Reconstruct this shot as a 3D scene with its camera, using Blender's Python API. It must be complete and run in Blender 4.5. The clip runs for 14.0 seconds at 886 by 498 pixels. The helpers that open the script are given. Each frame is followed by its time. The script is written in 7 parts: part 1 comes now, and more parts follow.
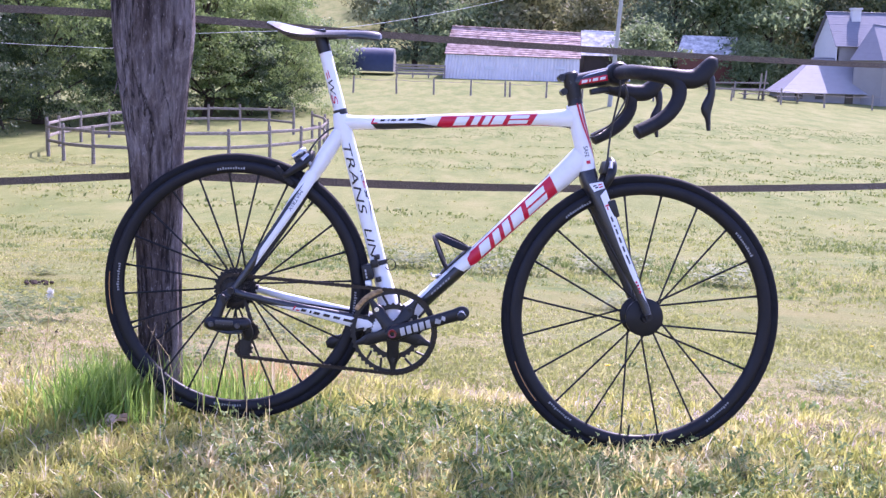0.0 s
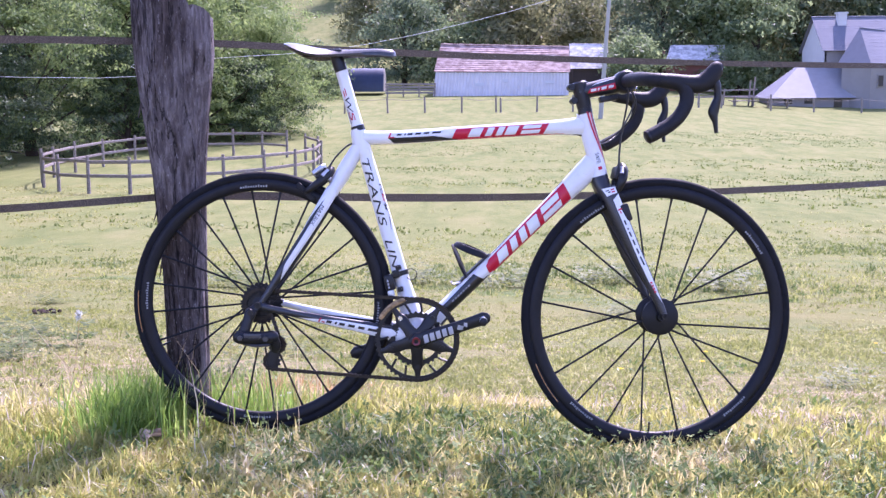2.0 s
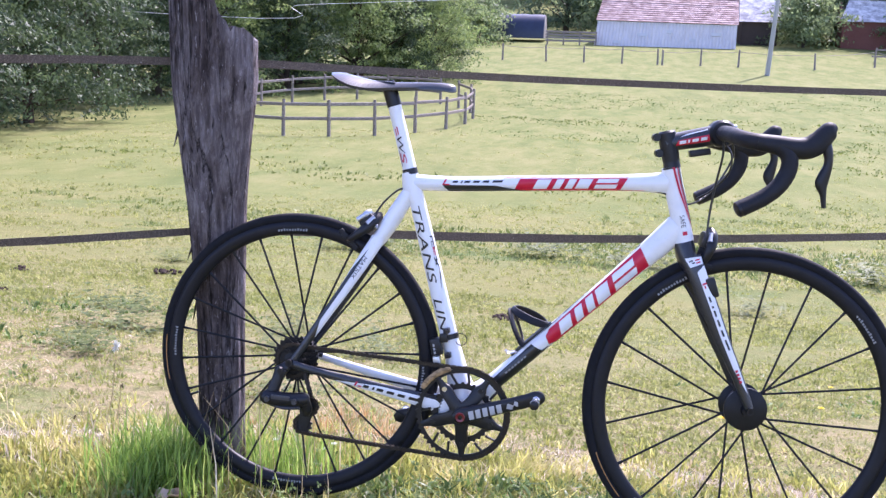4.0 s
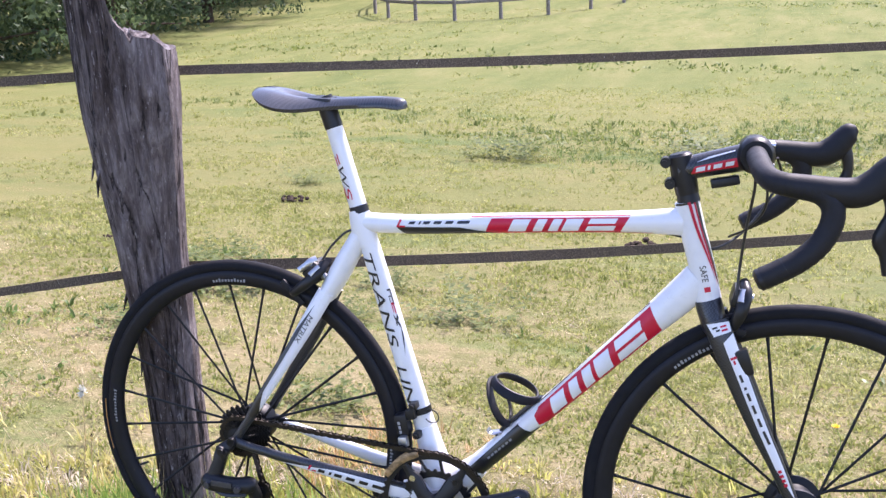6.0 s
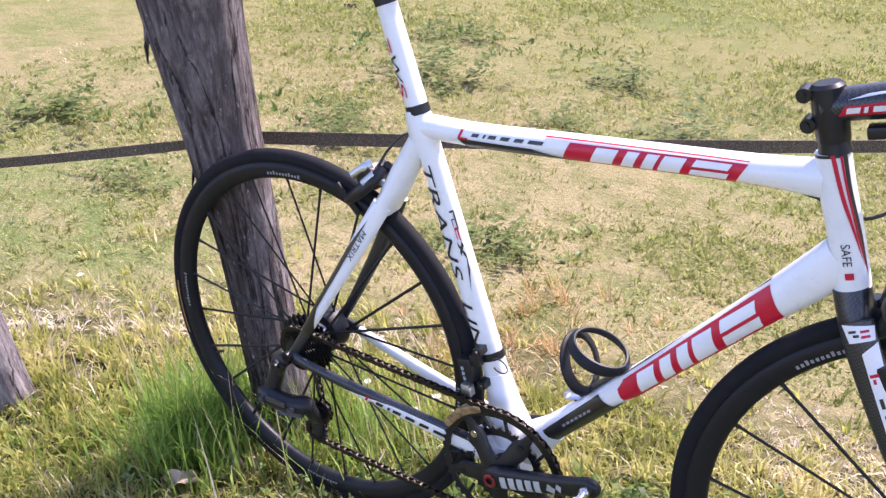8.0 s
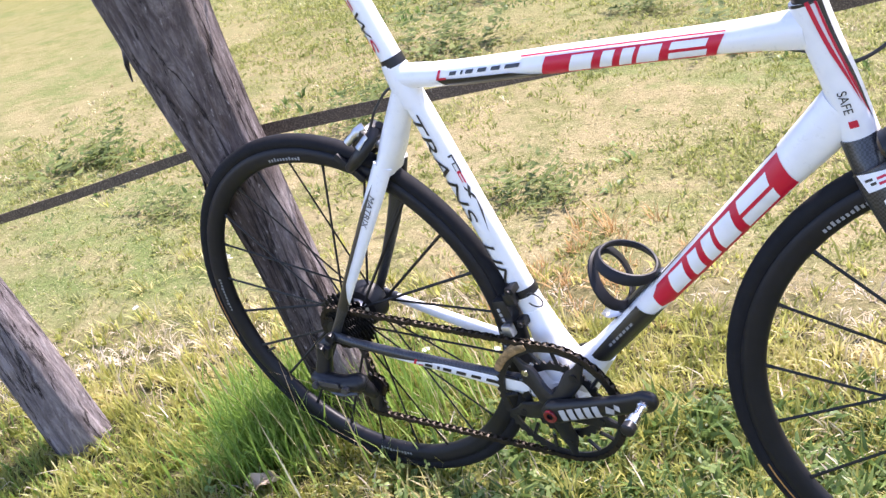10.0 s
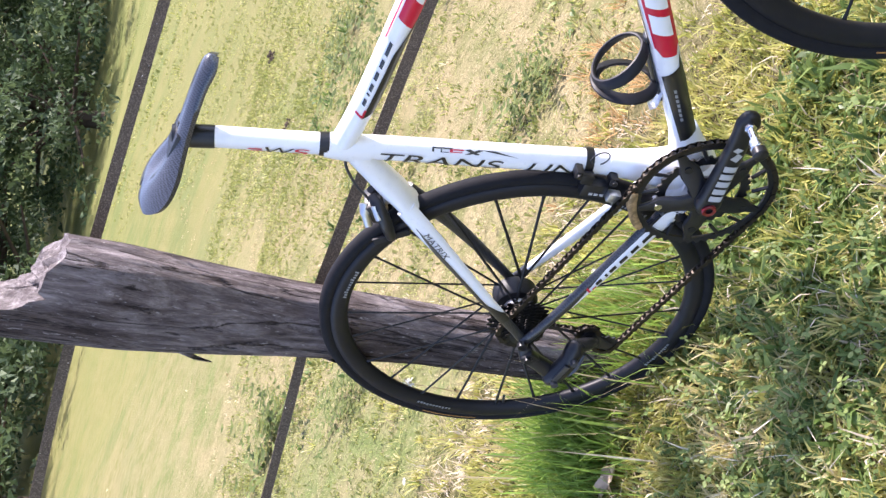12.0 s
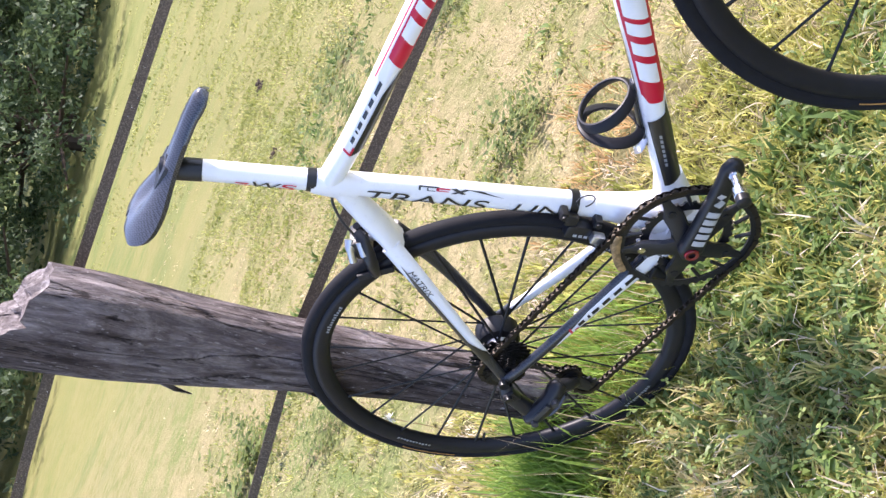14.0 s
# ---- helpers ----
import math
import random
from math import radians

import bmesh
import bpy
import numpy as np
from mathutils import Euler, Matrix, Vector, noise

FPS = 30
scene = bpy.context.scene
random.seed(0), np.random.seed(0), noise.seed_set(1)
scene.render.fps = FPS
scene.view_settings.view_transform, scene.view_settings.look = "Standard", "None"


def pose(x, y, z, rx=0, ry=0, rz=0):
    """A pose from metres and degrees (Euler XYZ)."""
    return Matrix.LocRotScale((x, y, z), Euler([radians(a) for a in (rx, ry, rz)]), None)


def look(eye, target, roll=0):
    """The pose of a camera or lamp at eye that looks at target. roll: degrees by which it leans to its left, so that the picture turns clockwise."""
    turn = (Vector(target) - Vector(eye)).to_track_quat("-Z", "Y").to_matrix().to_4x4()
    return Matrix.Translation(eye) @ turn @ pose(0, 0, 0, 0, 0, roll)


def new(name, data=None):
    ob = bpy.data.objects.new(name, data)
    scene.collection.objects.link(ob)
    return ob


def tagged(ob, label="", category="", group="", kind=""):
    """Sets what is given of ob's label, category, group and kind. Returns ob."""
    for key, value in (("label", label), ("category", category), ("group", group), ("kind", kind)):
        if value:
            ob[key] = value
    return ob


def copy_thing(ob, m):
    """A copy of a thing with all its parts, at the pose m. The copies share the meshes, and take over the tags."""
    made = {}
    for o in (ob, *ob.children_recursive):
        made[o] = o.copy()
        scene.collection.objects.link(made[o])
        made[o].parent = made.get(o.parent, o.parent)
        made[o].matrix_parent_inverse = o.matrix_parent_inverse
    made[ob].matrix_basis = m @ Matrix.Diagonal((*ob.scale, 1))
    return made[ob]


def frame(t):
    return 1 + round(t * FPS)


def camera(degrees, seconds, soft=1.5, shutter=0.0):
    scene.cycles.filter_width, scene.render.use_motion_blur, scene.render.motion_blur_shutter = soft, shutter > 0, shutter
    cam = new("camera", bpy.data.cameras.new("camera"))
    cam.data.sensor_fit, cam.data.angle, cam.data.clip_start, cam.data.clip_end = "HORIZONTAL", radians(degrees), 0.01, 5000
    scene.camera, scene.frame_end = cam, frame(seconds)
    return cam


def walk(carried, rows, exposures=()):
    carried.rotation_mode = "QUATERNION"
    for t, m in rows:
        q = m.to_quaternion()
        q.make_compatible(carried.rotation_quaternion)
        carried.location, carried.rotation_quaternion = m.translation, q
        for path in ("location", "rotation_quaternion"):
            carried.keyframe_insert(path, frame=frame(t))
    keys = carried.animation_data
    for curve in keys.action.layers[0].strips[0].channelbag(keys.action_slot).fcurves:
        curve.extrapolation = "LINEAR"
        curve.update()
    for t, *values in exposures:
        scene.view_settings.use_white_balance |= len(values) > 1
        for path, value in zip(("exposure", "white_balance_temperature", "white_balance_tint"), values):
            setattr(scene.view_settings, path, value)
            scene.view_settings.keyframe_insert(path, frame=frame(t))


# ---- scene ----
EXPOSURES = ((0.0, 1.64, 5640, 49), (2.7, 1.64, 5640, 49), (4.8, 1.60, 6000, 29), (8.2, 1.56, 6340, 31), (10.3, 1.78, 6350, 25), (14.0, 1.80, 6350, 25))
cam = camera(43.37, 14.0, 1.4)
PATH = [
    (0, (0.5908, -2.6363, 0.8670), (0.5322, -0.6619, 0.5535), 1.63),
    (0.5, (0.5282, -2.7403, 0.8518), (0.4727, -0.7623, 0.5609), 0.46),
    (0.7, (0.5197, -2.7491, 0.8526), (0.5147, -0.7679, 0.5789), 0.16),
    (1, (0.5178, -2.7540, 0.8526), (0.5102, -0.7722, 0.5834), 0.57),
    (1.5, (0.5236, -2.7394, 0.8568), (0.4939, -0.7590, 0.5789), 0.00),
    (2, (0.5356, -2.7197, 0.8570), (0.4843, -0.7403, 0.5748), -0.40),
    (2.5, (0.5680, -2.6993, 0.8783), (0.5040, -0.7260, 0.5590), -0.62),
    (2.7, (0.5955, -2.6818, 0.9001), (0.4889, -0.7116, 0.5730), -0.87),
    (4.8, (0.8404, -2.1273, 1.1666), (0.4465, -0.2354, 0.6512), 1.13),
    (5, (0.8736, -2.0926, 1.1885), (0.4670, -0.2205, 0.6138), -0.17),
    (5.5, (0.8864, -1.9011, 1.2245), (0.3902, -0.0672, 0.5996), -1.60),
    (6, (1.0165, -1.6619, 1.2668), (0.3762, 0.1371, 0.6721), -2.86),
    (6.5, (1.0715, -1.4812, 1.2754), (0.2997, 0.2431, 0.6185), 0.87),
    (7, (1.0824, -1.3355, 1.2982), (0.2565, 0.3528, 0.6145), -0.42),
    (7.5, (1.0275, -1.2136, 1.3240), (0.1442, 0.3874, 0.5135), -5.01),
    (8, (1.1348, -1.0622, 1.3450), (0.0692, 0.3141, 0.3598), -6.47),
    (8.2, (1.1653, -1.0355, 1.3453), (0.0642, 0.3129, 0.3606), -5.76),
    (10.3, (1.2149, -1.0080, 1.2715), (-0.0194, 0.2393, 0.3119), -30.28),
    (10.5, (1.2258, -0.9926, 1.2713), (-0.0356, 0.2490, 0.3401), -38.05),
    (11, (1.2392, -0.9953, 1.2530), (-0.0502, 0.2288, 0.3368), -49.49),
    (11.5, (1.2852, -1.0026, 1.2319), (0.0141, 0.2715, 0.3597), -65.16),
    (12, (1.2518, -1.0236, 1.2314), (-0.0799, 0.2130, 0.3963), -79.24),
    (12.5, (1.2573, -1.0299, 1.2298), (-0.0234, 0.2195, 0.3361), -82.23),
    (13, (1.2594, -1.0295, 1.2332), (-0.0352, 0.2288, 0.3728), -82.19),
    (13.5, (1.2571, -1.0232, 1.2320), (-0.0633, 0.2220, 0.3917), -80.49),
    (14, (1.2614, -1.0190, 1.2375), (-0.0230, 0.2558, 0.3860), -77.09),
]
walk(cam, [(t, look(eye, target, roll)) for t, eye, target, roll in PATH], EXPOSURES)

# ---- daylight: late-summer sun from behind and to the right of the bicycle ----
SUN_AZ, SUN_EL = radians(22), radians(51)      # azimuth from +y towards +x
world = bpy.data.worlds.new("sky")
scene.world = world
world.use_nodes = True
wn = world.node_tree.nodes
sky = wn.new("ShaderNodeTexSky")
sky.sky_type, sky.sun_disc = "NISHITA", False
sky.sun_elevation, sky.sun_rotation = SUN_EL, SUN_AZ
sky.dust_density, sky.air_density, sky.ozone_density = 1.5, 1.0, 1.5
world.node_tree.links.new(sky.outputs[0], wn["Background"].inputs[0])
wn["Background"].inputs[1].default_value = 0.15
sun = new("sun", bpy.data.lights.new("sun", "SUN"))
sun.data.energy, sun.data.angle, sun.data.color = 3.4, radians(0.6), (1.0, 0.95, 0.86)
to_sun = Vector((math.sin(SUN_AZ) * math.cos(SUN_EL), math.cos(SUN_AZ) * math.cos(SUN_EL), math.sin(SUN_EL)))
sun.matrix_world = look(to_sun * 50, (0, 0, 0))


# ---- materials ----
class Mat:
    """A node material: principled shader plus short ways to add textures."""

    def __init__(self, name, color=(0.5, 0.5, 0.5), rough=0.6, metal=0.0, spec=0.5, coat=0.0):
        self.m = bpy.data.materials.new(name)
        self.m.use_nodes = True
        self.t = self.m.node_tree
        self.p = self.t.nodes["Principled BSDF"]
        self.p.inputs["Base Color"].default_value = (*color, 1)
        self.p.inputs["Roughness"].default_value = rough
        self.p.inputs["Metallic"].default_value = metal
        self.p.inputs["Specular IOR Level"].default_value = spec
        self.p.inputs["Coat Weight"].default_value = coat
        self.p.inputs["Coat Roughness"].default_value = 0.06

    def n(self, kind, **values):
        node = self.t.nodes.new("ShaderNode" + kind)
        for key, value in values.items():
            if key in node.inputs.keys():
                node.inputs[key].default_value = value
            elif key == "operation":
                node.operation = value
            elif key == "blend":
                node.blend_type = value
        return node

    def link(self, a, b):
        self.t.links.new(a, b)

    def coords(self, scale=(1, 1, 1), space="Object"):
        c, m = self.n("TexCoord"), self.n("Mapping", Scale=scale)
        self.link(c.outputs[space], m.inputs["Vector"])
        return m.outputs[0]

    def noise(self, scale, detail=4.0, rough=0.55, vec=None, distort=0.0):
        node = self.n("TexNoise", Scale=scale, Detail=detail, Roughness=rough, Distortion=distort)
        if vec is not None:
            self.link(vec, node.inputs["Vector"])
        return node.outputs["Fac"]

    def ramp(self, fac, stops):
        node = self.n("ValToRGB")
        while len(node.color_ramp.elements) < len(stops):
            node.color_ramp.elements.new(0.5)
        for e, (at, col) in zip(node.color_ramp.elements, stops):
            e.position, e.color = at, (*col, 1)
        self.link(fac, node.inputs[0])
        return node.outputs[0]

    def mix(self, fac, a, b, blend="MIX"):
        node = self.t.nodes.new("ShaderNodeMix")
        node.data_type, node.blend_type = "RGBA", blend
        for s, v in ((node.inputs[0], fac), (node.inputs[6], a), (node.inputs[7], b)):
            if isinstance(v, (int, float)):
                s.default_value = v
            elif isinstance(v, tuple):
                s.default_value = (*v, 1)
            else:
                self.link(v, s)
        return node.outputs[2]

    def color(self, out):
        self.link(out, self.p.inputs["Base Color"])
        return self

    def rough(self, fac, lo, hi):
        node = self.n("MapRange", **{"To Min": lo, "To Max": hi})
        self.link(fac, node.inputs["Value"])
        self.link(node.outputs[0], self.p.inputs["Roughness"])
        return self

    def bump(self, height, strength=0.3, distance=0.01):
        node = self.n("Bump", Strength=strength, Distance=distance)
        self.link(height, node.inputs["Height"])
        self.link(node.outputs[0], self.p.inputs["Normal"])
        return self

    def pick(self, scale=1.0):
        """A random value for each loose piece."""
        g = self.n("NewGeometry")
        return g.outputs["Random Per Island"]


def painted(name, color, rough=0.28, coat=0.35, dirt=0.06):
    k = Mat(name, color, rough, coat=coat)
    f = k.noise(26, 5, 0.6, k.coords())
    g = k.noise(140, 3, 0.6, k.coords())
    dark = tuple(c * (1 - dirt * 3) for c in color)
    k.color(k.mix(k.ramp(f, [(0.52, (0, 0, 0)), (0.8, (1, 1, 1))]), color, dark))
    k.rough(g, rough * 0.75, rough * 1.5)
    return k.m


WHITE = painted("white_lacquer", (0.80, 0.80, 0.81), 0.27, 0.3, 0.03)
RED = painted("red_decal", (0.56, 0.0015, 0.032), 0.35, 0.08, 0.03)
DECAL_WHITE = painted("white_decal", (0.78, 0.78, 0.80), 0.3)
DECAL_GREY = painted("grey_decal", (0.24, 0.25, 0.27), 0.4)
DECAL_PALE = painted("worn_pale_decal", (0.44, 0.44, 0.45), 0.4, 0.2, 0.2)
DECAL_BLACK = painted("black_decal", (0.012, 0.012, 0.015), 0.3)
DARKRED = painted("dark_red_anodised", (0.16, 0.004, 0.008), 0.35)
GOLD = painted("gold_sidewall_mark", (0.42, 0.20, 0.05), 0.5)


def carbon(name="carbon_weave", lift=1.0, coat=0.2):
    k = Mat(name, (0.015, 0.016, 0.019), 0.3, coat=coat)
    v = k.coords((400, 400, 400))
    chk = k.n("TexChecker", Scale=1.0)
    k.link(v, chk.inputs["Vector"])
    k.color(k.mix(chk.outputs["Fac"], (0.010, 0.011, 0.014), (0.036 * lift, 0.038 * lift, 0.045 * lift)))
    k.rough(k.noise(40, 4, 0.6, k.coords()), 0.22, 0.42)
    return k.m


CARBON = carbon()
# weave colour lifted above CARBON to carry part of the sky's sheen
SADDLE_CARBON = carbon("glossy_saddle_weave", 1.4, 0.45)


def dark(name, color, rough, scale=60, bump=0.15, spec=0.5):
    k = Mat(name, color, rough, spec=spec)
    f = k.noise(scale, 5, 0.6, k.coords())
    k.color(k.mix(f, tuple(c * 0.7 for c in color), tuple(c * 1.5 for c in color)))
    k.rough(k.noise(scale * 0.4, 4, 0.6, k.coords()), rough * 0.75, min(1, rough * 1.3))
    k.bump(k.noise(scale * 6, 2, 0.5, k.coords()), bump, 0.001)
    return k.m


TYRE = dark("tyre_rubber", (0.009, 0.009, 0.011), 0.75, 80, 0.25, 0.2)
RIM = dark("matt_carbon_rim", (0.009, 0.009, 0.012), 0.45, 50, 0.05, 0.25)
TAPE = dark("bar_tape", (0.011, 0.011, 0.014), 0.6, 90, 0.5, 0.3)
HOOD = dark("rubber_hood", (0.011, 0.011, 0.013), 0.55, 90, 0.25, 0.3)
BLACKMETAL = dark("black_anodised", (0.011, 0.011, 0.013), 0.35, 90, 0.05, 0.35)
GREYMETAL = dark("grey_anodised", (0.045, 0.045, 0.050), 0.3, 60, 0.05, 0.5)
SPOKE = dark("carbon_spoke", (0.008, 0.008, 0.010), 0.45, 70, 0.05, 0.3)
CABLE = dark("cable_sleeve", (0.012, 0.012, 0.013), 0.4, 70, 0.05)


def metal(name, color, rough):
    k = Mat(name, color, rough, 1.0)
    k.rough(k.noise(70, 4, 0.6, k.coords()), rough * 0.7, rough * 1.6)
    return k.m


def plain_metal(name, a, b):
    """Dull worn plating: two tones in small patches."""
    k = Mat(name, a, 0.45, 0.45)
    k.color(k.mix(k.ramp(k.noise(90, 5, 0.7, k.coords()), [(0.40, (0, 0, 0)), (0.60, (1, 1, 1))]), a, b))
    k.rough(k.noise(60, 4, 0.6, k.coords()), 0.35, 0.65)
    return k.m


STEEL = metal("polished_steel", (0.62, 0.62, 0.63), 0.22)
SILVER = metal("silver_alloy", (0.55, 0.56, 0.58), 0.35)
CHAIN = metal("oily_chain", (0.050, 0.043, 0.036), 0.48)
COG = metal("dark_cog", (0.035, 0.034, 0.034), 0.45)
BRASS = plain_metal("worn_golden_cage", (0.44, 0.29, 0.15), (0.20, 0.135, 0.07))


def bark(name="weathered_wood", share=(0.42, 0.60)):
    """Old barkless timber: grey and brown patches, broken streaks, dark and pale flecks. share: where brown gives way to grey."""
    k = Mat(name, (0.3, 0.27, 0.25), 0.9, spec=0.15)
    patch_f = k.noise(7.0, 6, 0.68, k.coords((1, 1, 0.35)), 0.3)
    streak = k.noise(1.0, 9, 0.78, k.coords((58, 58, 10)), 0.6)
    fleck = k.noise(1.0, 5, 0.7, k.coords((150, 150, 42)), 0.4)
    pit = k.noise(1.0, 5, 0.7, k.coords((70, 70, 15)), 0.8)
    rift = k.noise(1.0, 6, 0.6, k.coords((15, 15, 1.7)), 0.5)
    grey = k.ramp(streak, [(0.32, (0.080, 0.066, 0.068)), (0.48, (0.19, 0.162, 0.166)), (0.64, (0.36, 0.32, 0.325))])
    brown = k.ramp(streak, [(0.32, (0.022, 0.016, 0.015)), (0.50, (0.075, 0.057, 0.054)), (0.68, (0.17, 0.14, 0.132))])
    base = k.mix(k.ramp(patch_f, [(share[0], (0, 0, 0)), (share[1], (1, 1, 1))]), brown, grey)
    pale = k.mix(k.ramp(fleck, [(0.60, (0, 0, 0)), (0.70, (1, 1, 1))]), base, (0.38, 0.35, 0.35))
    pitted = k.mix(k.ramp(pit, [(0.30, (1, 1, 1)), (0.40, (0, 0, 0))]), pale, (0.018, 0.013, 0.013))
    split = k.ramp(rift, [(0.484, (0, 0, 0)), (0.496, (0.8, 0.8, 0.8)), (0.500, (0.8, 0.8, 0.8)), (0.512, (0, 0, 0))])
    k.color(k.mix(split, pitted, (0.013, 0.010, 0.010)))
    k.bump(k.mix(split, k.mix(0.5, streak, pit), (0, 0, 0)), 1.0, 0.014)
    return k.m


WOOD = bark()
# greyer copy of WOOD for the second post, its sunlight painted in as paleness
SUNLIT_WOOD = bark("sunlit_grey_wood", (0.20, 0.34))


def cutwood():
    k = Mat("pale_split_wood", (0.5, 0.45, 0.42), 0.85, spec=0.15)
    f = k.noise(45, 7, 0.75, k.coords())
    k.color(k.ramp(f, [(0.34, (0.06, 0.047, 0.046)), (0.52, (0.17, 0.148, 0.146)), (0.70, (0.40, 0.37, 0.365))]))
    k.bump(f, 0.9, 0.010)
    return k.m


CUT = cutwood()


def rail():
    k = Mat("grey_fence_wood", (0.3, 0.26, 0.23), 0.9, spec=0.15)
    f = k.noise(9, 6, 0.7, k.coords((1, 1, 5)))
    k.color(k.ramp(f, [(0.3, (0.12, 0.09, 0.08)), (0.55, (0.30, 0.26, 0.235)), (0.8, (0.48, 0.44, 0.41))]))
    k.bump(f, 0.5, 0.01)
    return k.m


RAIL = rail()


def webbing():
    k = Mat("brown_fence_webbing", (0.09, 0.06, 0.05), 0.7, spec=0.3)
    f = k.noise(30, 4, 0.6, k.coords())
    weave = k.noise(420, 3, 0.6, k.coords())
    a = k.mix(f, (0.045, 0.032, 0.024), (0.110, 0.080, 0.054))
    k.color(k.mix(k.ramp(weave, [(0.46, (0, 0, 0)), (0.66, (1, 1, 1))]), a, (0.20, 0.155, 0.11)))
    k.bump(weave, 0.4, 0.001)
    return k.m


WEB = webbing()


def meadow():
    """Short late-summer grass: green, straw and bare tan in patches of several sizes."""
    k = Mat("meadow", (0.2, 0.2, 0.06), 0.95, spec=0.1)
    v = k.coords()
    big, mid, small = k.noise(0.30, 6, 0.68, k.coords((0.45, 1, 1))), k.noise(0.85, 6, 0.70, k.coords((0.7, 1, 1))), k.noise(7, 7, 0.75, v)
    spot, tiny = k.noise(3.6, 7, 0.75, v), k.noise(70, 4, 0.75, v)
    green = k.mix(tiny, (0.082, 0.085, 0.028), (0.225, 0.215, 0.092))
    straw = k.mix(tiny, (0.175, 0.145, 0.070), (0.335, 0.285, 0.155))
    tan = k.mix(tiny, (0.180, 0.145, 0.074), (0.325, 0.272, 0.148))
    lush = k.mix(tiny, (0.050, 0.082, 0.020), (0.165, 0.215, 0.066))
    a = k.mix(k.ramp(small, [(0.43, (0, 0, 0)), (0.56, (1, 1, 1))]), green, straw)
    b = k.mix(k.ramp(mid, [(0.50, (0, 0, 0)), (0.60, (1, 1, 1))]), a, k.mix(0.2, lush, a))
    c = k.mix(k.ramp(spot, [(0.47, (0, 0, 0)), (0.62, (0.85, 0.85, 0.85))]), b, tan)
    d = k.mix(k.ramp(big, [(0.44, (0, 0, 0)), (0.56, (0.45, 0.45, 0.45))]), c, k.mix(0.2, lush, a))
    # pale dead bits, and the shade between the tufts painted in dark
    bits, gap_shade = k.noise(125, 3, 0.6, v), k.noise(52, 5, 0.75, v)
    d = k.mix(k.ramp(gap_shade, [(0.34, (0.75, 0.75, 0.75)), (0.44, (0, 0, 0))]), d, (0.060, 0.058, 0.024))
    d = k.mix(k.ramp(bits, [(0.60, (0, 0, 0)), (0.68, (0.8, 0.8, 0.8))]), d, (0.46, 0.375, 0.24))
    # dead thatch shows between the verge's longer grass, darkened to carry the shade there
    thatch = k.ramp(k.noise(38, 5, 0.75, v), [(0.34, (0.030, 0.029, 0.012)), (0.50, (0.095, 0.086, 0.037)), (0.66, (0.27, 0.23, 0.125))])
    sep, near = k.n("SeparateXYZ"), k.n("MapRange", **{"From Min": 0.85, "From Max": 0.5})
    k.link(v, sep.inputs[0])
    west, slope, rim_y = k.n("Math", operation="MINIMUM"), k.n("Math", operation="MULTIPLY"), k.n("Math", operation="SUBTRACT")
    west.inputs[1].default_value, slope.inputs[1].default_value = 0.0, 0.5
    k.link(sep.outputs["X"], west.inputs[0])
    k.link(west.outputs[0], slope.inputs[0])
    k.link(sep.outputs["Y"], rim_y.inputs[0])
    k.link(slope.outputs[0], rim_y.inputs[1])
    k.link(rim_y.outputs[0], near.inputs["Value"])
    front = k.n("MapRange", **{"From Min": -2.6, "From Max": -1.2})
    k.link(sep.outputs["Y"], front.inputs["Value"])
    both = k.n("Math", operation="MULTIPLY")
    k.link(near.outputs[0], both.inputs[0])
    k.link(front.outputs[0], both.inputs[1])
    off, dist, side = k.n("Math", operation="ADD"), k.n("Math", operation="ABSOLUTE"), k.n("MapRange", **{"From Min": 4.6, "From Max": 2.2})
    off.inputs[1].default_value = -0.4
    k.link(sep.outputs["X"], off.inputs[0])
    k.link(off.outputs[0], dist.inputs[0])
    k.link(dist.outputs[0], side.inputs["Value"])
    verge_f = k.n("Math", operation="MULTIPLY")
    k.link(both.outputs[0], verge_f.inputs[0])
    k.link(side.outputs[0], verge_f.inputs[1])
    # wide damp stretches of greener grass lie farther down the field
    huge, reach = k.ramp(k.noise(0.10, 6, 0.66, k.coords((0.5, 1, 1))), [(0.44, (0, 0, 0)), (0.56, (0.85, 0.85, 0.85))]), k.n("MapRange", **{"From Min": 8.0, "From Max": 14.0})
    k.link(sep.outputs["Y"], reach.inputs["Value"])
    d = k.mix(reach.outputs[0], d, k.mix(huge, d, k.mix(0.25, lush, a)))
    # weedy stretches and mown-off streaks, drawn out along the slope
    gate = k.ramp(k.noise(0.20, 6, 0.68, k.coords((0.5, 1, 1))), [(0.44, (0.20, 0.20, 0.20)), (0.57, (1, 1, 1))])
    leaf = k.ramp(k.noise(1.5, 7, 0.70, k.coords((0.7, 1, 1))), [(0.44, (0, 0, 0)), (0.60, (1, 1, 1))])
    low_weed = k.mix(tiny, (0.058, 0.090, 0.024), (0.150, 0.185, 0.066))
    lot = k.n("MapRange", **{"From Min": 1.5, "From Max": 5.0})
    k.link(sep.outputs["Y"], lot.inputs["Value"])
    turf = k.mix(0.75, d, k.mix(tiny, (0.102, 0.106, 0.032), (0.245, 0.235, 0.088)))
    weedy_turf = k.mix(k.mix(1.0, gate, leaf, "MULTIPLY"), turf, low_weed)
    d = k.mix(lot.outputs[0], d, weedy_turf)
    # far down the field, patches of green and worn straw run down the slope
    away = k.n("MapRange", **{"From Min": 9.0, "From Max": 20.0})
    k.link(sep.outputs["Y"], away.inputs["Value"])
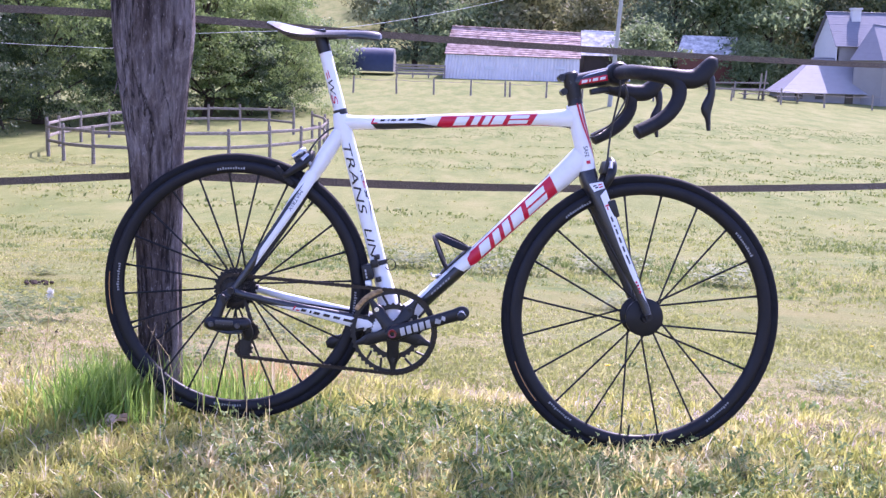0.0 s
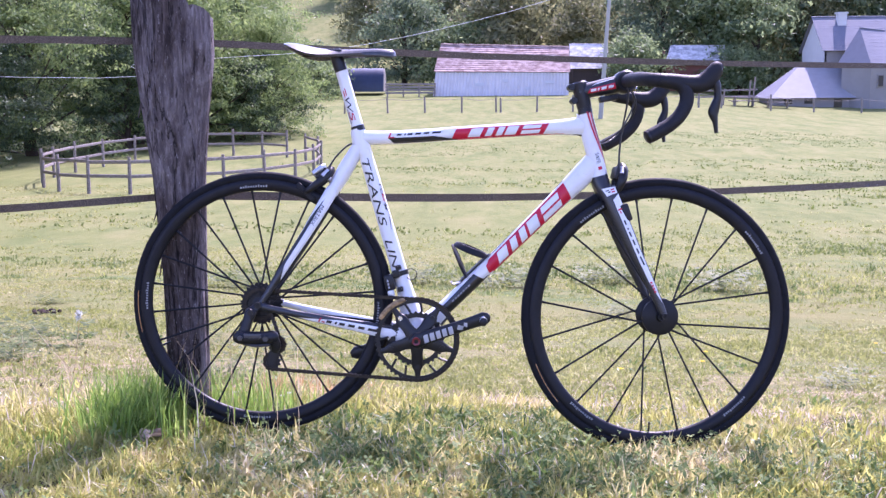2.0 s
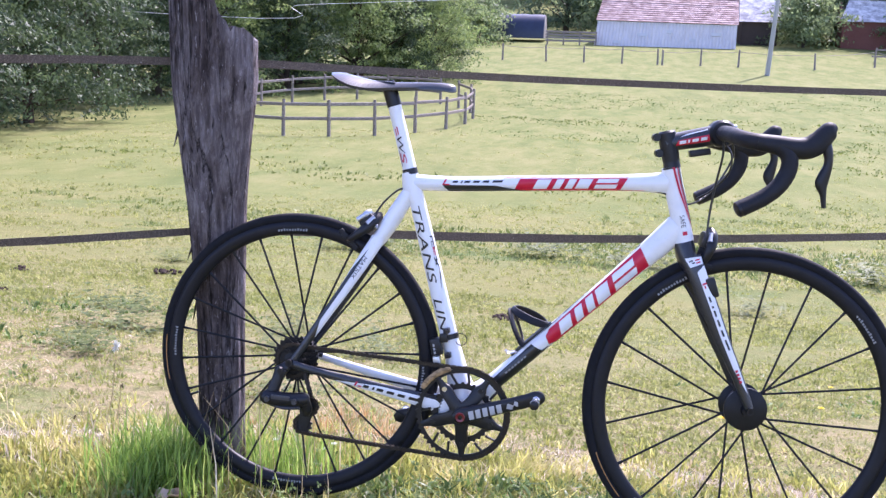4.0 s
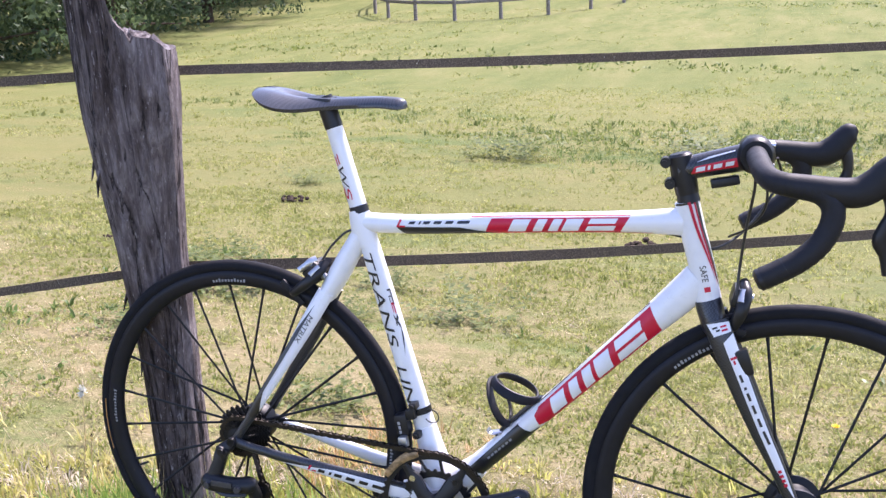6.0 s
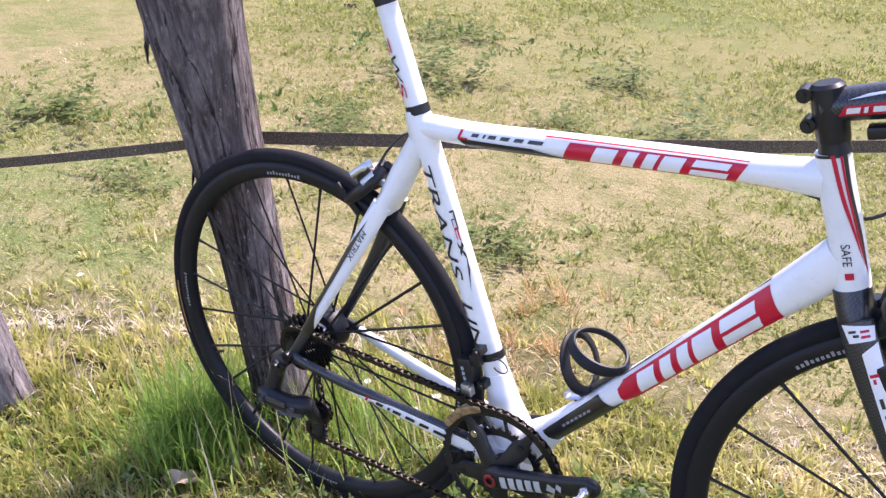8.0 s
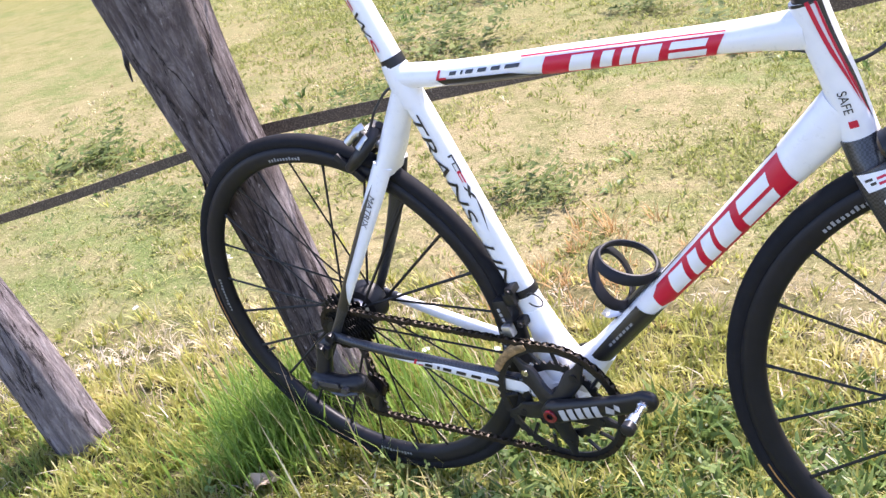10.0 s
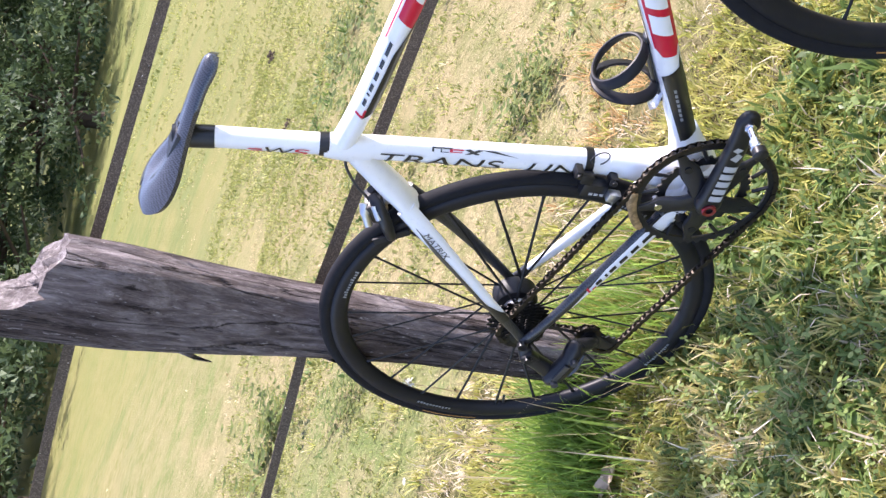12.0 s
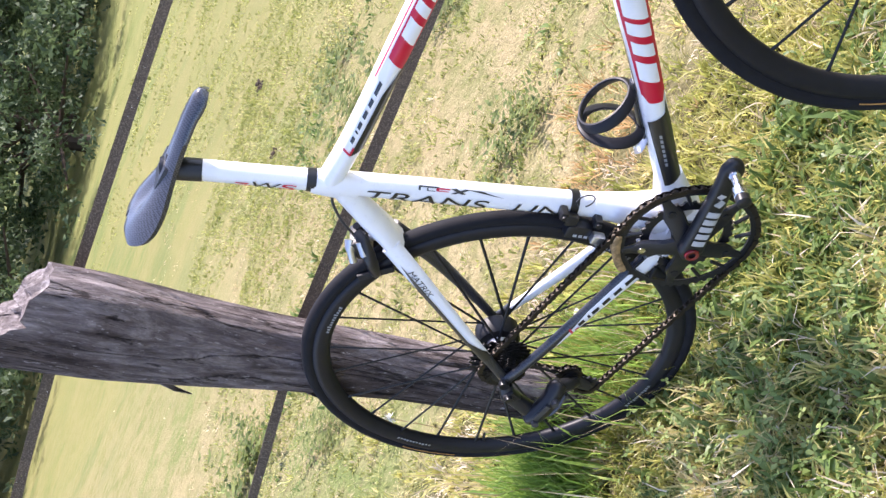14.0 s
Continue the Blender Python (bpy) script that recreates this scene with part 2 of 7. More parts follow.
    blotch = k.ramp(k.noise(0.9, 8, 0.78, k.coords((1, 0.3, 1))), [(0.38, (0.095, 0.125, 0.036)), (0.50, (0.150, 0.168, 0.056)), (0.62, (0.205, 0.200, 0.082))])
    d = k.mix(away.outputs[0], d, k.mix(0.72, d, blotch))
    k.color(k.mix(verge_f.outputs[0], d, thatch))
    k.bump(k.mix(0.5, small, tiny), 0.9, 0.03)
    return k.m


MEADOW = meadow()


def leafy(name, stops, trans=0.25, rough=0.55, patches=0.0, spec=0.3):
    """Foliage: hue by piece, light passing through it."""
    k = Mat(name, (0.1, 0.15, 0.04), rough, spec=spec)
    r = k.pick()
    f = k.noise(1.3, 3, 0.6, k.coords())
    mixed = k.n("Math", operation="ADD")
    k.link(r, mixed.inputs[0])
    k.link(f, mixed.inputs[1])
    half = k.n("Math", operation="MULTIPLY")
    k.link(mixed.outputs[0], half.inputs[0])
    half.inputs[1].default_value = 0.5
    value = half.outputs[0]
    if patches:
        wide = k.n("MapRange", **{"From Min": 0.34, "From Max": 0.66})
        k.link(k.mix(0.5, k.noise(1.5, 5, 0.65, k.coords()), k.noise(11, 3, 0.6, k.coords())), wide.inputs["Value"])
        both = k.n("Mix", Factor=patches)
        k.link(value, both.inputs[2])
        k.link(wide.outputs[0], both.inputs[3])
        value = both.outputs[0]
    col = k.ramp(value, stops)
    k.color(col)
    tr = k.n("BsdfTranslucent")
    k.link(col, tr.inputs["Color"])
    mx = k.n("MixShader", Fac=trans)
    out = k.t.nodes["Material Output"]
    k.link(k.p.outputs[0], mx.inputs[1])
    k.link(tr.outputs[0], mx.inputs[2])
    k.link(mx.outputs[0], out.inputs["Surface"])
    return k.m


GRASS = leafy("grass_blades", [(0.08, (0.100, 0.135, 0.030)), (0.32, (0.28, 0.300, 0.068)), (0.54, (0.49, 0.47, 0.14)), (0.76, (0.68, 0.58, 0.30)), (0.95, (0.84, 0.77, 0.58))], 0.60, 0.38, 0.6, 0.5)
LUSH = leafy("lush_grass", [(0.15, (0.10, 0.185, 0.032)), (0.5, (0.25, 0.38, 0.070)), (0.85, (0.58, 0.63, 0.22))], 0.55, 0.38, 0.3, 0.5)
STRAW = leafy("dry_grass", [(0.15, (0.27, 0.19, 0.085)), (0.5, (0.52, 0.42, 0.25)), (0.85, (0.76, 0.68, 0.51))], 0.45, 0.5, 0.5, 0.45)
CLOVER = leafy("clover_leaves", [(0.15, (0.055, 0.095, 0.026)), (0.5, (0.15, 0.21, 0.062)), (0.85, (0.34, 0.39, 0.15))], 0.4, 0.6, 0.3, 0.2)
RUST = leafy("rusty_dry_grass", [(0.15, (0.34, 0.19, 0.075)), (0.5, (0.52, 0.33, 0.14)), (0.85, (0.68, 0.52, 0.30))], 0.45, 0.5)
BROAD = leafy("broad_weed_leaves", [(0.15, (0.050, 0.095, 0.022)), (0.5, (0.13, 0.200, 0.050)), (0.85, (0.30, 0.37, 0.12))], 0.45, 0.42, 0.2, 0.4)
FIELDWEED = leafy("meadow_weed_leaves", [(0.15, (0.085, 0.125, 0.030)), (0.5, (0.17, 0.215, 0.058)), (0.85, (0.30, 0.33, 0.11))], 0.45, 0.5, 0.4)
WEED = leafy("thistle_leaves", [(0.15, (0.058, 0.085, 0.020)), (0.5, (0.125, 0.160, 0.042)), (0.85, (0.24, 0.27, 0.085))], 0.4)
TURF = leafy("grazed_turf", [(0.12, (0.13, 0.165, 0.038)), (0.45, (0.28, 0.300, 0.085)), (0.75, (0.43, 0.42, 0.18)), (0.95, (0.56, 0.51, 0.33))], 0.55, 0.5, 0.55, 0.3)
BLEACHED = leafy("bleached_straw", [(0.15, (0.46, 0.37, 0.26)), (0.5, (0.68, 0.58, 0.44)), (0.85, (0.84, 0.78, 0.68))], 0.45, 0.5, 0.4, 0.4)
# near leaf colours carry the light: dark for shaded trees, bright for sunlit ones
TREE_SHADED = leafy("shaded_oak_leaves", [(0.15, (0.030, 0.052, 0.026)), (0.5, (0.068, 0.105, 0.048)), (0.85, (0.14, 0.19, 0.080))], 0.42)
TREE_SUNLIT = leafy("sunlit_ash_leaves", [(0.15, (0.095, 0.145, 0.05)), (0.5, (0.20, 0.275, 0.092)), (0.85, (0.35, 0.42, 0.155))], 0.55)
# hill foliage: distance haze painted in as paler, bluer, more translucent leaves
HAZY_DARK = leafy("hazy_hill_oak_leaves", [(0.15, (0.060, 0.095, 0.055)), (0.5, (0.125, 0.175, 0.100)), (0.85, (0.25, 0.31, 0.16))], 0.55)
HAZY_LIGHT = leafy("hazy_hill_ash_leaves", [(0.15, (0.10, 0.145, 0.065)), (0.5, (0.20, 0.265, 0.12)), (0.85, (0.34, 0.40, 0.18))], 0.55)
HAZY_WARM = leafy("hazy_hill_beech_leaves", [(0.15, (0.10, 0.115, 0.055)), (0.5, (0.20, 0.215, 0.10)), (0.85, (0.33, 0.32, 0.15))], 0.55)
YELLOW = leafy("yellow_petals", [(0.2, (0.70, 0.48, 0.01)), (0.8, (0.80, 0.62, 0.03))], 0.2)
PALE = leafy("pale_petals", [(0.2, (0.6, 0.6, 0.52)), (0.8, (0.75, 0.75, 0.7))], 0.2)
DEADLEAF = leafy("dead_leaf", [(0.2, (0.36, 0.26, 0.19)), (0.8, (0.62, 0.53, 0.44))], 0.15, 0.8)
DUNG = dark("dry_dung", (0.045, 0.032, 0.024), 0.95, 40, 0.6, 0.1)
TRUNK = dark("tree_bark", (0.06, 0.045, 0.035), 0.95, 12, 0.6, 0.1)


def plain(name, a, b, scale, rough=0.85, bump=0.3, stretch=(1, 1, 1), patchy=False):
    k = Mat(name, a, rough, spec=0.25)
    f = k.noise(scale, 6, 0.65, k.coords(stretch))
    if patchy:
        f = k.ramp(f, [(0.40, (0, 0, 0)), (0.60, (1, 1, 1))])
    g = k.noise(scale * 0.13, 4, 0.6, k.coords())
    k.color(k.mix(k.mix(0.5, f, g), a, b))
    k.bump(f, bump, 0.01)
    return k.m


TILE = plain("red_clay_tile", (0.11, 0.050, 0.042), (0.66, 0.49, 0.44), 1.5, 0.85, 0.3, (1, 1, 2.5), True)
SLATE = plain("slate", (0.11, 0.115, 0.135), (0.215, 0.22, 0.255), 1.6, 0.8, 0.15)
# lean-to slate with the sun's sheen painted in as a paler colour
SHEENSLATE = plain("pale_sheen_slate", (0.20, 0.195, 0.205), (0.35, 0.345, 0.36), 1.6, 0.65, 0.15)
SHEET = plain("pale_corrugated_sheet", (0.40, 0.37, 0.365), (0.84, 0.79, 0.78), 1.9, 0.7, 0.2, (1, 1, 0.4))
OLDROOF = plain("lichened_roof", (0.16, 0.145, 0.145), (0.92, 0.88, 0.87), 1.6, 0.85, 0.3, (1, 1, 1.5), True)
RENDERED = plain("grey_render", (0.20, 0.185, 0.18), (0.36, 0.34, 0.32), 1.2)
WHITEWALL = plain("white_render", (0.48, 0.47, 0.47), (0.66, 0.65, 0.64), 1.5)
REDBRICK = plain("red_brick", (0.17, 0.06, 0.045), (0.28, 0.12, 0.09), 3.0)
DARKWOOD = plain("dark_boards", (0.045, 0.035, 0.03), (0.12, 0.09, 0.075), 2.0)
GLASSDARK = dark("window_glass", (0.02, 0.022, 0.028), 0.12, 5, 0.02)
TARP = dark("blue_black_sheeting", (0.020, 0.026, 0.050), 0.35, 3, 0.2)
CONCRETE = plain("concrete_pole", (0.34, 0.33, 0.31), (0.46, 0.45, 0.43), 6)


# ---- mesh tools ----
def mesh_ob(name, verts, faces, material, parent=None, label="", smooth=True):
    """One mesh object from vertex and face lists, under a thing or a part."""
    me = bpy.data.meshes.new(name)
    me.from_pydata([tuple(v) for v in verts], [], faces)
    me.materials.append(material)
    if smooth:
        me.polygons.foreach_set("use_smooth", [True] * len(me.polygons))
    me.update()
    ob = new(name, me)
    ob.parent = parent
    if label:
        ob["label"] = label
    return ob


def part(name, bm, material, parent=None, label="", smooth=True, sharp=40):
    """Links a bmesh as one mesh object under a thing or a part."""
    me = bpy.data.meshes.new(name)
    bmesh.ops.recalc_face_normals(bm, faces=bm.faces[:])
    if smooth:
        limit = radians(sharp)
        for e in bm.edges:
            if len(e.link_faces) == 2 and e.calc_face_angle(0) > limit:
                e.smooth = False
        for f in bm.faces:
            f.smooth = True
    bm.to_mesh(me)
    bm.free()
    me.materials.append(material)
    ob = new(name, me)
    ob.parent = parent
    if label:
        ob["label"] = label
    return ob


def thing(name, m=None, label="", category="", group="", kind=""):
    ob = new(name)
    if m is not None:
        ob.matrix_world = m
    return tagged(ob, label, category, group, kind)


def frame_of(path):
    """Tangent, in-plane normal and side of each point of a path, turned as little as possible."""
    pts = [Vector(p) for p in path]
    tang = []
    for i in range(len(pts)):
        a, b = pts[max(i - 1, 0)], pts[min(i + 1, len(pts) - 1)]
        tang.append((b - a).normalized())
    side = Vector((0, -1, 0))
    if abs(tang[0].dot(side)) > 0.9:
        side = Vector((1, 0, 0))
    out = []
    for p, t in zip(pts, tang):
        side = (side - t * side.dot(t)).normalized()
        out.append((p, t, side.cross(t).normalized(), side))
    return out


def smooth_path(points, steps=6):
    """A Catmull-Rom curve through rows of any width."""
    p = [np.array(q, float) for q in points]
    p = [2 * p[0] - p[1], *p, 2 * p[-1] - p[-2]]
    out = []
    for i in range(1, len(p) - 2):
        for s in range(steps):
            t = s / steps
            out.append(0.5 * (2 * p[i] + (p[i + 1] - p[i - 1]) * t + (2 * p[i - 1] - 5 * p[i] + 4 * p[i + 1] - p[i + 2]) * t**2
                              + (3 * p[i] - p[i - 1] - 3 * p[i + 1] + p[i + 2]) * t**3))
    out.append(p[-2])
    return out


def sweep(bm, path, radii, seg=16, caps=True, power=2.0):
    """A tube along a path. radii: (in-plane, sideways) for each point; power over 2 squares the section."""
    rings = []
    for (p, t, n, s), r in zip(frame_of(path), radii):
        a, b = r if isinstance(r, (tuple, list, np.ndarray)) else (r, r)
        ring = []
        for k in range(seg):
            w = 2 * math.pi * k / seg
            c, d = math.cos(w), math.sin(w)
            c, d = math.copysign(abs(c) ** (2 / power), c), math.copysign(abs(d) ** (2 / power), d)
            ring.append(bm.verts.new(p + n * (a * c) + s * (b * d)))
        rings.append(ring)
    for q, r in zip(rings, rings[1:]):
        for k in range(seg):
            bm.faces.new((q[k], q[(k + 1) % seg], r[(k + 1) % seg], r[k]))
    if caps:
        bm.faces.new(rings[0][::-1])
        bm.faces.new(rings[-1])
    return rings


def tube(name, points, material, parent=None, label="", seg=16, steps=5, power=2.0):
    """Rows of (x, y, z, in-plane radius, sideways radius), smoothed and swept."""
    rows = smooth_path(points, steps)
    bm = bmesh.new()
    sweep(bm, [r[:3] for r in rows], [tuple(r[3:5]) for r in rows], seg, power=power)
    return part(name, bm, material, parent, label)


def rod(bm, a, b, r, seg=8, r2=None):
    sweep(bm, [a, b], [r, r if r2 is None else r2], seg)


def box(bm, size, m=None, bevel=0.0):
    made = bmesh.ops.create_cube(bm, size=1.0)["verts"]
    bmesh.ops.scale(bm, vec=size, verts=made)
    if bevel:
        edges = list({e for v in made for e in v.link_edges})
        made = list({v for f in bmesh.ops.bevel(bm, geom=edges, offset=bevel, segments=2, affect="EDGES", profile=0.6)["faces"] for v in f.verts} | {v for v in made if v.is_valid})
    if m is not None:
        bmesh.ops.transform(bm, matrix=m, verts=[v for v in made if v.is_valid])
    return made


def lathe(bm, profile, seg, m):
    """Turns rows of (radius, along) about the local z axis; closed where the radius is 0."""
    rings = []
    for r, h in profile:
        if r < 1e-6:
            rings.append([bm.verts.new(m @ Vector((0, 0, h)))])
        else:
            rings.append([bm.verts.new(m @ Vector((r * math.cos(2 * math.pi * k / seg), r * math.sin(2 * math.pi * k / seg), h))) for k in range(seg)])
    for q, r in zip(rings, rings[1:]):
        for k in range(seg):
            j = (k + 1) % seg
            if len(q) == 1 and len(r) == 1:
                continue
            if len(q) == 1:
                bm.faces.new((q[0], r[j], r[k]))
            elif len(r) == 1:
                bm.faces.new((q[k], q[j], r[0]))
            else:
                bm.faces.new((q[k], q[j], r[j], r[k]))


def ring(bm, profile, seg, m):
    """Turns a closed outline of (radius, along) about the local z axis."""
    rows = [[bm.verts.new(m @ Vector((r * math.cos(2 * math.pi * k / seg), r * math.sin(2 * math.pi * k / seg), h))) for r, h in profile] for k in range(seg)]
    for k in range(seg):
        a, b = rows[k], rows[(k + 1) % seg]
        for i in range(len(profile)):
            j = (i + 1) % len(profile)
            bm.faces.new((a[i], a[j], b[j], b[i]))


ACROSS = pose(0, 0, 0, 90, 0, 0)       # local z along -y


# ---- the land: one sheet from the verge to the wooded hill ----
PROFILE_Y = (-80, -6, -3, -1, 0, 0.5, 1.2, 2.6, 5.3, 10, 18, 32, 40, 50, 85, 105, 125, 160, 250, 400, 700, 2500)
PROFILE_Z = (1.2, 0.16, 0.09, 0.03, 0.0, -0.05, -0.17, -0.42, -0.85, -1.3, -2.0, -2.34, -2.38, -2.1, -1.0, 0.35, 1.5, 8, 34, 72, 120, 150)


def ground_z(x, y):
    """Height of the land."""
    z = np.interp(y, PROFILE_Y, PROFILE_Z)
    near = np.exp(-(np.maximum(y, 0) / 9.0) ** 2)
    z = z - 0.037 * np.clip(x, -4, 4) * near
    right = np.clip((x - 16) / 16, 0, 1) * np.clip((y - 50) / 40, 0, 1) * np.clip((135 - y) / 25, 0, 1)
    z = z - 0.75 * right
    far = np.clip((y - 130) / 150, 0, 1)
    z = z + far * 9 * np.sin(x * 0.021 + 1.0) + far * 5 * np.sin(x * 0.05 + y * 0.03)
    return z


def spaced(lo, hi, step, reach, grow=1.16):
    mid = list(np.arange(lo, hi + 1e-6, step))
    up, d, v = [], step, hi
    while v < reach[1]:
        d *= grow
        v += d
        up.append(v)
    down, d, v = [], step, lo
    while v > reach[0]:
        d *= grow
        v -= d
        down.append(v)
    return np.array(down[::-1] + mid + up)


gx, gy = spaced(-5, 5, 0.14, (-1500, 1500)), spaced(-2.5, 7, 0.14, (-90, 2500))
X, Y = np.meshgrid(gx, gy)
Z = ground_z(X, Y) + 0.012 * np.sin(X * 3.1 + 0.7 * np.sin(Y * 2.3)) * np.sin(Y * 2.7) - 0.012
nx, ny = len(gx), len(gy)
idx = np.arange(nx * ny).reshape(ny, nx)
quads = np.stack([idx[:-1, :-1], idx[:-1, 1:], idx[1:, 1:], idx[1:, :-1]], -1).reshape(-1, 4)
land = mesh_ob("ground", np.stack([X, Y, Z], -1).reshape(-1, 3).tolist(), quads.tolist(), MEADOW)
tagged(land, "sloping late-summer meadow of green and straw-coloured grass", "meadow", kind="structure")


def on_land(x, y, dz=0.0):
    return Vector((x, y, float(ground_z(x, y)) + dz))


# ---- trees ----
def leaf_cloud(blobs, count, size, seed, gap=0.25):
    """Small leaf clumps over the shells of a crown's lobes: vertices and faces."""
    g = np.random.default_rng(seed)
    weight = np.array([b[3] * b[4] for b in blobs])
    which = g.choice(len(blobs), count, p=weight / weight.sum())
    b = np.array(blobs)[which]
    d = g.normal(size=(count, 3))
    d /= np.linalg.norm(d, axis=1)[:, None]
    d[:, 2] = np.where(g.random(count) < 0.7, np.abs(d[:, 2]), d[:, 2])
    lump = 1 + 0.20 * np.sin(d[:, 0] * 7 + which) * np.sin(d[:, 1] * 6 + 2 * which) + 0.12 * np.sin(d[:, 2] * 11 + which)
    r = (0.50 + 0.56 * g.random(count) ** 0.6) * lump
    # leaves gather in drooping sprays round the twig ends
    twig = np.sort(g.integers(0, max(1, count // 55), count))
    first = np.searchsorted(twig, twig)
    d, r, b = d[first], r[first], b[first]
    spray = np.clip(g.normal(size=(count, 3)), -1.9, 1.9) * size * np.array([3.6, 3.6, 1.5])
    spray[:, 2] -= 0.10 * (spray[:, 0] ** 2 + spray[:, 1] ** 2) / (size * 3.6)
    c = b[:, :3] + d * r[:, None] * b[:, [3, 3, 4]] + spray
    nrm = d + g.normal(scale=0.6, size=(count, 3))
    nrm /= np.linalg.norm(nrm, axis=1)[:, None]
    u = np.cross(nrm, g.normal(size=(count, 3)))
    u /= np.linalg.norm(u, axis=1)[:, None]
    v = np.cross(nrm, u)
    s = size * (0.5 + g.random(count))[:, None]
    pts = np.stack([c - u * s, c - v * s * 0.9 + nrm * s * 0.12, c + u * s], 1).reshape(-1, 3)
    return pts, np.arange(count * 3).reshape(-1, 3)


def fast_mesh(name, pts, faces, material):
    """A mesh from arrays; faces all of one size."""
    me = bpy.data.meshes.new(name)
    n, k = faces.shape
    me.vertices.add(len(pts))
    me.vertices.foreach_set("co", np.asarray(pts, np.float32).ravel())
    me.loops.add(n * k)
    me.loops.foreach_set("vertex_index", faces.astype(np.int32).ravel())
    me.polygons.add(n)
    me.polygons.foreach_set("loop_start", np.arange(0, n * k, k, dtype=np.int32))
    me.polygons.foreach_set("loop_total", np.full(n, k, np.int32))
    me.materials.append(material)
    me.update(calc_edges=True)
    return me


def tree(name, height, spread, lobes, count, size, seed, material, label, low=0.12):
    """Tapered trunk with limbs and a crown of leaf clumps."""
    g = np.random.default_rng(seed)
    ob = thing(name, None, label, "tree")
    bm = bmesh.new()
    top = height * 0.72
    rows = [(0.15 * math.sin(2 * k), 0.12 * math.cos(3 * k), top * k / 5, 0.035 * height * (1 - 0.16 * k), 0.035 * height * (1 - 0.16 * k)) for k in range(6)]
    sweep(bm, [r[:3] for r in rows], [r[3:] for r in rows], 8)
    blobs = []
    for i in range(lobes):
        w, h = 2 * math.pi * (i * 0.618 + g.random() * 0.2), low + (0.92 - low) * (i + 0.5) / lobes
        r = spread * (0.75 if h < 0.6 else 0.75 * (1.35 - h)) * (0.6 + 0.4 * g.random())
        c = (r * math.cos(w), r * math.sin(w), height * h)
        sz = spread * (0.42 + 0.22 * g.random())
        blobs.append((*c, sz, sz * (0.7 + 0.25 * g.random())))
        z0 = max(0.12 * height, c[2] - 0.25 * height)
        rod(bm, (0, 0, min(z0, top * 0.95)), c, 0.010 * height, 6, 0.003 * height)
    blobs.append((0, 0, height * 0.85, spread * 0.5, height * 0.16))
    part("trunk", bm, TRUNK, ob, "dark branching trunk")
    pts, f = leaf_cloud(blobs, count, size, seed)
    crown = new("crown", fast_mesh("crown", pts, f, material))
    crown.parent = ob
    return ob


NEAR_TREES = [("oak_tree", 11, 4.8, 24, 33000, 0.085, 11, TREE_SHADED, "dense oak at the edge of the meadow, shade painted into its dark green leaves"),
              ("ash_tree", 9.5, 4.2, 22, 29000, 0.085, 12, TREE_SUNLIT, "ash standing before the dark trees, sunlight painted into its bright green leaves"),
              ("hedge_tree", 6.5, 3.4, 18, 20000, 0.080, 13, TREE_SHADED, "low bushy hedge tree, shade painted into its dark leaves")]
# far crowns wear the leaf colours that have haze mixed in
FAR_TREES = [("oak_tree", 12, 5.2, 16, 6000, 0.27, 21, HAZY_DARK, "dark green oak on the wooded hillside"),
             ("ash_tree", 11, 4.6, 15, 6000, 0.26, 22, HAZY_LIGHT, "light green ash on the wooded hillside"),
             ("beech_tree", 11, 5.0, 16, 6000, 0.27, 23, HAZY_WARM, "olive green beech turning on the wooded hillside"),
             ("hazel_tree", 6, 3.6, 12, 5500, 0.22, 24, HAZY_LIGHT, "rounded hazel at the foot of the hill")]
near_proto = [tree(*r, low=0.06) for r in NEAR_TREES]
far_proto = [tree(*r, low=0.10) for r in FAR_TREES]


def set_tree(proto, used, x, y, turn, scale, group):
    m = Matrix.Translation(on_land(x, y, -0.1)) @ Matrix.Rotation(turn, 4, "Z")
    if id(proto) in used:
        ob = copy_thing(proto, m)
    else:
        ob = proto
        ob.matrix_world = m
        used.add(id(proto))
    ob.scale = (scale,) * 3
    ob["group"] = group
    return ob


used = set()
g = np.random.default_rng(7)
for k, x, y, s in ((0, -25, 52, 1.1), (1, -20.5, 50, 0.95), (1, -17.5, 57, 1.15), (1, -14.2, 58, 0.95), (1, -13.0, 66, 1.0), (1, -11.3, 62, 0.72), (2, -11.6, 66, 0.75), (2, -16.5, 52.5, 0.8), (2, -21, 47, 0.8),
                   (0, -20, 66, 1.2), (2, -12.2, 59.5, 0.7), (0, -23, 37, 1.1), (2, -21.5, 42, 0.9), (0, -22, 29, 1.0), (2, -19.5, 33, 0.9), (0, -20.5, 22, 1.0), (2, -18.2, 25.5, 0.9), (0, -20.5, 15.5, 1.0), (2, -17.6, 18.5, 0.95),
                   (0, -20, 9, 1.0), (2, -16.8, 12.5, 0.9), (0, -18.5, 3, 0.9), (2, -15.4, 7.5, 0.8), (2, -14.6, 3.5, 0.8), (0, -30, 22, 1.3), (0, -30, 34, 1.3), (0, -29, 10, 1.3)):
    set_tree(near_proto[k], used, x, y, g.random() * 6.28, s, "trees at the meadow's edge")
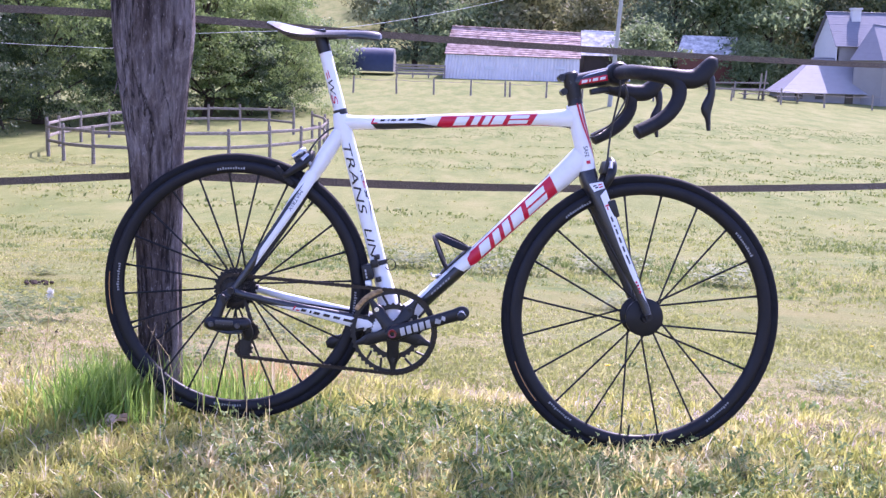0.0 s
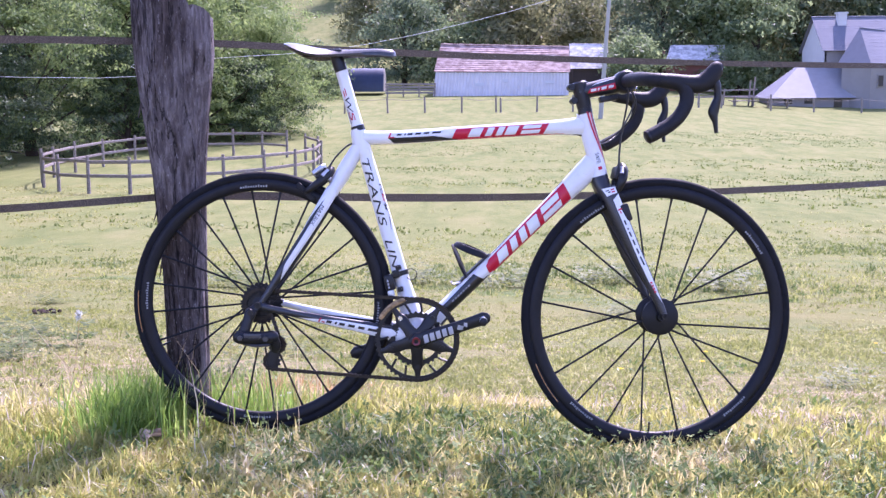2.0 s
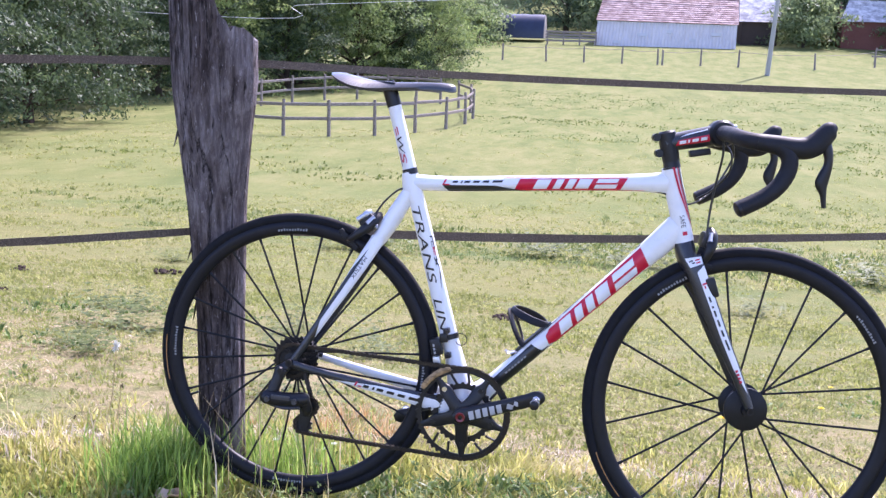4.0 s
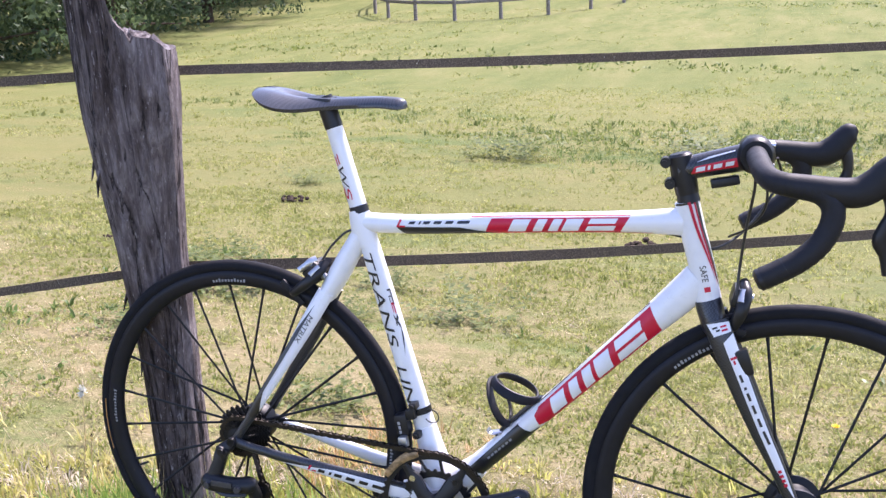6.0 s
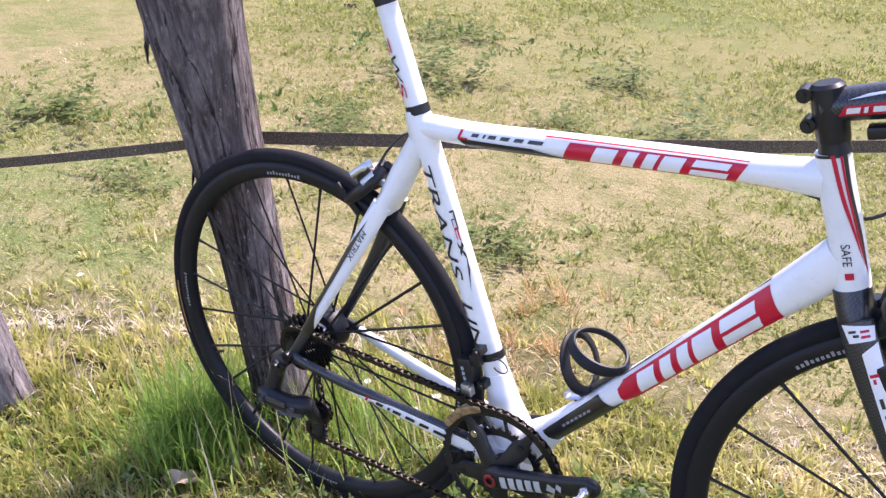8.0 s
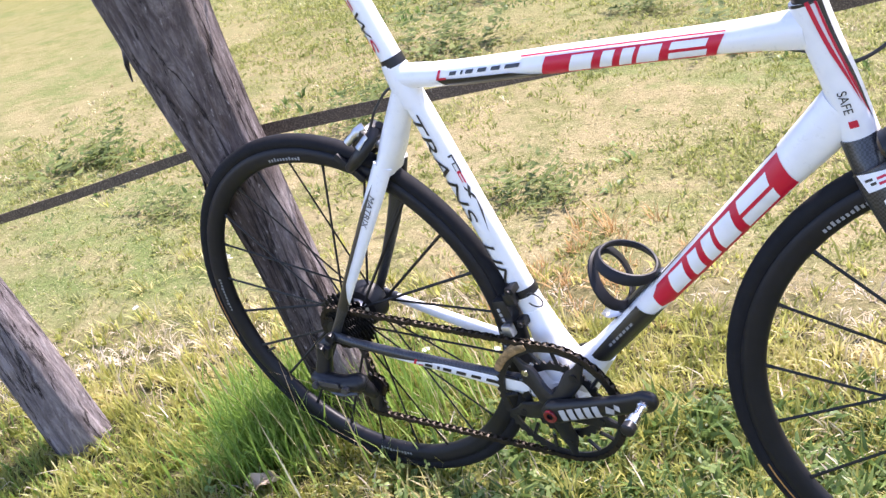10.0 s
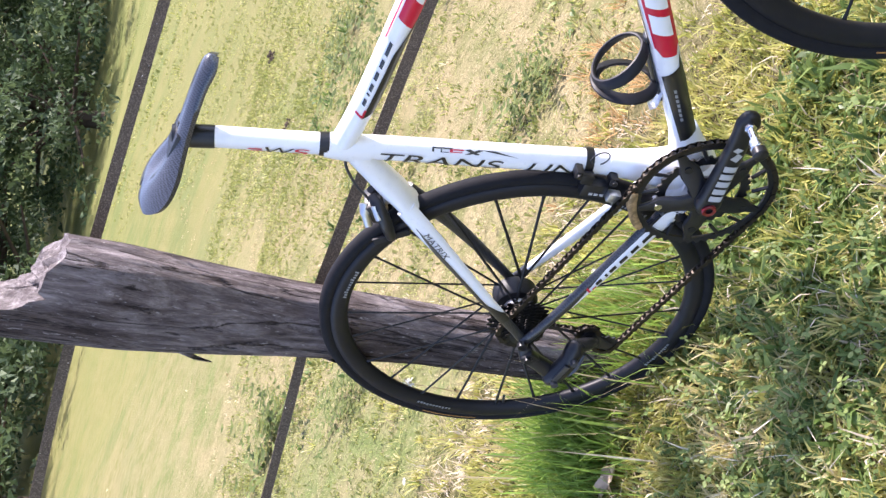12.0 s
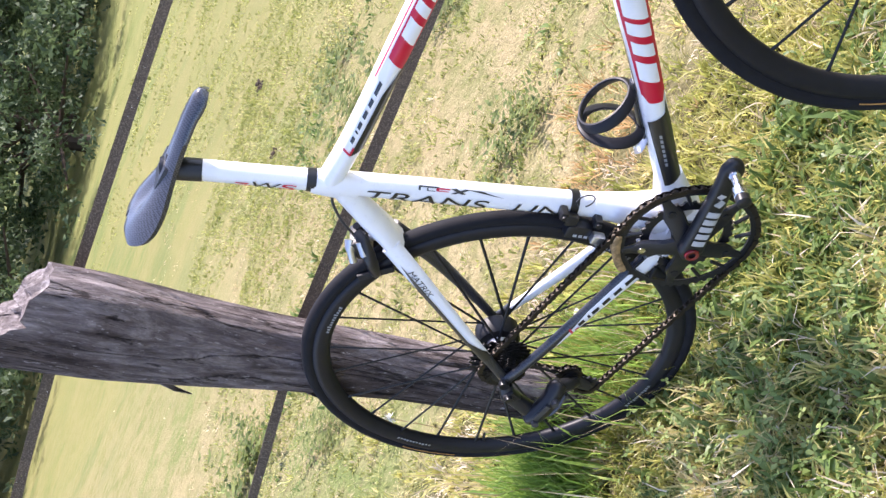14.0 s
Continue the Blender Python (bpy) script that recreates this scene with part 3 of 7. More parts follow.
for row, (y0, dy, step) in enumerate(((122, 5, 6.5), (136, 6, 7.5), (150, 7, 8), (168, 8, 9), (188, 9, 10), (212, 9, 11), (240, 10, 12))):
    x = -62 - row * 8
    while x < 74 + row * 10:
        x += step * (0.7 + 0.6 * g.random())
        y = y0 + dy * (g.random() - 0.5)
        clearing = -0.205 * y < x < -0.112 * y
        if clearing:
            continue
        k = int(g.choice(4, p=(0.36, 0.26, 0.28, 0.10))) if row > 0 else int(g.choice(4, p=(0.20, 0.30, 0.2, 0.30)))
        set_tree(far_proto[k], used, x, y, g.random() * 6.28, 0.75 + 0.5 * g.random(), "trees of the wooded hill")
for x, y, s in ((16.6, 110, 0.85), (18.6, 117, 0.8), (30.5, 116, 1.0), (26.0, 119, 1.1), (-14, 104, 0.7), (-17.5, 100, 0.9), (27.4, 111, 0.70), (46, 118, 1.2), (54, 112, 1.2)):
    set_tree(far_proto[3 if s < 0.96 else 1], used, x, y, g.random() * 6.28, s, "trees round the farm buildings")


# ---- farm buildings ----
def slab_bm(bm, corners, thick):
    """A plate over four corners, thickened downwards along its normal."""
    c = [Vector(p) for p in corners]
    n = (c[1] - c[0]).cross(c[3] - c[0]).normalized()
    if n.z < 0:
        n = -n
    top = [bm.verts.new(p) for p in c]
    low = [bm.verts.new(p - n * thick) for p in c]
    bm.faces.new(top)
    bm.faces.new(low[::-1])
    for i in range(4):
        j = (i + 1) % 4
        bm.faces.new((top[i], low[i], low[j], top[j]))


def courses(parent, material, a, b, c, d, rows, lift, cols=1):
    """A roof slope a-b (eave) to d-c (ridge) as stepped courses, each proud of the one above it."""
    a, b, c, d = (Vector(p) for p in (a, b, c, d))
    n = (b - a).cross(d - a).normalized()
    if n.z < 0:
        n = -n
    g2 = np.random.default_rng(5)
    for i in range(rows):
        u0, u1 = i / rows, (i + 1.12) / rows
        bm = bmesh.new()
        for j in range(cols):
            v0, v1 = j / cols, (j + 1) / cols
            lo0, lo1 = a.lerp(d, u0), b.lerp(c, u0)
            hi0, hi1 = a.lerp(d, min(u1, 1)), b.lerp(c, min(u1, 1))
            l = lift * (1 + 0.5 * g2.random())
            slab_bm(bm, (lo0.lerp(lo1, v0) + n * l, lo0.lerp(lo1, v1) + n * l, hi0.lerp(hi1, v1) + n * 0.01, hi0.lerp(hi1, v0) + n * 0.01), 0.05)
        part("course", bm, material, parent, smooth=False)


RIDGES = {"faded red clay tile roof": ((-2.4, 108.1, 5.31), (10.1, 108.1, 4.95)), "lichened grey roof": None, "blue-grey slate roof": ((32.3, 104, 6.70), (42.2, 104, 6.70)),
          "faceted slate tower roof": ((35.3, 99.6, 5.47), (37.6, 99.9, 5.22)), "hipped slate lean-to roof": ((30.6, 101.0, 2.42), (34.4, 101.0, 2.42))}


def ridge_cap(name, material, parent, label, ends):
    """The ridge of a roof, which carries its courses."""
    bm = bmesh.new()
    rod(bm, ends[0], ends[1], 0.09, 8)
    return part(name, bm, material, parent, label)


def wall_box(bm, x0, x1, y0, y1, z0, z1):
    box(bm, (x1 - x0, y1 - y0, z1 - z0), Matrix.Translation(((x0 + x1) / 2, (y0 + y1) / 2, (z0 + z1) / 2)))


def corrugated(bm, a, b, c, d, waves, depth):
    """A ribbed sheet between a-b (foot) and d-c (head)."""
    a, b, c, d = (Vector(p) for p in (a, b, c, d))
    n = (b - a).cross(d - a).normalized()
    cols = waves * 4
    rows = []
    for i in range(cols + 1):
        v = i / cols
        o = n * depth * math.sin(v * waves * 2 * math.pi)
        rows.append((bm.verts.new(a.lerp(b, v) + o), bm.verts.new(d.lerp(c, v) + o), bm.verts.new(d.lerp(c, v) + o - n * 0.03), bm.verts.new(a.lerp(b, v) + o - n * 0.03)))
    for p, q in zip(rows, rows[1:]):
        for k in range(4):
            bm.faces.new((p[k], q[k], q[(k + 1) % 4], p[(k + 1) % 4]))


def barn():
    ob = thing("barn", None, "long barn with red clay tile roof over pale corrugated sheeting", "barn")
    x0, x1, y0, y1 = -2.8, 9.8, 105.3, 110.5
    bm = bmesh.new()
    wall_box(bm, x0 + 0.1, x1 - 0.1, y0 + 0.25, y1, -0.9, 2.6)
    for x in (x0 + 0.15, x1 - 0.15):
        vs = [bm.verts.new(p) for p in ((x, y0 + 0.2, 2.6), (x, y1, 2.6), (x, (y0 + y1) / 2 + 0.2, 5.0))]
        bm.faces.new(vs)
    part("wall", bm, DARKWOOD, ob, "dark board wall", smooth=False)
    roof_ob = ridge_cap("roof", TILE, ob, "faded red clay tile roof", RIDGES["faded red clay tile roof"])
    courses(roof_ob, TILE, (x0 - 0.2, y0 - 0.2, 2.62), (x1 + 0.2, y0 - 0.2, 2.48), (x1 + 0.3, 108.1, 4.90), (x0 + 0.4, 108.1, 5.27), 13, 0.04)
    courses(roof_ob, TILE, (x1 + 0.2, y1 + 0.3, 2.6), (x0 - 0.2, y1 + 0.3, 2.6), (x0 + 0.4, 108.1, 5.27), (x1 + 0.3, 108.1, 4.90), 5, 0.06)
    bm = bmesh.new()
    corrugated(bm, (x0 - 0.35, y0 - 0.95, -0.5), (x1 + 0.0, y0 - 0.95, -0.5), (x1 + 0.1, y0 - 0.06, 2.46), (x0 - 0.05, y0 - 0.06, 2.58), 42, 0.035)
    part("sheeting", bm, SHEET, ob, "pale corrugated sheeting")
    g3 = np.random.default_rng(9)
    for i in range(5):
        u, v = 0.1 + 0.19 * i + 0.05 * g3.random(), 0.3 + 0.5 * g3.random()
        x, y, z = x0 + (x1 - x0) * u, y0 - 0.95 + 0.89 * v - 0.07, -0.8 + 3.3 * v
        bm = bmesh.new()
        box(bm, (0.5 + 0.4 * g3.random(), 0.04, 0.3), Matrix.Translation((x, y, z)) @ pose(0, 0, 0, -20, 0, 0))
        part("roof_patch", bm, WHITEWALL, ob, "whiter replacement sheet", smooth=False)
    return ob


def shed(x0, x1, y0, y1, z0, eave, ridge, wall, label, rough_edge):
    ob = thing("farm_shed", None, label, "shed", "sheds behind the meadow")
    bm = bmesh.new()
    wall_box(bm, x0, x1, y0, y1, z0, eave)
    part("wall", bm, wall, ob, smooth=False)
    mid = (y0 + y1) / 2
    roof_ob = ridge_cap("roof", OLDROOF, ob, "lichened grey roof", ((x0 + rough_edge, mid, ridge + 0.05), (x1 + 0.25, mid, ridge)))
    courses(roof_ob, OLDROOF, (x0 - 0.3, y0 - 0.3, eave - 0.1), (x1 + 0.3, y0 - 0.3, eave - 0.1), (x1 + 0.25, mid, ridge), (x0 - 0.2 + rough_edge, mid, ridge + 0.1), 9, 0.02)
    courses(roof_ob, OLDROOF, (x1 + 0.3, y1 + 0.3, eave - 0.1), (x0 - 0.3, y1 + 0.3, eave - 0.1), (x0 - 0.2 + rough_edge, mid, ridge + 0.1), (x1 + 0.25, mid, ridge), 4, 0.06)
    for x in (x0, x1):
        bm = bmesh.new()
        vs = [bm.verts.new(p) for p in ((x, y0, eave), (x, y1, eave), (x, mid, ridge - 0.1), (x + 0.08, y0, eave), (x + 0.08, y1, eave), (x + 0.08, mid, ridge - 0.1))]
        for f in ((0, 1, 2), (5, 4, 3), (0, 3, 4, 1), (1, 4, 5, 2), (2, 5, 3, 0)):
            bm.faces.new([vs[i] for i in f])
        part("gable", bm, wall, ob, smooth=False)
    return ob


barn()
shed(10.8, 14.2, 111.0, 115.5, -0.5, 3.0, 5.35, DARKWOOD, "small dark shed with a lichened grey roof", 0.0)
shed(20.5, 26.6, 113.2, 117.5, -0.6, 3.3, 5.2, REDBRICK, "brick shed with a ragged lichened roof", 1.0)


def house():
    ob = thing("farmhouse", Matrix.Translation((0, 0, 0.65)), "grey slate-roofed farmhouse with a polygonal stair tower", "house")
    bm = bmesh.new()
    wall_box(bm, 32.6, 41.8, 100.6, 107.4, -2.4, 3.7)
    part("wall", bm, RENDERED, ob, "grey rendered wall", smooth=False)
    bm = bmesh.new()
    vs = [bm.verts.new(p) for p in ((32.55, 100.6, -2.4), (32.55, 107.4, -2.4), (32.55, 107.4, 3.7), (32.55, 104.0, 6.5), (32.55, 100.6, 3.7), (32.75, 100.6, -2.4), (32.75, 107.4, -2.4), (32.75, 107.4, 3.7), (32.75, 104.0, 6.5), (32.75, 100.6, 3.7))]
    bm.faces.new(vs[:5])
    bm.faces.new(vs[5:][::-1])
    for i in range(5):
        j = (i + 1) % 5
        bm.faces.new((vs[i], vs[j], vs[j + 5], vs[i + 5]))
    part("gable_wall", bm, WHITEWALL, ob, "white rendered gable", smooth=False)
    roof_ob = ridge_cap("roof", SLATE, ob, "blue-grey slate roof", RIDGES["blue-grey slate roof"])
    courses(roof_ob, SLATE, (32.3, 100.2, 3.5), (42.2, 100.2, 3.5), (42.2, 104, 6.68), (32.3, 104, 6.68), 14, 0.014)
    courses(roof_ob, SLATE, (42.2, 107.8, 3.5), (32.3, 107.8, 3.5), (32.3, 104, 6.68), (42.2, 104, 6.68), 6, 0.014)
    bm = bmesh.new()
    wall_box(bm, 34.45, 35.25, 103.0, 103.7, 4.5, 6.95)
    wall_box(bm, 34.35, 35.35, 102.9, 103.8, 6.95, 7.1)
    part("chimney", bm, WHITEWALL, ob, "white chimney", smooth=False)
    bm = bmesh.new()
    rod(bm, (38.2, 100.9, 4.2), (38.2, 100.9, 5.6), 0.07, 8)
    part("flue_pipe", bm, BLACKMETAL, ob, "thin flue pipe")
    # tower
    tower = Vector((36.4, 98.6, 0))
    ring_pts = [(tower.x + 3.0 * math.cos(radians(a)), tower.y + 2.6 * math.sin(radians(a))) for a in (-112, -52, 8, 68, 128, 188)]
    bm = bmesh.new()
    low = [bm.verts.new((x, y, -2.6)) for x, y in ring_pts]
    high = [bm.verts.new((x, y, 2.5)) for x, y in ring_pts]
    for i in range(6):
        j = (i + 1) % 6
        bm.faces.new((low[i], low[j], high[j], high[i]))
    bm.faces.new(high)
    tw = part("tower_wall", bm, RENDERED, ob, "pale rendered tower", smooth=False)
    wide = [Vector((tower.x + (x - tower.x) * 1.14, tower.y + (y - tower.y) * 1.14, 2.25)) for x, y in ring_pts]
    r0, r1 = Vector((35.3, 99.6, 5.45)), Vector((37.6, 99.9, 5.2))
    tips = [r0, r1, r1, r1, r0, r0]
    tower_roof_ob = ridge_cap("tower_roof", SLATE, ob, "faceted slate tower roof", RIDGES["faceted slate tower roof"])
    for i in range(6):
        j = (i + 1) % 6
        courses(tower_roof_ob, SLATE, wide[i], wide[j], tips[j], tips[i], 10, 0.012)
    a, b = Vector((*ring_pts[0], 0)), Vector((*ring_pts[1], 0))
    for u, side in ((0.30, 0), (0.72, 0)):
        p = a.lerp(b, u)
        d = (b - a).normalized()
        turn = math.degrees(math.atan2(d.y, d.x))
        bm = bmesh.new()
        box(bm, (0.62, 0.12, 1.10), Matrix.Translation((p.x, p.y - 0.03, 0.75)) @ pose(0, 0, 0, 0, 0, turn))
        win = part("window", bm, RENDERED, ob, "grey window surround", smooth=False)
        bm = bmesh.new()
        box(bm, (0.44, 0.12, 0.92), Matrix.Translation((p.x, p.y - 0.06, 0.75)) @ pose(0, 0, 0, 0, 0, turn))
        part("pane", bm, GLASSDARK, win, "dark window pane", smooth=False)
    # lean-to with a hipped slate roof
    bm = bmesh.new()
    wall_box(bm, 27.3, 34.2, 97.6, 102.5, -2.4, -0.55)
    part("annex_wall", bm, RENDERED, ob, smooth=False)
    annex_roof_ob = ridge_cap("annex_roof", SLATE, ob, "hipped slate lean-to roof", RIDGES["hipped slate lean-to roof"])
    # front slope takes the paler slate that stands for its sunlit sheen
    courses(annex_roof_ob, SHEENSLATE, (26.9, 97.1, -0.70), (34.4, 97.1, -0.70), (34.4, 101.0, 2.4), (30.6, 101.0, 2.4), 9, 0.012)
    courses(annex_roof_ob, SLATE, (26.9, 103.2, -0.70), (26.9, 97.1, -0.70), (30.6, 101.0, 2.4), (30.6, 101.2, 2.4), 9, 0.012)
    for x in (28.6, 30.4, 33.0):
        bm = bmesh.new()
        box(bm, (0.7, 0.1, 0.9 if x > 32 else 0.5), Matrix.Translation((x, 97.57, -1.15 if x > 32 else -0.95)))
        part("door" if x > 32 else "window", bm, GLASSDARK, ob, "dark opening", smooth=False)
    return ob


house()


def tunnel():
    ob = thing("storage_tunnel", None, "low blue-black sheeted storage tunnel with pale end", "shed")
    bm = bmesh.new()
    path = [(x, 108, float(ground_z(-8, 108)) + 0.25) for x in np.linspace(-13.4, -8.0, 9)]
    rows = []
    for i, (x, y, z) in enumerate(path):
        rows.append([bm.verts.new((x, y - 1.7 * math.cos(w), z + (2.25 + 0.04 * (i % 2)) * math.sin(w))) for w in np.linspace(0, math.pi, 15)])
    for p, q in zip(rows, rows[1:]):
        for j in range(14):
            bm.faces.new((p[j], q[j], q[j + 1], p[j + 1]))
    part("cover", bm, TARP, ob, "shiny dark sheeting")
    for x in (-13.42, -7.96):
        bm = bmesh.new()
        rim = [[bm.verts.new((x + dx, 108 - 1.68 * math.cos(w), path[0][2] + 2.22 * math.sin(w))) for w in np.linspace(0, math.pi, 15)] for dx in (-0.03, 0.03)]
        bm.faces.new(rim[0])
        bm.faces.new(rim[1][::-1])
        for j in range(15):
            q = (j + 1) % 15
            bm.faces.new((rim[0][j], rim[1][j], rim[1][q], rim[0][q]))
        part("end_panel", bm, RENDERED, ob, "pale end panel", smooth=False)
    return ob


tunnel()


def pole():
    ob = thing("utility_pole", Matrix.Translation(on_land(9.8, 78, -0.2)) @ pose(0, 0, 0, 0, 3.5, 0), "leaning grey concrete utility pole in the meadow", "pole")
    bm = bmesh.new()
    sweep(bm, [(0, 0, 0), (0, 0, 5), (0, 0, 11)], [0.17, 0.145, 0.11], 10, power=3)
    part("shaft", bm, CONCRETE, ob)
    bm = bmesh.new()
    box(bm, (1.4, 0.09, 0.09), Matrix.Translation((0, 0, 10.4)))
    part("crossarm", bm, BLACKMETAL, ob)
    return ob


pole()


# ---- paddock and field fences ----
def stake(bm, p, h, r, lean=(0, 0)):
    p = Vector(p)
    sweep(bm, [p - Vector((0, 0, 0.2)), p + Vector((lean[0] * 0.5, lean[1] * 0.5, h * 0.5)), p + Vector((lean[0], lean[1], h))], [r * 1.1, r, r * 0.9], 7)


paddock = thing("paddock_fence", Matrix.Translation(on_land(-10.5, 41)), "oval wooden post-and-rail paddock fence with an open gateway", "fence")
base = on_land(-10.5, 41)
g = np.random.default_rng(4)
spots = []
N_POST = 22
for i in range(N_POST):
    w = radians(59 + 344 * i / (N_POST - 1))
    p = on_land(-10.5 + 5.0 * math.cos(w), 41 + 8.6 * math.sin(w)) - base
    spots.append(p)
    bm = bmesh.new()
    stake(bm, p, 1.15 + 0.1 * g.random(), 0.06, (0.05 * (g.random() - 0.5), 0.05 * (g.random() - 0.5)))
    part("post", bm, RAIL, paddock)
for p, q in zip(spots, spots[1:]):
    for h in (0.55, 1.02):
        bm = bmesh.new()
        j = [0.04 * (g.random() - 0.5) for _ in range(2)]
        sweep(bm, [p + Vector((0, 0, h + j[0])), q + Vector((0, 0, h + j[1]))], [(0.055, 0.022)] * 2, 8, power=3)
        part("rail", bm, RAIL, paddock)

field_fence = thing("field_fence", Matrix.Translation(on_land(2, 85)), "wire fence on short wooden stakes before the barn", "fence")
base = on_land(2, 85)
tops = []
for x in (-9.4, -6.0, -3.1, -0.2, 2.5, 2.85, 5.7, 8.5, 14.0, 19.5, 21.4, 25.4, 29.0, 33.0, 37.0, 42.0):
    p = on_land(x, 85 + 0.6 * g.random() + (6 if x > 18 else 0)) - base
    h = 1.15 + 0.25 * g.random()
    bm = bmesh.new()
    stake(bm, p, h, 0.075, (0.12 * (g.random() - 0.5), 0))
    part("stake", bm, RAIL, field_fence)
    tops.append(p + Vector((0, 0, h * 0.86)))
for p, q in zip(tops, tops[1:]):
    bm = bmesh.new()
    mid = p.lerp(q, 0.5) - Vector((0, 0, 0.10))
    sweep(bm, [p, mid, q], [0.018] * 3, 5)
    part("wire", bm, RAIL, field_fence)

for i, (x, y, turn) in enumerate(((24.2, 95.5, 4), (27.0, 95.0, -3))):
    ob = thing("wooden_bench_table", Matrix.Translation(on_land(x, y)) @ pose(0, 0, 0, 0, 0, turn), "rough grey wooden table with benches beside the farmhouse", "table", "tables by the farmhouse")
    for nm, size, at in (("tabletop", (2.2, 0.8, 0.07), (0, 0, 0.78)), ("bench", (2.2, 0.3, 0.06), (0, -0.75, 0.45)), ("bench", (2.2, 0.3, 0.06), (0, 0.75, 0.45)), ("leg", (0.1, 1.6, 0.1), (-0.8, 0, 0.40)), ("leg", (0.1, 1.6, 0.1), (0.8, 0, 0.40)), ("leg", (0.1, 0.5, 0.8), (-0.8, 0, 0.40)), ("leg", (0.1, 0.5, 0.8), (0.8, 0, 0.40))):
        bm = bmesh.new()
        box(bm, size, Matrix.Translation(at), 0.01)
        part(nm, bm, RAIL, ob, smooth=False)
ob = thing("hay_rack", Matrix.Translation(on_land(22.6, 96)), "grey wooden rail rack beside the farmhouse", "rack")
for nm, size, at in (("rail", (5.0, 0.08, 0.12), (0, 0, 0.7)), ("rail", (5.0, 0.08, 0.12), (0.4, 0, 1.25)), ("post", (0.12, 0.12, 1.6), (-2.2, 0, 0.6)), ("post", (0.12, 0.12, 1.6), (0, 0, 0.6)), ("post", (0.12, 0.12, 2.4), (2.2, 0, 0.9)), ("post", (0.12, 0.12, 2.7), (2.6, 0.1, 1.0))):
    bm = bmesh.new()
    box(bm, size, Matrix.Translation(at) @ pose(0, 0, 0, 0, 4 if nm == "post" else -1, 0), 0.01)
    part(nm, bm, RAIL, ob, smooth=False)

# slack overhead cable across the meadow
cable_ob = thing("overhead_cable", Matrix.Translation((-16, 40, 1.0)), "thin pale overhead cable", "cable")
bm = bmesh.new()
span = [(-60, 40, 3.3), (-16.7, 40, 1.46), (-12.2, 40, 1.94), (-8.8, 40, 2.14), (-3.7, 40, 2.55), (3.2, 40, 4.10), (11, 40, 6.8), (20, 40, 10.5)]
path = [Vector(p) - Vector((-16, 40, 1.0)) for p in smooth_path(span, 6)]
sweep(bm, path, [0.008] * len(path), 6)
part("strand", bm, DECAL_WHITE, cable_ob, "pale twisted strand")


# low grey board fence beside the storage tunnel
ob = thing("board_fence", Matrix.Translation(on_land(-7.4, 104)), "low grey board fence between the tunnel and the barn", "fence")
for i in range(4):
    bm = bmesh.new()
    stake(bm, (i * 1.5, 0, 0), 1.25, 0.07)
    part("post", bm, RAIL, ob)
for h in (0.35, 0.62, 0.89, 1.16):
    bm = bmesh.new()
    box(bm, (4.8, 0.04, 0.17), Matrix.Translation((2.2, -0.08, h)) @ pose(0, 0, 0, 0, 0.6 * (h - 0.7), 0), 0.008)
    part("board", bm, RAIL, ob, smooth=False)


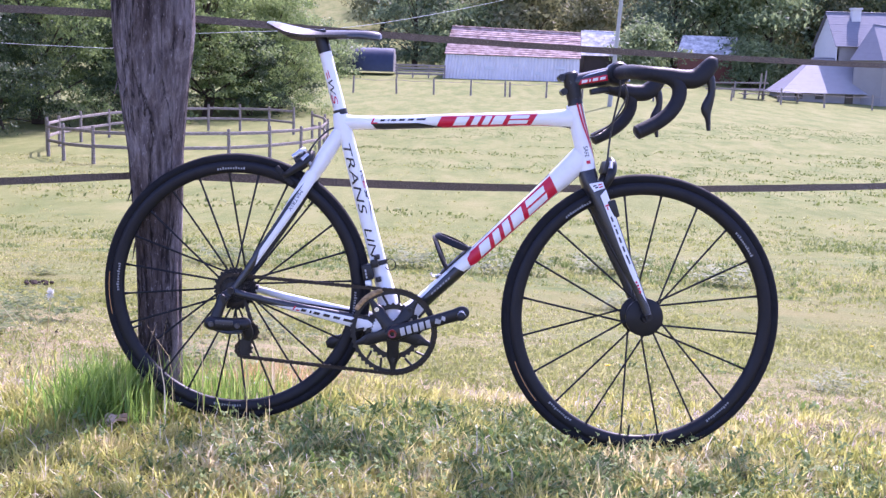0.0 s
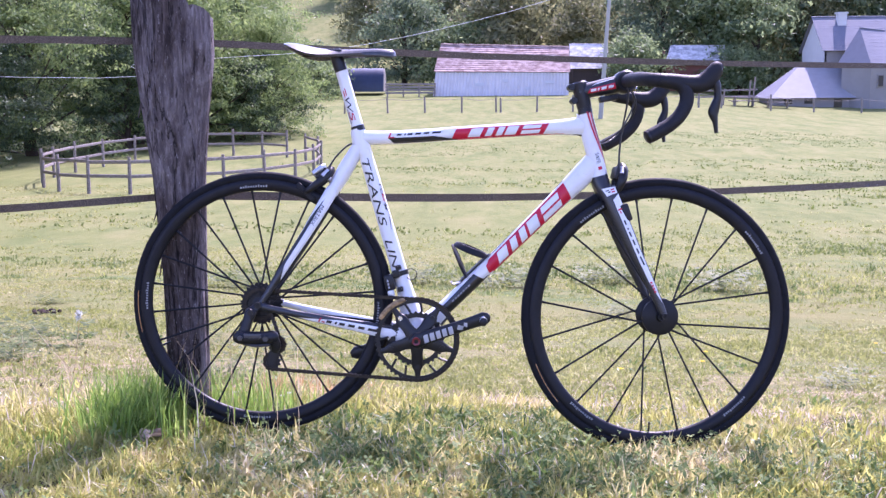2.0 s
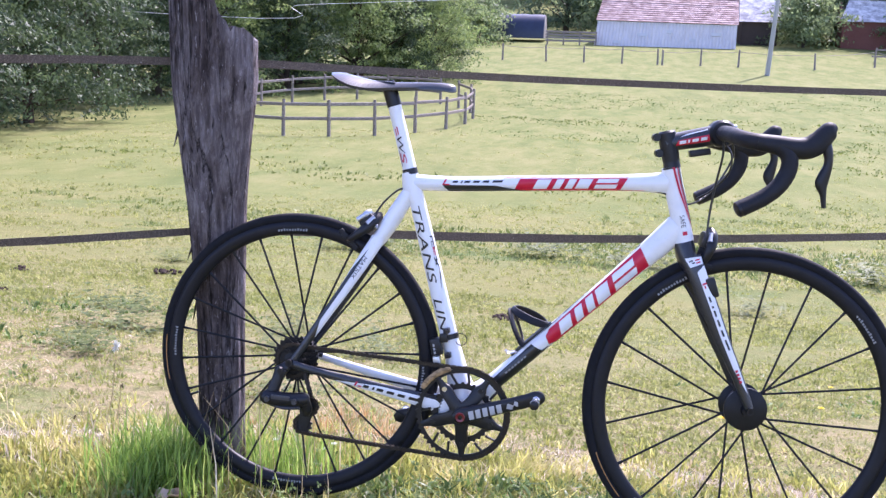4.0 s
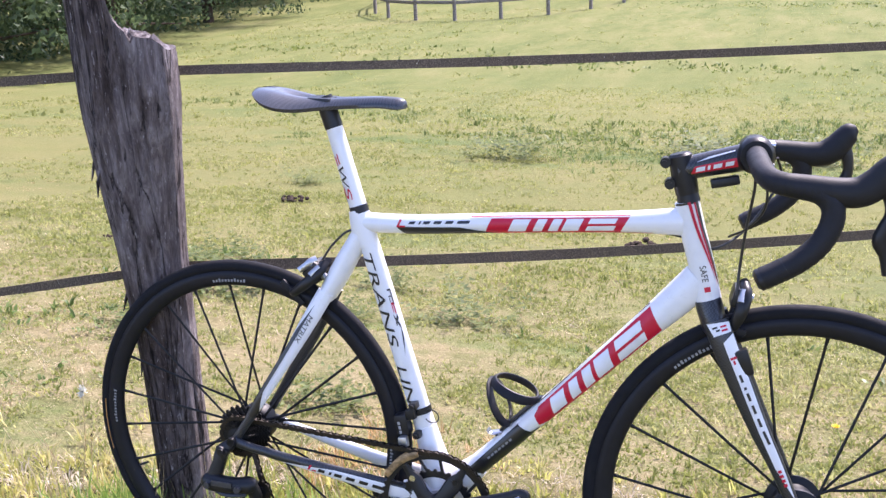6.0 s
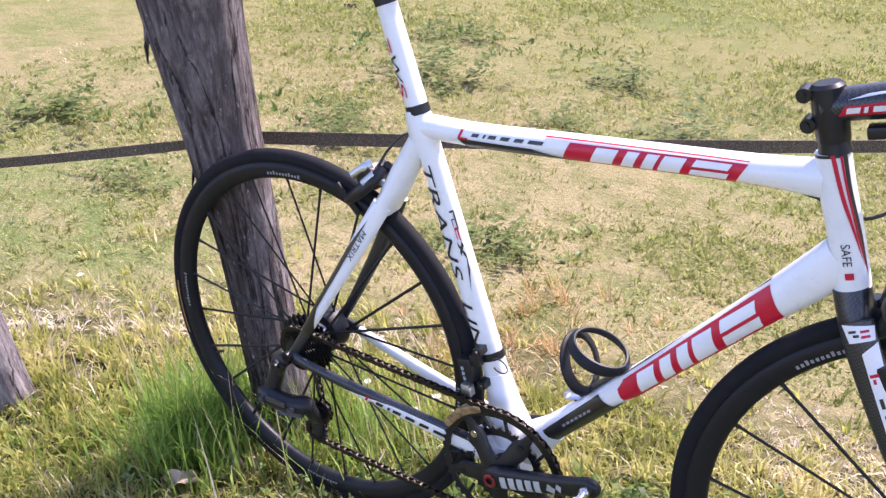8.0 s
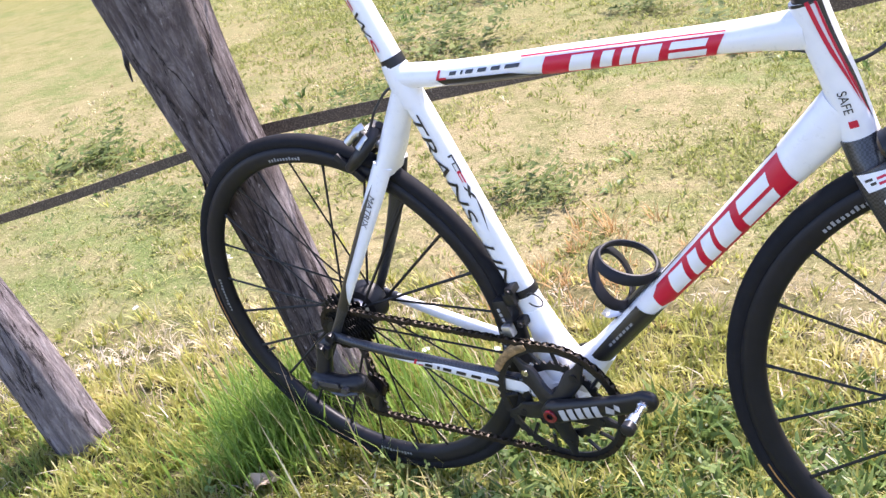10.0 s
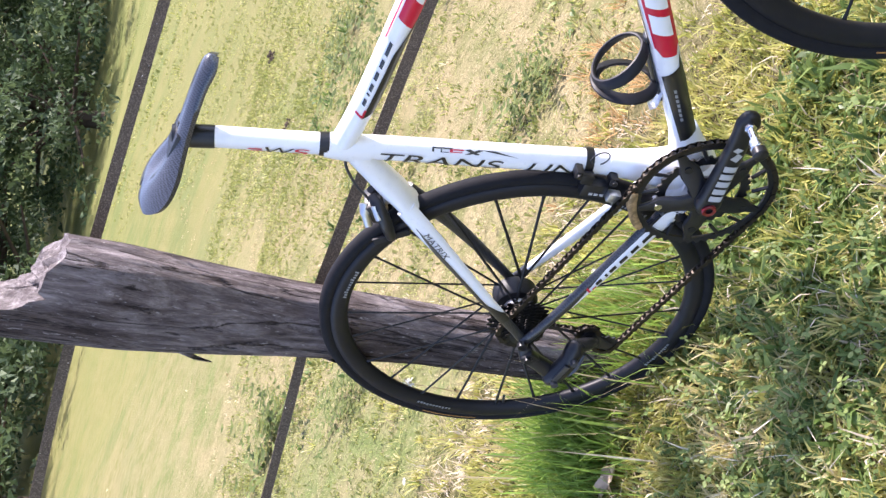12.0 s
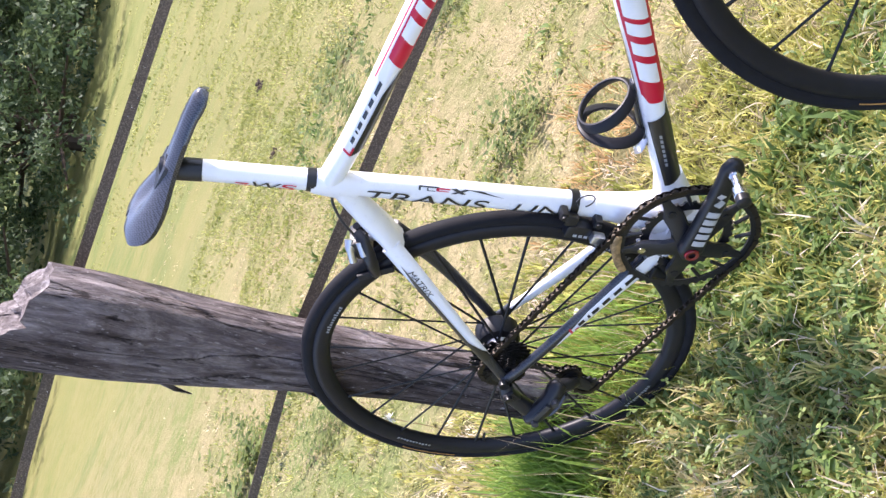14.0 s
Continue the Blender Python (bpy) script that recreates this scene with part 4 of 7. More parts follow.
# ---- weathered fence posts and webbing ----
def wood_post(centre, height, rings_spec, seed, label, notch, timber):
    """An old split post: fluted, cracked, wider at the head, with a broken slanting top."""
    ob = thing("fence_post", Matrix.Translation((centre[0], centre[1], float(ground_z(*centre)) - 0.05)), label, "post", "posts of the near fence")
    g = np.random.default_rng(seed)
    phase = g.random(8) * 6.28
    bm = bmesh.new()
    seg, rows = 72, 64
    rings_made = []
    for i in range(rows + 1):
        u = i / rows
        z = u * height
        rx = np.interp(z, [r[0] for r in rings_spec], [r[1] for r in rings_spec])
        ry = np.interp(z, [r[0] for r in rings_spec], [r[2] for r in rings_spec])
        ox = np.interp(z, [r[0] for r in rings_spec], [r[3] for r in rings_spec])
        oy = np.interp(z, [r[0] for r in rings_spec], [r[4] for r in rings_spec])
        row = []
        for k in range(seg):
            w = 2 * math.pi * k / seg
            tw = w + 0.25 * u
            bumps = 0.035 * math.sin(3 * tw + phase[0]) + 0.022 * math.sin(7 * tw + phase[1] + u) + 0.016 * math.sin(15 * tw + phase[2] + 2 * u) + 0.012 * math.sin(29 * tw + phase[3] + 3 * math.sin(4 * u))
            crack = 0.0
            for a, depth, width in ((0.9, 0.06, 0.05), (2.6, 0.04, 0.04), (4.45, 0.07, 0.045), (5.5, 0.035, 0.03)):
                dd = (tw - a - 0.10 * math.sin(5 * u + a) + math.pi) % (2 * math.pi) - math.pi
                crack -= depth * math.exp(-((dd / width) ** 2)) * (0.4 + 0.6 * math.sin(3 * u + a) ** 2)
            fine = 0.010 * noise.noise(Vector((math.cos(w) * 9, math.sin(w) * 9, z * 5 + seed)))
            f = 1 + bumps + crack + fine * 2
            zz = z
            if u > 0.9:
                zz = z + (u - 0.9) / 0.1 * notch(w)
            row.append(bm.verts.new((ox + rx * f * math.cos(w), oy + ry * f * math.sin(w), zz)))
        rings_made.append(row)
    for p, q in zip(rings_made, rings_made[1:]):
        for k in range(seg):
            bm.faces.new((p[k], p[(k + 1) % seg], q[(k + 1) % seg], q[k]))
    top = [v.co.copy() for v in rings_made[-1]]
    part("shaft", bm, timber, ob, "grey-brown cracked timber", sharp=70)
    # broken top face in pale split wood
    bm = bmesh.new()
    c = sum(top, Vector()) / len(top)
    loops = [[bm.verts.new(v + Vector((0, 0, 0.0005))) for v in top]]
    for f in (0.82, 0.64, 0.46, 0.28, 0.12):
        row = []
        for v in top:
            p = c.lerp(v, f)
            q = ((p.x - c.x) / rx * math.cos(HEAD_TURN) + (p.y - c.y) / ry * math.sin(HEAD_TURN)) / 1.05
            p.z = height + notch(HEAD_TURN + math.acos(max(-1.0, min(1.0, q)))) - 0.004 + 0.016 * noise.noise(p * 55) + 0.008 * noise.noise(p * 140)
            row.append(bm.verts.new(p))
        loops.append(row)
    mid = bm.verts.new(c)
    mid.co.z = sum(v.co.z for v in loops[-1]) / seg
    for p, q in zip(loops, loops[1:]):
        for k in range(seg):
            j = (k + 1) % seg
            bm.faces.new((p[k], p[j], q[j], q[k]))
    for k in range(seg):
        bm.faces.new((loops[-1][k], loops[-1][(k + 1) % seg], mid))
    # the low side is freshly split and pale, the tall side weathered
    tall = bm.copy()
    for mesh, keep in ((bm, 1), (tall, -1)):
        bmesh.ops.delete(mesh, geom=[f for f in mesh.faces if ((f.calc_center_median() - c).dot(Vector((math.cos(HEAD_TURN), math.sin(HEAD_TURN), 0))) + 0.42 * rx) * keep < 0], context="FACES")
    part("split_top", bm, CUT, ob, "pale broken top", sharp=30)
    part("weathered_top", tall, timber, ob, "weathered grey top", sharp=30)
    # loose bark strips
    for s in range(7):
        w, z0 = radians(150 + 80 * g.random()), height * (0.45 + 0.5 * g.random())
        rx = np.interp(z0, [r[0] for r in rings_spec], [r[1] for r in rings_spec])
        ry = np.interp(z0, [r[0] for r in rings_spec], [r[2] for r in rings_spec])
        ox = np.interp(z0, [r[0] for r in rings_spec], [r[3] for r in rings_spec])
        oy = np.interp(z0, [r[0] for r in rings_spec], [r[4] for r in rings_spec])
        out = Vector((math.cos(w), math.sin(w), 0))
        p = Vector((ox + rx * math.cos(w), oy + ry * math.sin(w), z0))
        long = 0.03 + 0.05 * g.random()
        bm = bmesh.new()
        sweep(bm, [p - out * 0.006, p + out * 0.003 - Vector((0, 0, long * 0.5)), p + out * (0.005 + 0.007 * g.random()) - Vector((0, 0, long))], [(0.003, 0.006), (0.0024, 0.005), (0.0008, 0.0012)], 6)
        part("bark_strip", bm, timber, ob, "loose bark strip")
    return ob


HEAD_TURN = 0.55


def torn(w):
    """The near post's head: a spike on one side, a slanting cut on the other, a crack between."""
    c = math.cos(w - HEAD_TURN)
    return float(np.interp(c, (-1, -0.7, -0.45, -0.32, -0.25, -0.15, 0.0, 0.05, 0.11, 0.2, 0.5, 0.8, 1), (0.330, 0.270, 0.200, 0.112, 0.080, 0.056, 0.048, 0.026, 0.044, 0.040, 0.028, 0.010, 0.004))) + 0.003 * math.sin(9 * w)


wood_post((-0.205, 0.115), 1.082, [(0, 0.056, 0.056, -0.002, 0), (0.15, 0.053, 0.054, 0, 0), (0.45, 0.055, 0.056, 0.0, -0.002), (0.70, 0.065, 0.065, -0.001, -0.012), (0.88, 0.083, 0.073, -0.001, -0.021), (1.0, 0.098, 0.077, 0.001, -0.025), (1.2, 0.099, 0.078, 0.001, -0.027)], 1,
          "weathered grey-brown wooden post with torn top, bicycle against it", torn, WOOD)
wood_post((-0.785, -0.120), 0.95, [(0, 0.063, 0.062, 0.004, 0), (0.3, 0.058, 0.058, -0.012, -0.008), (0.7, 0.057, 0.057, -0.052, -0.028), (1.1, 0.060, 0.058, -0.085, -0.045)], 2,
          "stout weathered fence post carrying webbing on an insulator", lambda w: 0.02 * math.cos(w + 1), SUNLIT_WOOD)


def webbing_run(name, points, width, label, lean=4):
    """A flat woven strap through points, slightly twisted and sagging."""
    ob = thing(name, Matrix.Translation(points[0]), label, "fence tape", "fence tapes")
    o = Vector(points[0])
    path = [Vector(p) for p in smooth_path(points, 14)]
    bm = bmesh.new()
    rows, rows_at = [], []
    for i, p in enumerate(path):
        a, b = path[max(i - 1, 0)], path[min(i + 1, len(path) - 1)]
        t = (b - a).normalized()
        twist = radians(14 * math.sin(i * 0.09) + lean)
        up = Vector((0, 0, 1))
        side = t.cross(up).normalized()
        up = (up * math.cos(twist) + side * math.sin(twist)).normalized()
        n = t.cross(up).normalized()
        w = width / 2 * (1 + 0.04 * math.sin(i * 0.7))
        rows_at.append((p - o, up, n))
        rows.append([bm.verts.new(p - o + up * s * w + n * d * 0.0009) for s, d in ((-1, -1), (1, -1), (1, 1), (-1, 1))])
    for p, q in zip(rows, rows[1:]):
        for k in range(4):
            bm.faces.new((p[k], p[(k + 1) % 4], q[(k + 1) % 4], q[k]))
    part("strap", bm, WEB, ob, smooth=False)
    for s in (-0.62, 0.0, 0.62):
        bm = bmesh.new()
        line = []
        for i, p in enumerate(rows_at):
            line.append(p[0] + p[1] * (s * width / 2) - p[2] * (0.0012 + 0.0008 * math.sin(i * 2.1)))
        sweep(bm, line, [0.0006] * len(line), 4)
        rg = np.random.default_rng(len(line) + int(s * 10))
        # short steel slivers added along the thread to produce sun glints
        for a, b in zip(line, line[1:]):
            for q in range(max(1, int((b - a).length / 0.022))):
                if rg.random() < 0.7:
                    c = a.lerp(b, rg.random())
                    rod(bm, c - Vector((0.0014, 0.0006, 0.0014)), c + Vector((0.0014, -0.0006, 0.0018)), 0.0009 + 0.0009 * rg.random(), 4)
        part("steel_thread", bm, STEEL, ob, "fine conducting steel thread with added glint slivers")
    return ob


webbing_run("fence_tape", [(-2.6, -1.02, 0.50), (-1.6, -0.62, 0.53), (-0.815, -0.208, 0.575), (-0.50, -0.02, 0.583), (-0.20, 0.180, 0.590)], 0.018, "brown woven fence tape between two posts")
webbing_run("fence_tape", [(-0.20, 0.182, 0.588), (0.60, 0.58, 0.541), (1.6, 1.10, 0.517), (3.2, 1.93, 0.515), (7.0, 3.9, 0.50)], 0.022, "brown woven fence tape sagging away from the post", -18)
webbing_run("fence_tape", [(-2.6, -1.02, 0.86), (-1.6, -0.60, 0.93), (-0.86, -0.222, 0.975), (-0.50, 0.00, 0.985), (-0.19, 0.180, 0.983)], 0.018, "brown woven fence tape along the top of the posts")
webbing_run("fence_tape", [(-0.19, 0.182, 0.984), (0.60, 0.57, 0.953), (1.6, 1.05, 0.933), (3.2, 1.83, 0.925), (7.0, 3.7, 0.90)], 0.018, "brown woven fence tape with glinting threads", -14)

# insulator on the second post
ob = thing("tape_insulator", Matrix.Translation((-0.850, -0.208, 0.575)) @ pose(0, 0, 0, 0, 0, -60), "small steel-and-plastic tape insulator screwed to the post", "insulator")
bm = bmesh.new()
box(bm, (0.020, 0.012, 0.060), None, 0.003)
part("clip", bm, BLACKMETAL, ob)
for z in (-0.018, 0.018):
    bm = bmesh.new()
    sweep(bm, [(0, 0.03, z), (0, -0.010, z), (0, -0.014, z)], [0.0035, 0.0045, 0.0085], 10)
    part("screw", bm, STEEL, ob, "steel screw")


# ---- the bicycle: x forward from the rear axle, y away from the drive side, z up ----
LEAN = Matrix(((0.9994, -0.0024, 0.0346), (0.0, 0.9976, 0.0698), (-0.0347, -0.0698, 0.997))).to_4x4()
R_WHEEL = 0.334
bike = thing("road_bicycle", LEAN, "white, red and black carbon road bicycle leaning against a wooden post", "bicycle")
FRONT = []                      # parts that turn with the handlebar


class Skin:
    """The drive side of a swept tube: a place from metres along it and metres above its middle line."""

    def __init__(self, points, steps=5, power=2.0):
        self.rows = np.array(smooth_path(points, steps))
        fr = frame_of(self.rows[:, :3])
        self.n, self.s = np.array([f[2] for f in fr]), np.array([f[3] for f in fr])
        self.d = np.r_[0, np.cumsum(np.linalg.norm(np.diff(self.rows[:, :3], axis=0), axis=1))]
        self.power = power

    def at(self, s, h, lift=0.0007, edge=0.97):
        row = [np.interp(s, self.d, c) for c in self.rows.T]
        n = np.array([np.interp(s, self.d, c) for c in self.n.T])
        o = np.array([np.interp(s, self.d, c) for c in self.s.T])
        a, b = row[3], row[4]
        q = max(-edge, min(edge, h / a))
        w = (1 - abs(q) ** self.power) ** (1 / self.power)
        return Vector(np.array(row[:3]) + n * (q * (a + lift)) + o * (w * (b + lift)))


def patch(bm, skin, quad, lift=0.0007):
    """A decal over four corners of (along, above) in order round it."""
    c = [np.array(q) for q in quad]
    nu = max(3, math.ceil(max(abs(c[1][0] - c[0][0]), abs(c[2][0] - c[3][0])) / 0.008))
    nv = max(3, math.ceil(max(abs(c[3][1] - c[0][1]), abs(c[2][1] - c[1][1])) / 0.0025))
    grid = []
    for i in range(nu + 1):
        u = i / nu
        lo, hi = c[0] * (1 - u) + c[1] * u, c[3] * (1 - u) + c[2] * u
        grid.append([bm.verts.new(skin.at(*(lo * (1 - j / nv) + hi * (j / nv)), lift)) for j in range(nv + 1)])
    for i in range(nu):
        for j in range(nv):
            bm.faces.new((grid[i][j], grid[i + 1][j], grid[i + 1][j + 1], grid[i][j + 1]))


def lettering(name, words, size, skin, s0, h0, material, parent, slant=0.25, stretch=1.0, lift=0.0012):
    """Words from the built-in font laid on a tube."""
    cu = bpy.data.curves.new(name, "FONT")
    cu.body, cu.size = words, size
    ob = new(name + "_source", cu)
    me = bpy.data.meshes.new_from_object(ob.evaluated_get(bpy.context.evaluated_depsgraph_get()))
    bpy.data.objects.remove(ob)
    bm = bmesh.new()
    bm.from_mesh(me)
    for k in range(1, 12):
        bmesh.ops.bisect_plane(bm, geom=bm.verts[:] + bm.edges[:] + bm.faces[:], plane_co=(0, size * k / 12, 0), plane_no=(0, 1, 0))
    for v in bm.verts:
        v.co = skin.at(s0 + v.co.x * stretch + v.co.y * slant, h0 + v.co.y, lift)
    bpy.data.meshes.remove(me)
    bpy.data.curves.remove(cu)
    return part(name, bm, material, parent, smooth=False)


def blocks(name, skin, quads, material, parent, lift=0.0010, label=""):
    for q in quads:
        bm = bmesh.new()
        patch(bm, skin, q, lift)
        part(name, bm, material, parent, label)


def slab(s0, s1, h0, h1, slant=0.0):
    """Corners of a leaning block."""
    return ((s0, h0), (s1, h0), (s1 + slant, h1), (s0 + slant, h1))


def glyph(s0, w, kind, h0, h1, slant):
    """One small mark as a plain leaning bar."""
    t, e = 0.0022, (h1 - h0) * 0.24
    return [slab(s0, s0 + max(w, t) * 0.9, h0 + e, h1 - e, slant * 0.5)]


# frame tubes: x, y, z, in-plane radius, sideways radius
SEAT_TUBE = [(0.231, 0, 0.432, 0.0165, 0.0165), (0.262, 0, 0.335, 0.0180, 0.0165), (0.300, 0, 0.215, 0.0190, 0.0165), (0.345, 0, 0.075, 0.0195, 0.0170), (0.384, 0, -0.050, 0.0215, 0.0200)]
MAST = [(0.178, 0, 0.598, 0.0150, 0.0150), (0.195, 0, 0.545, 0.0150, 0.0150), (0.229, 0, 0.438, 0.0155, 0.0155)]
TOP_TUBE = [(0.238, 0, 0.418, 0.0175, 0.0165), (0.330, 0, 0.422, 0.0165, 0.0175), (0.500, 0, 0.438, 0.0165, 0.0180), (0.690, 0, 0.455, 0.0175, 0.0180), (0.785, 0, 0.462, 0.0235, 0.0170)]
DOWN_TUBE = [(0.398, 0, -0.060, 0.0200, 0.0220), (0.470, 0, 0.014, 0.0185, 0.0215), (0.580, 0, 0.126, 0.0190, 0.0215), (0.700, 0, 0.250, 0.0215, 0.0215), (0.775, 0, 0.328, 0.0270, 0.0200), (0.815, 0, 0.372, 0.0290, 0.0180)]
HEAD_TUBE = [(0.7865, 0, 0.496, 0.0195, 0.0180), (0.797, 0, 0.455, 0.0205, 0.0180), (0.814, 0, 0.400, 0.0205, 0.0185), (0.829, 0, 0.340, 0.0215, 0.0200)]
frame_parts = {}
for nm, rows in (("seat_tube", SEAT_TUBE), ("seat_mast", MAST), ("top_tube", TOP_TUBE), ("down_tube", DOWN_TUBE), ("head_tube", HEAD_TUBE)):
    frame_parts[nm] = tube(nm, rows, WHITE, bike, "glossy white carbon tube", 24)
seat_skin, mast_skin, top_skin, down_skin, head_skin = (Skin(r) for r in (SEAT_TUBE, MAST, TOP_TUBE, DOWN_TUBE, HEAD_TUBE))

# junction lugs blend the tubes
bm = bmesh.new()
sweep(bm, [(0.226, 0, 0.440), (0.230, 0, 0.428), (0.236, 0, 0.405), (0.246, 0, 0.378)], [(0.0165, 0.0168), (0.0195, 0.0178), (0.0225, 0.0182), (0.0185, 0.0172)], 24)
part("seat_lug", bm, WHITE, bike)
bm = bmesh.new()
sweep(bm, [(0.391, -0.040, -0.074), (0.391, -0.026, -0.074), (0.391, 0.026, -0.074), (0.391, 0.040, -0.074)], [0.026, 0.034, 0.034, 0.026], 24)
bottom_bracket = part("bottom_bracket", bm, WHITE, bike)
# swollen white shells blend the tubes into the bracket
for nm, rows in (("seat_tube_root", [(0.352, 0, 0.055, 0.020, 0.018), (0.368, -0.001, 0.000, 0.025, 0.026), (0.382, -0.002, -0.045, 0.033, 0.035), (0.390, -0.002, -0.075, 0.034, 0.037)]),
                 ("down_tube_root", [(0.452, 0, -0.006, 0.0200, 0.0216), (0.425, -0.001, -0.034, 0.027, 0.031), (0.400, -0.002, -0.062, 0.034, 0.037)]),
                 ("chain_stay_root", [(0.320, -0.034, -0.060, 0.0195, 0.0100), (0.350, -0.027, -0.066, 0.027, 0.019), (0.385, -0.016, -0.073, 0.033, 0.030)])):
    tube(nm, rows, WHITE, bottom_bracket, "swollen white carbon shell", 20)
bm = bmesh.new()
sweep(bm, [(0.391, -0.0500, -0.074), (0.391, -0.0395, -0.074)], [0.020, 0.021], 24)
part("bearing_cup", bm, BLACKMETAL, bottom_bracket, "black bearing cup")

# seat mast: dark collar, black top cap and clamp
bm = bmesh.new()
sweep(bm, [(0.2262, 0, 0.4470), (0.2302, 0, 0.4345)], [(0.0166, 0.0166), (0.0169, 0.0169)], 24)
part("seat_collar", bm, BLACKMETAL, bike, "thin black seat clamp")
tube("seatpost_cap", [(0.164, 0, 0.632, 0.0155, 0.0155), (0.172, 0, 0.612, 0.0160, 0.0160), (0.1835, 0, 0.5800, 0.0160, 0.0160)], BLACKMETAL, bike, "satin black seatpost head", 24)

# wishbone seat stays
tube("seat_stay_yoke", [(0.240, 0, 0.408, 0.0175, 0.0165), (0.218, 0, 0.372, 0.0180, 0.0180), (0.190, 0, 0.322, 0.0190, 0.0235), (0.165, 0, 0.277, 0.0150, 0.0330)], WHITE, bike, "", 20)
STAY_UP = [(0.172, -0.021, 0.290, 0.0155, 0.0085), (0.145, -0.032, 0.240, 0.0150, 0.0080), (0.112, -0.044, 0.180, 0.0125, 0.0072), (0.070, -0.053, 0.110, 0.0105, 0.0065), (0.035, -0.058, 0.052, 0.0088, 0.0058)]
STAY_LOW = [(0.035, -0.058, 0.052, 0.0090, 0.0060), (0.016, -0.060, 0.022, 0.0080, 0.0058), (0.002, -0.061, 0.000, 0.0085, 0.0055)]
stay_skin = Skin(STAY_UP)
for sgn, nm in ((1, "right"), (-1, "left")):
    up = [(x, y * sgn, z, a, b) for x, y, z, a, b in STAY_UP]
    low = [(x, y * sgn, z, a, b) for x, y, z, a, b in STAY_LOW]
    st = tube("seat_stay", up, WHITE if sgn == 1 else CARBON, bike, "white stay fading to black" if sgn == 1 else "bare carbon stay", 14)
    tube("dropout", low, CARBON, st, "black carbon dropout", 12)
    if sgn == 1:
        blocks("stay_stripe", stay_skin, [((0.03, -0.004), (0.29, -0.002), (0.29, -0.009), (0.09, -0.011)), ((0.20, -0.009), (0.285, -0.009), (0.285, 0.009), (0.262, 0.009))], DECAL_BLACK, st)
        lettering("stay_lettering", "MATRIX", 0.0125, stay_skin, 0.048, -0.0035, DECAL_BLACK, st, 0.2, 1.25)

# chain stays
CHAIN_STAY = [(0.388, -0.031, -0.070, 0.0200, 0.0090), (0.330, -0.038, -0.062, 0.0185, 0.0080), (0.240, -0.046, -0.046, 0.0140, 0.0080), (0.120, -0.057, -0.025, 0.0100, 0.0075), (0.040, -0.064, -0.010, 0.0085, 0.0068), (0.000, -0.0645, -0.002, 0.0100, 0.0060)]
cs_skin = Skin([(x, y, z, a, b) for x, y, z, a, b in CHAIN_STAY[::-1]])
for sgn in (1, -1):
    st = tube("chain_stay", [(x, y * sgn, z, a, b) for x, y, z, a, b in CHAIN_STAY], CARBON if sgn == 1 else WHITE, bike, "black carbon stay with a white flash" if sgn == 1 else "white stay", 14)
    if sgn == 1:
        blocks("white_flash", cs_skin, [((0.10, -0.006), (0.345, -0.017), (0.345, 0.010), (0.20, 0.006))], DECAL_WHITE, st, 0.0006)
        blocks("stay_mark", cs_skin, [slab(0.150, 0.154, -0.006, 0.004, 0.004), slab(0.158, 0.166, -0.006, -0.003, 0.002)], RED, st, 0.0011)
        blocks("stay_mark", cs_skin, [q for s0, w, kind in ((0.170, 0.014, 3), (0.191, 0.005, 0), (0.201, 0.016, 2), (0.224, 0.018, 5), (0.249, 0.018, 6), (0.274, 0.028, 7)) for q in glyph(s0, w, kind, -0.0075, 0.0045, 0.004)], DECAL_BLACK, st, 0.0011)
    else:
        tube("stay_shadow_band", [(x, -y, z + 0.002, a * 1.02, b * 1.03) for x, y, z, a, b in CHAIN_STAY[4:]], CARBON, st, "black carbon stay end", 14)

# top tube marks
tt = frame_parts["top_tube"]
blocks("dark_wedge", top_skin, [((0.066, -0.001), (0.180, -0.003), (0.240, -0.0145), (0.080, -0.0145))], DECAL_BLACK, tt)
blocks("model_mark", top_skin, [slab(0.066, 0.070, -0.002, 0.010, 0.006), slab(0.070, 0.082, -0.002, 0.0008, 0.001)], RED, tt)
blocks("model_mark", top_skin, [q for s0, w, kind in ((0.088, 0.012, 3), (0.106, 0.004, 0), (0.114, 0.013, 2), (0.133, 0.015, 5), (0.154, 0.015, 6), (0.175, 0.024, 7)) for q in glyph(s0, w, kind, 0.001, 0.0095, 0.006)], DECAL_BLACK, tt)
blocks("red_panel", top_skin, [((0.222, -0.0145), (0.448, -0.0145), (0.465, 0.0100), (0.236, 0.0100))], RED, tt, 0.0007, "red brand panel")
blocks("pin_stripe", top_skin, [((0.20, 0.0125), (0.466, 0.0118), (0.466, 0.0128), (0.20, 0.0138)), ((0.235, -0.0158), (0.50, -0.0158), (0.50, -0.0150), (0.235, -0.0150))], RED, tt)
blocks("brand_block", top_skin, [slab(0.262, 0.292, -0.0110, 0.0080, 0.012), slab(0.304, 0.320, -0.0110, 0.0080, 0.012), slab(0.330, 0.346, -0.0110, 0.0080, 0.012), slab(0.352, 0.380, -0.0110, 0.0080, 0.012),
                                 slab(0.392, 0.438, -0.0110, -0.0030, 0.005), slab(0.398, 0.442, 0.0005, 0.0080, 0.005)], DECAL_WHITE, tt, 0.0013)

